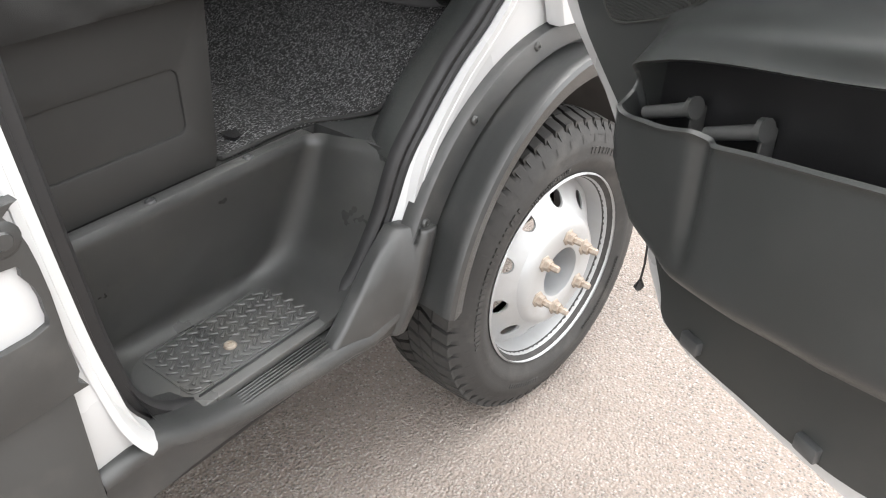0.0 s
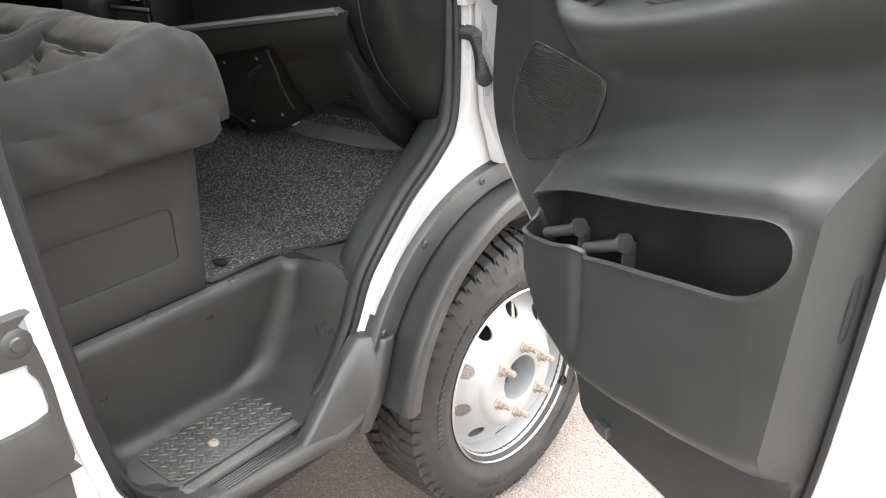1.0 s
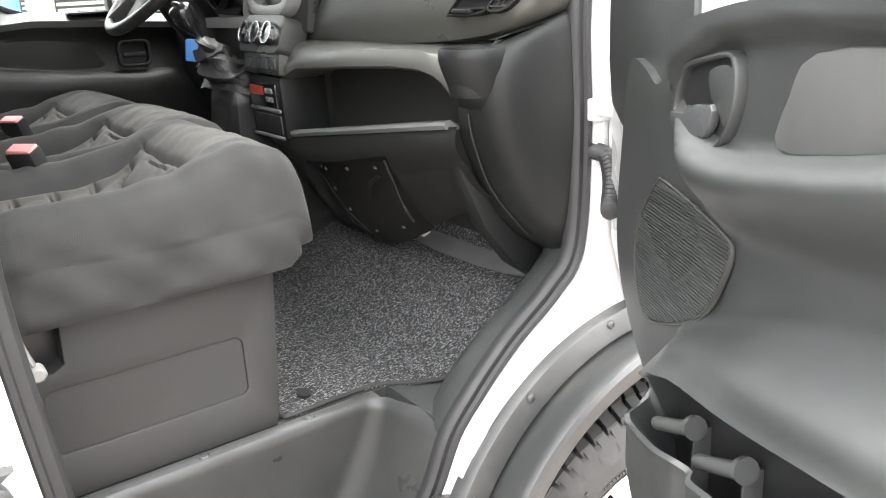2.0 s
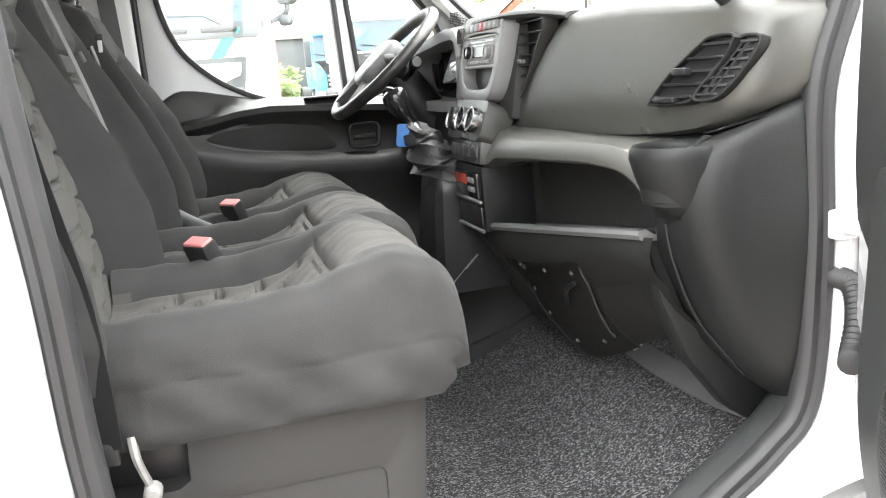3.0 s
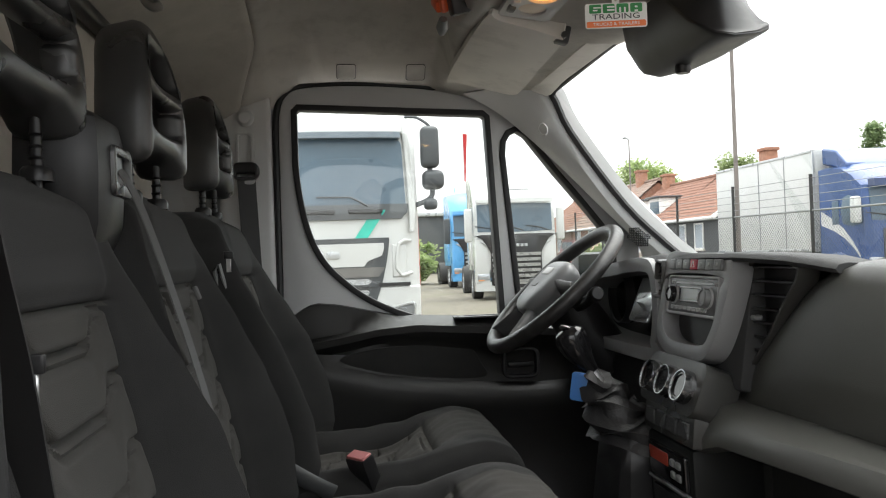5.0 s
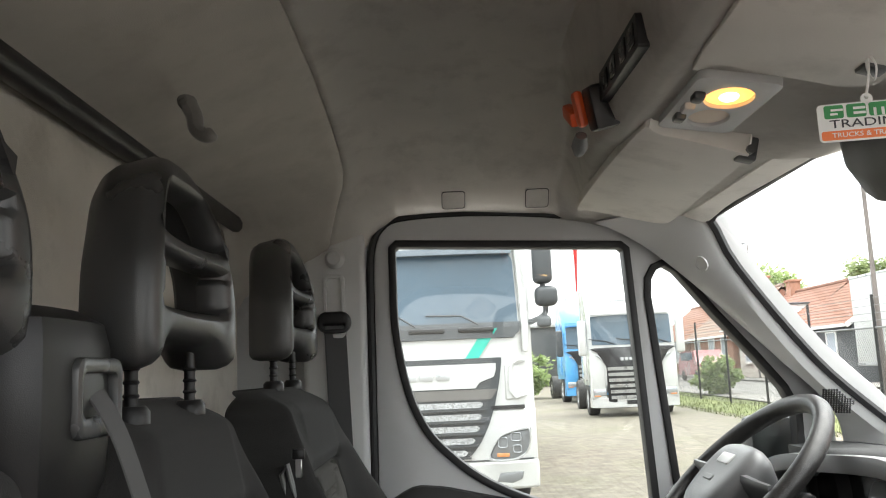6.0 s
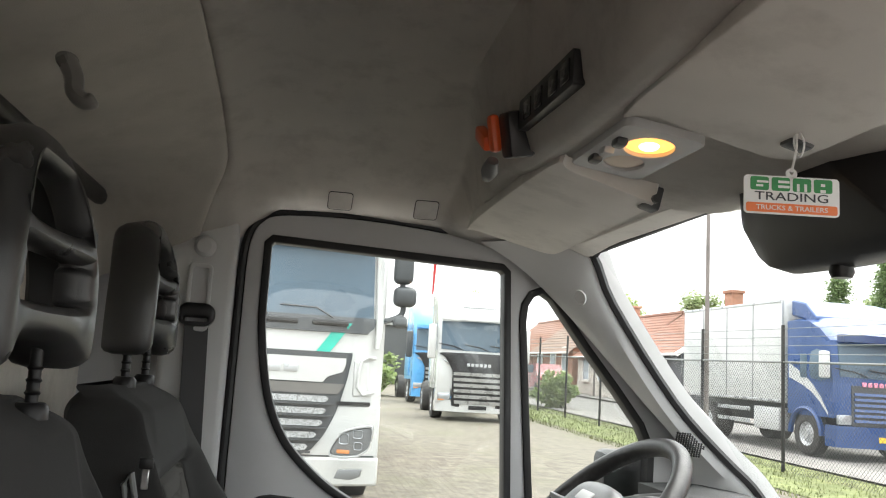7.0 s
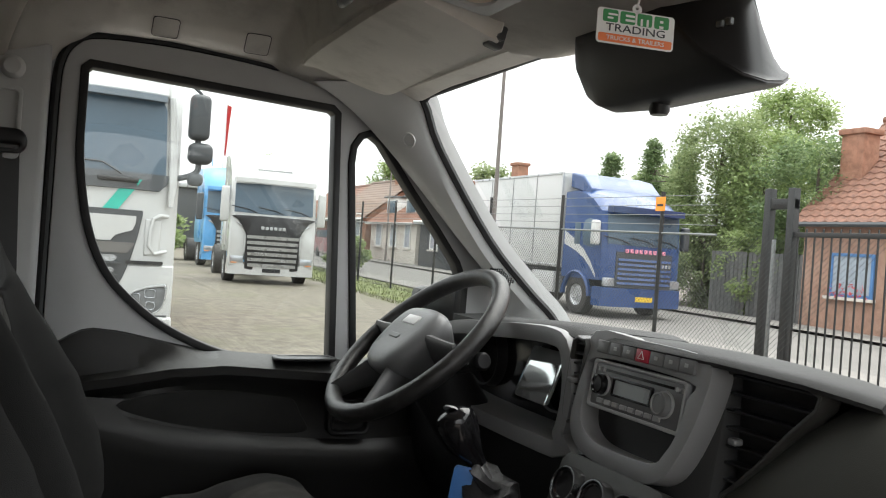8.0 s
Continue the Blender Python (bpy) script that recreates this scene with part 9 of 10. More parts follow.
def street_lorry():
    o = thing("blue_box_lorry", "blue lorry with a white box body and a pale swoosh", "lorry", (-15.4, 12.1, 0.24))
    w, lean, bow = 2.4, 0.1, 0.12
    cab(o, LBLUE, w, 1.85, 0.9, 1.75, 2.6, 3.2, lean, bow, 0.75)
    b = B()
    slab(b, -1.08, 1.08, 1.78, 2.55, w, 0.012, 0.05, lean, 1.75, bow, 14, 0.03)
    part("windscreen", b, LGLASS, o, "dark windscreen", local=True)
    wipers(o, 1.82, w, lean, 1.75, bow)
    b = B()
    slab(b, -1.1, 1.1, 2.56, 2.72, w, 0.2, 0.22, 0.05, 1.75, bow, 14)
    part("sun_shield", b, mat("dark_blue_shield", (0.03, 0.05, 0.12), 0.2), o, local=True)
    b = B()
    slab(b, -0.85, 0.85, 0.75, 1.62, w, 0.02, 0.05, 0.0, 1, bow, 14)
    part("grille", b, LGREY, o, local=True)
    for k in range(6):
        b = B()
        z = 0.86 + k * 0.115
        slab(b, -0.8, 0.8, z - 0.03, z + 0.03, w, 0.045, 0.05, 0.4, z, bow, 12)
        part("grille_bar", b, LBLUE, o, local=True)
    b = B()
    slab(b, -1.2, 1.2, 0.28, 0.74, w, 0.05, 0.4, 0.0, 1, bow, 16)
    part("bumper", b, LBLUE, o, local=True)
    b = B()
    box(b, 0.04, 0.058, -0.26, 0.26, 0.42, 0.54, 0.004, 1)
    part("number_plate", b, PLATE_Y, o, "yellow number plate", local=True)
    b = B()
    for k in range(9):
        box(b, 0.0, 0.03, -0.62 + k * 0.14, -0.52 + k * 0.14, 1.6, 1.7, 0.01, 1)
    part("writing", b, mat("pink_writing", (0.7, 0.25, 0.35), 0.5), o, "pink bars of writing", local=True)
    b = B()
    for k in range(5):
        box(b, 0.02, 0.05, 0.3 + k * 0.1, 0.36 + k * 0.1, 1.28, 1.36, 0.006, 1)
    part("badge", b, LSILV, o, local=True)
    for s in (-1, 1):
        b = B()
        box(b, -0.14, -0.04, s * 0.98 - 0.18, s * 0.98 + 0.18, 0.76, 0.98, 0.03, 2)
        part("headlamp", b, LAMP, o, local=True)
        b = B()
        plate(b, smooth2([(-0.95, 1.75), (-0.93, 2.35), (-0.5, 2.35), (-0.3, 2.0), (-0.25, 1.75)], 2), [], "y", s * 1.2 - 0.012, s * 1.2 + 0.012, 0.004)
        part("side_window", b, LGLASS, o, local=True)
        b = B()
        plate(b, rrect(-1.35, -1.1, 1.75, 2.3, 0.03), [], "y", s * 1.2 - 0.01, s * 1.2 + 0.01, 0.004)
        part("rear_side_window", b, LGLASS, o, local=True)
        lorry_wheel(o, -1.15, s * 1.18, 0.48)
        lorry_wheel(o, -5.7, s * 1.18, 0.48, 0.55)
        b = B()
        # wheel arch of the cab
        P = [(-1.15 + 0.58 * math.cos(radians(a)), s * 1.2, 0.48 + 0.58 * math.sin(radians(a))) for a in range(0, 181, 12)]
        tube(b, P, 0.05, 6, 1.5)
        part("wheel_arch", b, LBLUE, o, local=True)
        b = B()
        rings = []
        for x, z, h in ((-0.35, 0.95, 0.06), (-0.6, 1.2, 0.14), (-0.9, 1.42, 0.2), (-1.25, 1.58, 0.26), (-1.8, 1.75, 0.34)):
            rings.append([(x, s * 1.204, z), (x, s * 1.204, z + h), (x, s * 1.19, z + h), (x, s * 1.19, z)])
        loft(b, rings)
        part("swoosh", b, LWHITE, o, "pale curved swoosh", local=True)
        b = B()
        box(b, -0.3, -0.12, s * 1.38 - 0.1, s * 1.38 + 0.1, 1.75, 2.35, 0.05, 3)
        part("mirror", b, LWHITE if s < 0 else LGREY, o, local=True)
    b = B()
    box(b, -7.1, -2.0, -1.25, 1.25, 1.12, 3.62, 0.03)
    bx = part("box_body", b, LBOX, o, "white ribbed box body", local=True)
    for x in (-3.3, -4.6, -5.9):
        b = B()
        box(b, x, x + 0.03, -1.262, -1.248, 1.2, 3.55, 0.004, 1)
        part("panel_joint", b, LMESH, bx, local=True)
    for z in (1.14, 3.56):
        b = B()
        box(b, -7.1, -2.0, -1.27, -1.245, z, z + 0.06, 0.006, 1)
        part("box_rail", b, LSILV, bx, local=True)
    b = B()
    box(b, -2.03, -1.985, -1.27, -1.2, 1.12, 3.62, 0.008, 1)
    part("corner_post", b, LSILV, bx, local=True)
    b = B()
    box(b, -7.0, -1.6, -0.45, 0.45, 0.6, 1.1, 0.02)
    part("chassis", b, LGREY, o, local=True)
    b = B()
    box(b, -3.3, -2.2, -1.22, -0.9, 0.45, 1.0, 0.03)
    part("side_locker", b, LBOX, o, "white side locker", local=True)
    for z in (0.55, 0.85):
        b = B()
        box(b, -5.1, -3.5, -1.22, -1.18, z, z + 0.1, 0.01, 1)
        part("side_guard", b, LSILV, o, local=True)
    b = B()
    rings = []
    for x, z in ((-0.9, 3.15), (-1.3, 3.5), (-1.85, 3.62)):
        rings.append([(x, -1.1, z - 0.4), (x, -1.1, z), (x, 1.1, z), (x, 1.1, z - 0.4)])
    loft(b, rings)
    part("roof_deflector", b, LBLUE, o, local=True, bevel=0.04)


street_lorry()

# ---- houses ----
BRICK = mat("red_brown_brick", (0.3, 0.15, 0.1), 0.85, 0, 0.3, 6, 0.5, 40, 0.3, (0.36, 0.26, 0.2), 3, 0.4)
BRICK2 = mat("pale_orange_brick", (0.34, 0.21, 0.155), 0.85, 0, 0.2, 6, 0.5, 40, 0.3, (0.5, 0.4, 0.32), 2, 0.35)
RENDER = mat("cream_render", (0.62, 0.58, 0.52), 0.85, 0, 0.1, 2)
DARKC = mat("dark_timber_cladding", (0.035, 0.04, 0.045), 0.7, 0, 0.2, 5)
TILE = mat("orange_clay_tile", (0.2, 0.105, 0.075), 0.75, 0, 0.45, 9, 0.3, 60, 0.3, (0.2, 0.09, 0.06), 2.5, 0.5)
TILE2 = mat("grey_brown_tile", (0.2, 0.14, 0.11), 0.8, 0, 0.35, 9, 0.3, 60)
FRAMEW = mat("white_window_frame", (0.75, 0.75, 0.73), 0.5)
FRAMEB = mat("blue_window_frame", (0.08, 0.2, 0.42), 0.5)


def house(name, x0, x1, y0, y1, eave, ridge, wallm, tilem, label, windows=(), chimney=None, rows=16, frame_m=None, gable_m=None, sub=None):
    """A small house with its ridge along the street, tiled in courses."""
    z0 = rise((x0 + x1) / 2, y0)
    o = thing(name, label, "house", ((x0 + x1) / 2, (y0 + y1) / 2, z0))
    ym = (y0 + y1) / 2
    b = B()
    loft(b, [[(x, y0, z0), (x, y0, z0 + eave), (x, ym, z0 + ridge - 0.15), (x, y1, z0 + eave), (x, y1, z0)] for x in (x0, x1)])
    wl_ = part("wall", b, wallm, o)
    if gable_m:
        b = B()
        loft(b, [[(x, y0 - 0.02, z0 + eave * 0.55), (x, y0 - 0.02, z0 + eave), (x, ym, z0 + ridge - 0.12), (x, y1, z0 + eave), (x, y1, z0 + eave * 0.55)] for x in (x1 + 0.02, x1 + 0.06)])
        part("gable_cladding", b, gable_m, o)
        for ye in (y0 - 0.35, y1 + 0.35):
            b = B()
            tube(b, [(x1 + 0.16, ye, z0 + eave - 0.22), (x1 + 0.16, ym, z0 + ridge - 0.02)], 0.11, 4, 0.4)
            part("barge_board", b, FRAMEW, o, "white barge board")
        b = B()
        plate(b, [(ym - 1.3, z0 + eave + 0.1), (ym - 0.4, z0 + eave + 0.1), (ym - 0.4, z0 + eave + 1.1), (ym - 1.3, z0 + eave + 1.1)], [[(ym - 1.2, z0 + eave + 0.2), (ym - 0.5, z0 + eave + 0.2), (ym - 0.5, z0 + eave + 1.0), (ym - 1.2, z0 + eave + 1.0)]], "x", x1 + 0.05, x1 + 0.14, 0.01)
        gw = part("gable_window", b, FRAMEW, o, "white window frame")
        b = B()
        box(b, x1 + 0.06, x1 + 0.08, ym - 1.25, ym - 0.45, z0 + eave + 0.15, z0 + eave + 1.05)
        part("pane", b, LGLASS, gw)
    b = B()
    L = math.hypot(ym - y0 + 0.35, ridge - eave + 0.2)
    for s in (-1, 1):
        ye = y0 - 0.35 if s < 0 else y1 + 0.35
        ze = z0 + eave - 0.2
        n = rows
        cols = max(4, int((x1 - x0) / 0.3))
        for k in range(n):
            t0, t1 = k / n, (k + 1.15) / n
            ya, yb = ye + (ym - ye) * t0, ye + (ym - ye) * min(t1, 1)
            za, zb = ze + (z0 + ridge - ze) * t0, ze + (z0 + ridge - ze) * min(t1, 1)
            r1 = [Vector((x0 - 0.2 + (x1 - x0 + 0.4) * i / (cols * 2), ya, za + 0.05 + (0.045 if i % 2 else 0))) for i in range(cols * 2 + 1)]
            r2 = [Vector((x0 - 0.2 + (x1 - x0 + 0.4) * i / (cols * 2), yb, zb + 0.01 + (0.045 if i % 2 else 0))) for i in range(cols * 2 + 1)]
            r0 = [p - Vector((0, 0, 0.06)) for p in r1]
            loft(b, [r0, r1, r2], False, False)
    rf = part("roof", b, tilem, o, angle=25)
    b = B()
    tube(b, [(x0 - 0.2, ym, z0 + ridge + 0.05), (x1 + 0.2, ym, z0 + ridge + 0.05)], 0.12, 8)
    part("ridge_tiles", b, tilem, rf)
    b = B()
    tube(b, [(x0 - 0.1, y0 - 0.36, z0 + eave - 0.2), (x1 + 0.1, y0 - 0.36, z0 + eave - 0.2)], 0.07, 6)
    part("gutter", b, FRAMEW if wallm is not BRICK2 else LGREY, rf)
    if chimney:
        b = B()
        cx, cy, ch = chimney
        box(b, cx - 0.35, cx + 0.35, cy - 0.3, cy + 0.3, z0 + ridge - 2.4, z0 + ridge + ch, 0.02)
        box(b, cx - 0.42, cx + 0.42, cy - 0.37, cy + 0.37, z0 + ridge + ch - 0.15, z0 + ridge + ch, 0.02)
        part("chimney", b, BRICK, o)
    for wx, wz, ww, wh in windows:
        b = B()
        plate(b, [(wx, z0 + wz), (wx + ww, z0 + wz), (wx + ww, z0 + wz + wh), (wx, z0 + wz + wh)], [[(wx + 0.08, z0 + wz + 0.08), (wx + ww - 0.08, z0 + wz + 0.08), (wx + ww - 0.08, z0 + wz + wh - 0.08), (wx + 0.08, z0 + wz + wh - 0.08)]], "y", y0 - 0.06, y0 + 0.02, 0.01)
        wn_ = part("window", b, frame_m or FRAMEW, o)
        b = B()
        box(b, wx + 0.05, wx + ww - 0.05, y0 - 0.03, y0 - 0.015, z0 + wz + 0.05, z0 + wz + wh - 0.05)
        part("pane", b, mat("curtained_pane", (0.35, 0.4, 0.45), 0.1), wn_)
        b = B()
        box(b, wx - 0.08, wx + ww + 0.08, y0 - 0.16, y0, z0 + wz - 0.08, z0 + wz, 0.01)
        part("sill", b, RENDER, wn_)
    return o


house("brick_house", -14.9, -3.0, 16.9, 23.0, 2.95, 5.9, BRICK2, TILE, "orange brick cottage with a red clay tile roof and blue window", [(-14.0, 0.95, 1.25, 1.1), (-9.5, 0.9, 1.5, 1.6)], (-14.45, 18.2, -0.5), 18, FRAMEB)
house("dark_house", -41.0, -35.0, 17.0, 23.5, 2.7, 4.9, DARKC, TILE, "dark clad house with an orange tile roof", [(-39.5, 1.0, 1.0, 1.3), (-37.5, 1.0, 1.0, 1.3)], (-36.0, 20.2, 0.9), 14, None, DARKC)
house("terrace_house", -49.0, -41.5, 17.0, 23.5, 2.5, 4.9, RENDER, TILE, "cream rendered terrace house with orange tiles", [(-48, 0.9, 1.1, 1.5), (-45.5, 0.9, 1.1, 1.5), (-43.2, 0.9, 0.9, 1.5)], (-48.0, 20.2, 0.8), 14)
house("terrace_house", -58.0, -49.5, 16.8, 23.5, 2.7, 5.4, BRICK, TILE2, "brown brick terrace house with grey tiles", [(-57, 0.9, 1.2, 1.6), (-54, 0.9, 1.2, 1.6), (-51.5, 0.9, 1.0, 2.0)], (-52.0, 20.0, 0.9), 14)
house("terrace_house", -68.0, -58.5, 16.8, 23.5, 2.6, 5.2, BRICK2, TILE, "orange brick terrace house with orange tiles", [(-66, 0.9, 1.2, 1.6), (-62, 0.9, 1.2, 1.6)], None, 14)
# dormers on the cream house
for x in (-47.2, -44.0):
    o = thing("dormer", "white dormer window on a tiled roof", "dormer", (x, 18.2, 3.9))
    bm = B()
    z0 = rise(x, 17) + 2.7
    box(bm, x - 0.8, x + 0.8, 17.6, 19.6, z0, z0 + 1.25, 0.02)
    part("dormer_body", bm, FRAMEW, o)
    bm = B()
    box(bm, x - 0.65, x + 0.65, 17.57, 17.6, z0 + 0.25, z0 + 1.05, 0.01)
    part("pane", bm, LGLASS, o)
    bm = B()
    box(bm, x - 0.95, x + 0.95, 17.4, 20, z0 + 1.25, z0 + 1.35, 0.02)
    part("dormer_roof", bm, LGREY, o)
# flower box under the blue window
fb = thing("window_flowers", "red and pink flowers in a window box", "flowers", (-13.4, 16.7, 1.2))
bm = B()
rg = random.Random(4)
zf = rise(-8, 16.9)
for k in range(60):
    c = Vector((rg.uniform(-13.95, -12.8), rg.uniform(16.68, 16.82), zf + rg.uniform(0.95, 1.25)))
    n = [bm.verts.new(c + Vector((rg.uniform(-0.07, 0.07), rg.uniform(-0.05, 0.05), rg.uniform(-0.06, 0.06)))) for _ in range(3)]
    bm.faces.new(n)
part("blooms", bm, mat("red_flowers", (0.55, 0.07, 0.08), 0.7, 0, 0.6, 30), fb)
# grey garden screens and a brick garden wall
gs = thing("garden_screen", "grey timber garden screen panels", "garden screen", (-16.4, 17.2, 0.3))
zf = rise(-16, 17.2)
for k in range(3):
    x = -18.6 + k * 1.5
    bm = B()
    for j in range(9):
        box(bm, x + 0.16 * j, x + 0.16 * j + 0.14, 17.2, 17.23, zf, zf + 1.9, 0.004, 1)
    part("screen_panel", bm, mat("weathered_timber", (0.13, 0.13, 0.13), 0.8, 0, 0.3, 6, 0.4, 40), gs)


# ---- trees and shrubs ----
def leafy(name, m, x, y, h, r, n, seed, label, lean=0.0, conifer=False, trunk_h=0.3):
    rg_ = random.Random(seed)
    z0 = rise(x, y)
    o = thing(name, label, "tree" if h > 2 else "shrub", (x, y, z0))
    b = B()
    tube(b, curve([(x, y, z0 - 0.1), (x + lean * 0.3, y, z0 + h * 0.35), (x + lean * 0.7, y, z0 + h * 0.7), (x + lean, y, z0 + h * 0.92)], 3), [0.024 * h * (1 - 0.095 * i) for i in range(10)], 7)
    limbs = []
    for k in range(9):
        a, t = rg_.uniform(0, 6.28), rg_.uniform(trunk_h, 0.8)
        p = Vector((x + lean * t, y, z0 + h * t))
        q = p + Vector((math.cos(a), math.sin(a), rg_.uniform(0.2, 0.7))) * r * rg_.uniform(0.5, 0.9)
        limbs.append(q)
        tube(b, [p, p.lerp(q, 0.5) + Vector((0, 0, 0.05 * h)), q], [0.008 * h, 0.005 * h, 0.002 * h], 5)
    part("trunk", b, mat("bark", (0.12, 0.1, 0.08), 0.9, 0, 0.3, 8, 0.6, 30), o)
    clumps = []
    n = int(n * (1.7 if x < -30 else 3.4))
    for k in range(n // 90):
        t = rg_.uniform(trunk_h, 1.0)
        rr = r * ((1 - t) * 0.95 + 0.08 if conifer else math.sqrt(max(0.02, 1 - ((t - 0.62) / 0.42) ** 2)))
        a = rg_.uniform(0, 6.28)
        d = rr * math.sqrt(rg_.uniform(0.25, 1))
        clumps.append((Vector((x + lean * t + d * math.cos(a), y + d * math.sin(a), z0 + h * t)), r * rg_.uniform(0.16, 0.34)))
    vs_, fs_ = [], []
    for k in range(n):
        c, cr = clumps[rg_.randrange(len(clumps))]
        v = Vector((rg_.gauss(0, 1), rg_.gauss(0, 1), rg_.gauss(0, 0.9)))
        p = c + v.normalized() * cr * rg_.random() ** 0.45
        s_ = rg_.uniform(0.07, 0.14) * (0.6 + 0.06 * h) * (1.5 if x < -30 else 0.62)
        u = Vector((rg_.uniform(-1, 1), rg_.uniform(-1, 1), rg_.uniform(-0.6, 0.6))).normalized() * s_
        w_ = u.cross(Vector((rg_.uniform(-1, 1), rg_.uniform(-1, 1), 1))).normalized() * s_ * 0.55
        i0 = len(vs_)
        vs_ += [tuple(p - u), tuple(p + w_), tuple(p + u), tuple(p - w_)]
        fs_.append((i0, i0 + 1, i0 + 2, i0 + 3))
    me_ = bpy.data.meshes.new("crown")
    me_.from_pydata(vs_, [], fs_)
    me_.materials.append(m)
    c_ = new("crown", me_)
    c_.parent = o
    c_.matrix_parent_inverse = o.matrix_basis.inverted()
    return o


def leaf_mat(name, base, warm):
    m = mat(name, base, 0.6, 0, 0.4, 2.0)
    N, L = m.node_tree.nodes, m.node_tree.links
    g = N.new("ShaderNodeNewGeometry")
    r = N.new("ShaderNodeMix")
    r.data_type = "RGBA"
    r.inputs["A"].default_value, r.inputs["B"].default_value = (*base, 1), (*warm, 1)
    L.new(g.outputs["Random Per Island"], r.inputs["Factor"])
    L.new(r.outputs["Result"], N["Principled BSDF"].inputs["Base Color"])
    tl = N.new("ShaderNodeBsdfTranslucent")
    L.new(r.outputs["Result"], tl.inputs["Color"])
    ms = N.new("ShaderNodeMixShader")
    ms.inputs["Fac"].default_value = 0.45
    L.new(N["Principled BSDF"].outputs["BSDF"], ms.inputs[1])
    L.new(tl.outputs["BSDF"], ms.inputs[2])
    L.new(ms.outputs["Shader"], N["Material Output"].inputs["Surface"])
    return m


LEAF1 = leaf_mat("dark_green_leaves", (0.12, 0.18, 0.08), (0.24, 0.32, 0.14))
LEAF2 = leaf_mat("fresh_green_leaves", (0.2, 0.28, 0.1), (0.38, 0.46, 0.2))
LEAF3 = leaf_mat("olive_green_leaves", (0.18, 0.24, 0.1), (0.34, 0.4, 0.2))
leafy("hedge_tree", LEAF1, -26.5, 19.0, 5.4, 1.3, 3500, 1, "dark green conifer tree in a garden hedge", 0, True, 0.08)
leafy("hedge_tree", LEAF1, -24.2, 19.2, 5.8, 1.3, 3500, 2, "dark green conifer tree in a garden hedge", 0, True, 0.08)
leafy("hedge_tree", LEAF1, -22.2, 19.0, 5.3, 1.4, 3500, 3, "dark green conifer tree in a garden hedge", 0, True, 0.08)
leafy("garden_tree", LEAF3, -20.2, 18.6, 6.2, 1.7, 6500, 4, "olive green garden tree", 0.3, False, 0.1)
leafy("garden_tree", LEAF2, -18.6, 19.2, 5.6, 1.7, 6500, 5, "fresh green garden tree", 0, False, 0.1)
leafy("garden_tree", LEAF2, -22.6, 24.0, 7.9, 2.1, 8000, 6, "tall light green tree", 0.4, False, 0.25)
leafy("garden_tree", LEAF1, -15.2, 26.0, 5.6, 2.4, 7000, 7, "green tree behind the cottage", 0, False, 0.2)
leafy("garden_tree", LEAF1, -15.9, 18.4, 5.2, 1.6, 5000, 8, "dark green garden tree", 0, False, 0.08)
leafy("garden_shrub", LEAF2, -17.2, 17.6, 2.6, 1.2, 2500, 9, "green shrub overhanging a grey screen", 0, False, 0.05)
leafy("garden_shrub", LEAF1, -21.6, 17.7, 3.0, 1.5, 3500, 21, "dark green garden hedge shrub", 0, False, 0.03)
leafy("garden_shrub", LEAF3, -19.6, 17.8, 2.8, 1.4, 3200, 22, "olive green garden hedge shrub", 0, False, 0.03)
leafy("garden_shrub", LEAF1, -24.0, 17.8, 3.2, 1.6, 3200, 23, "dark green garden hedge shrub", 0, False, 0.03)
leafy("garden_tree", LEAF2, -66.0, 26.0, 8.0, 3.0, 5000, 12, "light green tree behind the roofs", 0, False, 0.3)
leafy("garden_tree", LEAF2, -60.0, 12.5, 6.5, 2.4, 4000, 13, "light green street tree", 0, False, 0.3)
leafy("garden_tree", LEAF3, -52.0, 27.0, 6.8, 2.2, 4000, 14, "olive tree behind the roofs", 0, False, 0.3)
leafy("garden_tree", LEAF3, -33.0, 27.0, 6.0, 2.0, 3500, 15, "olive tree behind the roofs", 0, False, 0.3)
leafy("garden_tree", LEAF3, -75.0, 3.0, 8.5, 4.0, 5000, 16, "olive tree beyond the yard", 0, False, 0.3)
leafy("verge_shrub", LEAF2, -31.0, 9.6, 1.3, 0.9, 1800, 17, "green shrub by the pavement", 0, False, 0.05)
leafy("yard_shrub", LEAF2, -36.0, 2.6, 1.8, 1.4, 2200, 18, "green shrub behind the lorries", 0, False, 0.05)
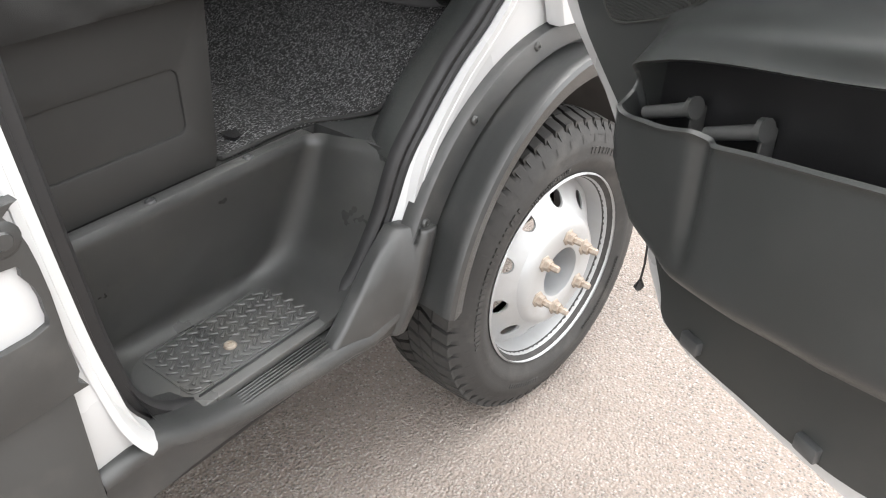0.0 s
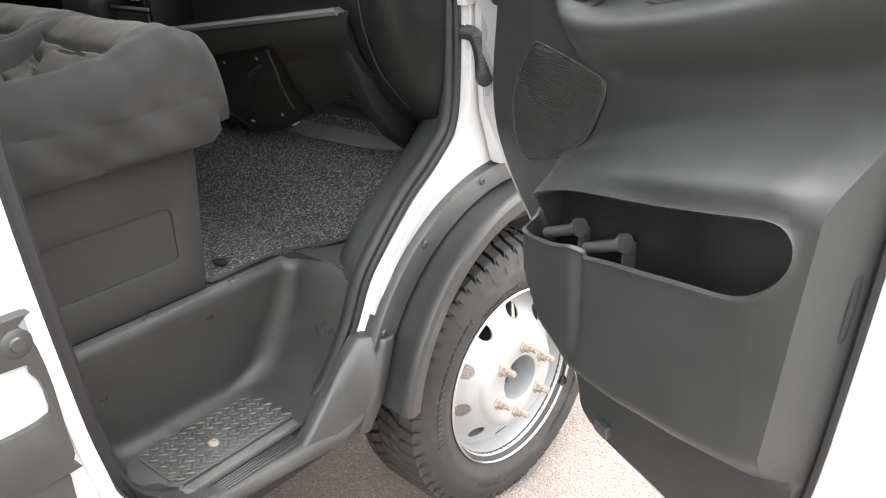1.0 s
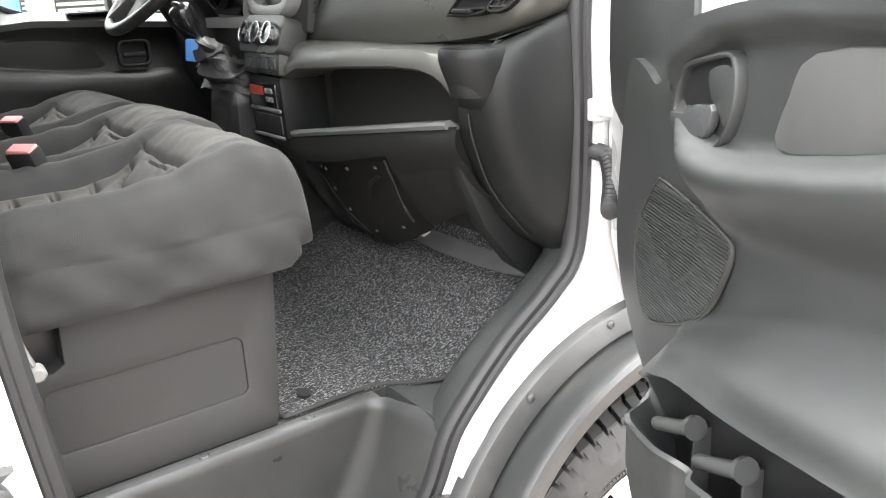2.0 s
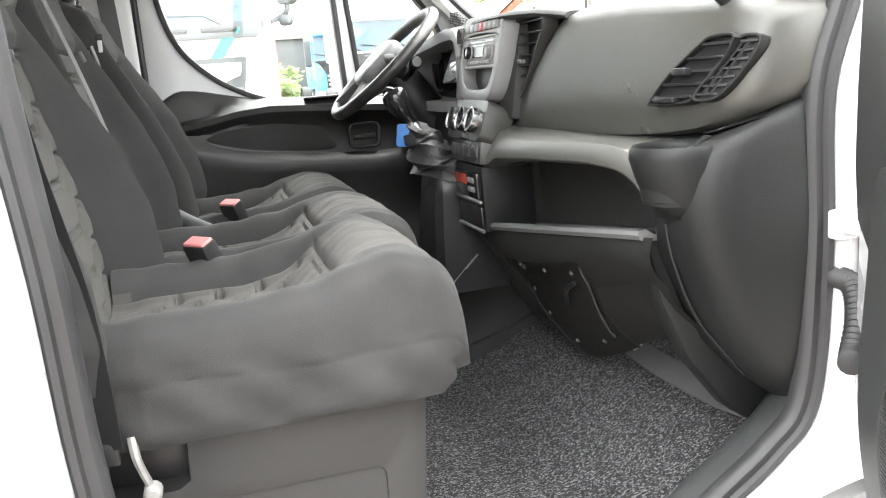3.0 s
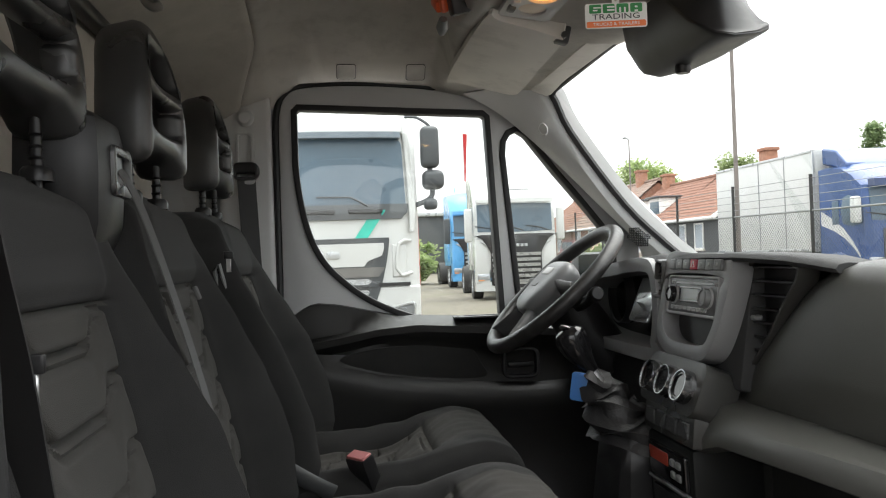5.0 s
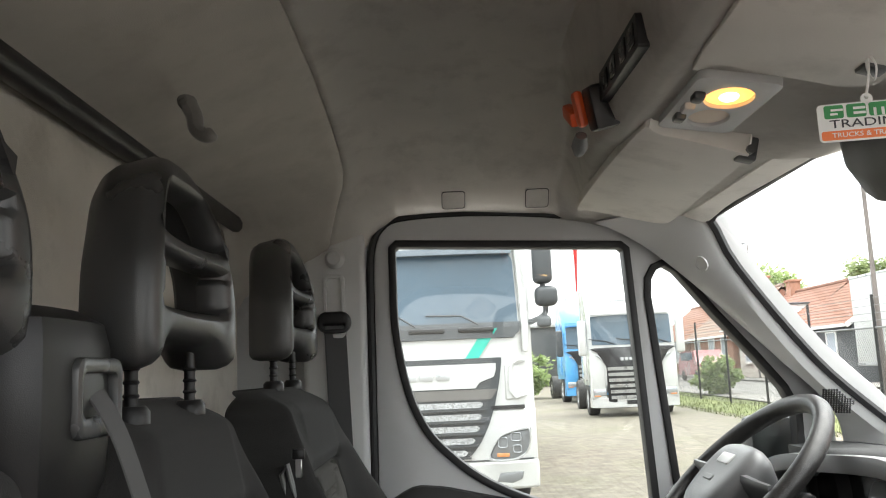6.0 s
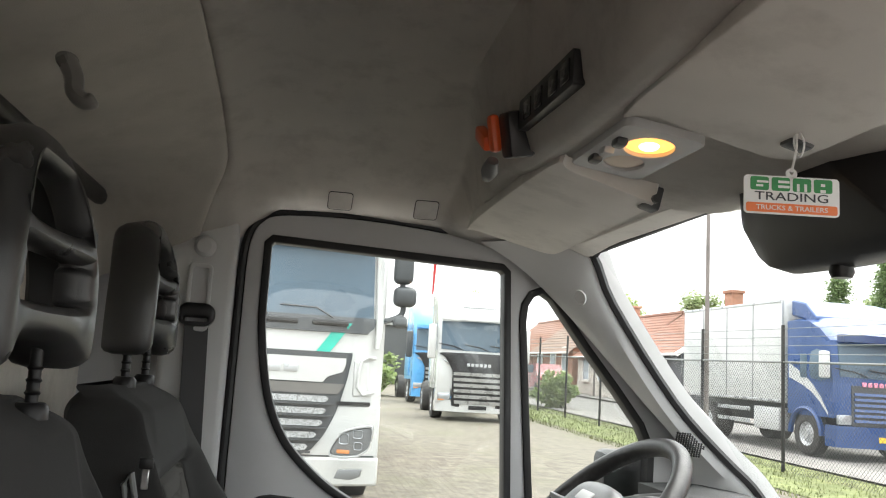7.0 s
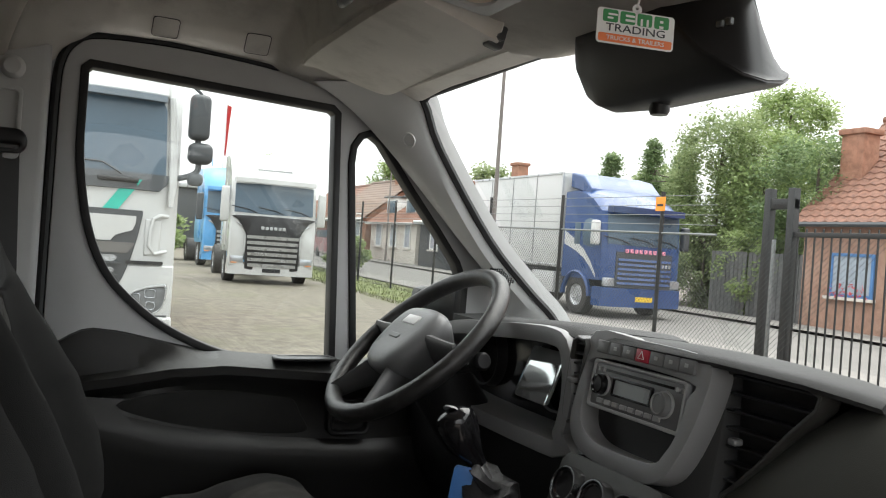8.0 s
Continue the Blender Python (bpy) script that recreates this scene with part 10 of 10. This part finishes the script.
# dark red people carrier down the street
rc = thing("red_car", "dark red people carrier parked in the street", "car", (-47.0, 14.2, rise(-47, 14.2)))
bm = B()
rings = []
for y in (-0.85, -0.8, 0.0, 0.8, 0.85):
    k = 0.03 if abs(y) > 0.84 else 0
    rings.append([(-45.0 - k, 14.2 + y, 0.35 + rise(-47, 14)), (-45.0 - k, 14.2 + y, 0.95 + rise(-47, 14)), (-45.8, 14.2 + y, 1.1 + rise(-47, 14)), (-46.4, 14.2 + y * 0.9, 1.75 + rise(-47, 14)), (-48.9, 14.2 + y * 0.9, 1.78 + rise(-47, 14)), (-49.3, 14.2 + y, 1.0 + rise(-47, 14)), (-49.3, 14.2 + y, 0.35 + rise(-47, 14))])
loft(bm, rings)
part("car_body", bm, mat("dark_red_paint", (0.22, 0.02, 0.03), 0.3, 0, 0.05, 1, coat=0.5), rc)
bm = B()
box(bm, -48.8, -46.6, 13.36, 13.4, 1.2 + rise(-47, 14), 1.65 + rise(-47, 14), 0.02)
part("side_window", bm, LGLASS, rc)
for x in (-45.9, -48.4):
    bm = B()
    lathe(bm, [(0.0, 0.01), (0.2, 0.0), (0.31, 0.0), (0.32, 0.1)], 20, Matrix.Translation((x, 13.34, 0.33 + rise(-47, 14))) @ Matrix.Rotation(radians(90), 4, "Z"))
    part("wheel", bm, TYRE, rc)
# red flag on a pole, grey yard shed
fl = thing("flag", "narrow red flag on a white pole", "flag", (-34.0, 4.9, rise(-34, 4.9)))
bm = B()
tube(bm, [(-34, 4.9, 0.3), (-34, 4.9, 7.0)], 0.03, 6)
part("flag_pole", bm, FRAMEW, fl)
bm = B()
loft(bm, [[(-34 + 0.02 * math.sin(k), 4.92, 6.9 - k * 0.26), (-34 + 0.03 * math.cos(k), 5.1 - 0.015 * k, 6.85 - k * 0.26)] for k in range(9)], False, False)
bmesh.ops.solidify(bm, geom=bm.faces[:], thickness=0.01)
part("flag_cloth", bm, LRED, fl)
sd = thing("yard_shed", "dark grey shed at the back of the yard", "shed", (-52, 2.0, rise(-52, 2)))
bm = B()
box(bm, -58, -50, -2, 7.5, 0.5, 4.1, 0.05)
part("shed_wall", bm, LGREY, sd)
bm = B()
box(bm, -58.3, -49.7, -2.3, 7.8, 4.1, 4.35, 0.03)
part("shed_roof", bm, LSILV, sd)
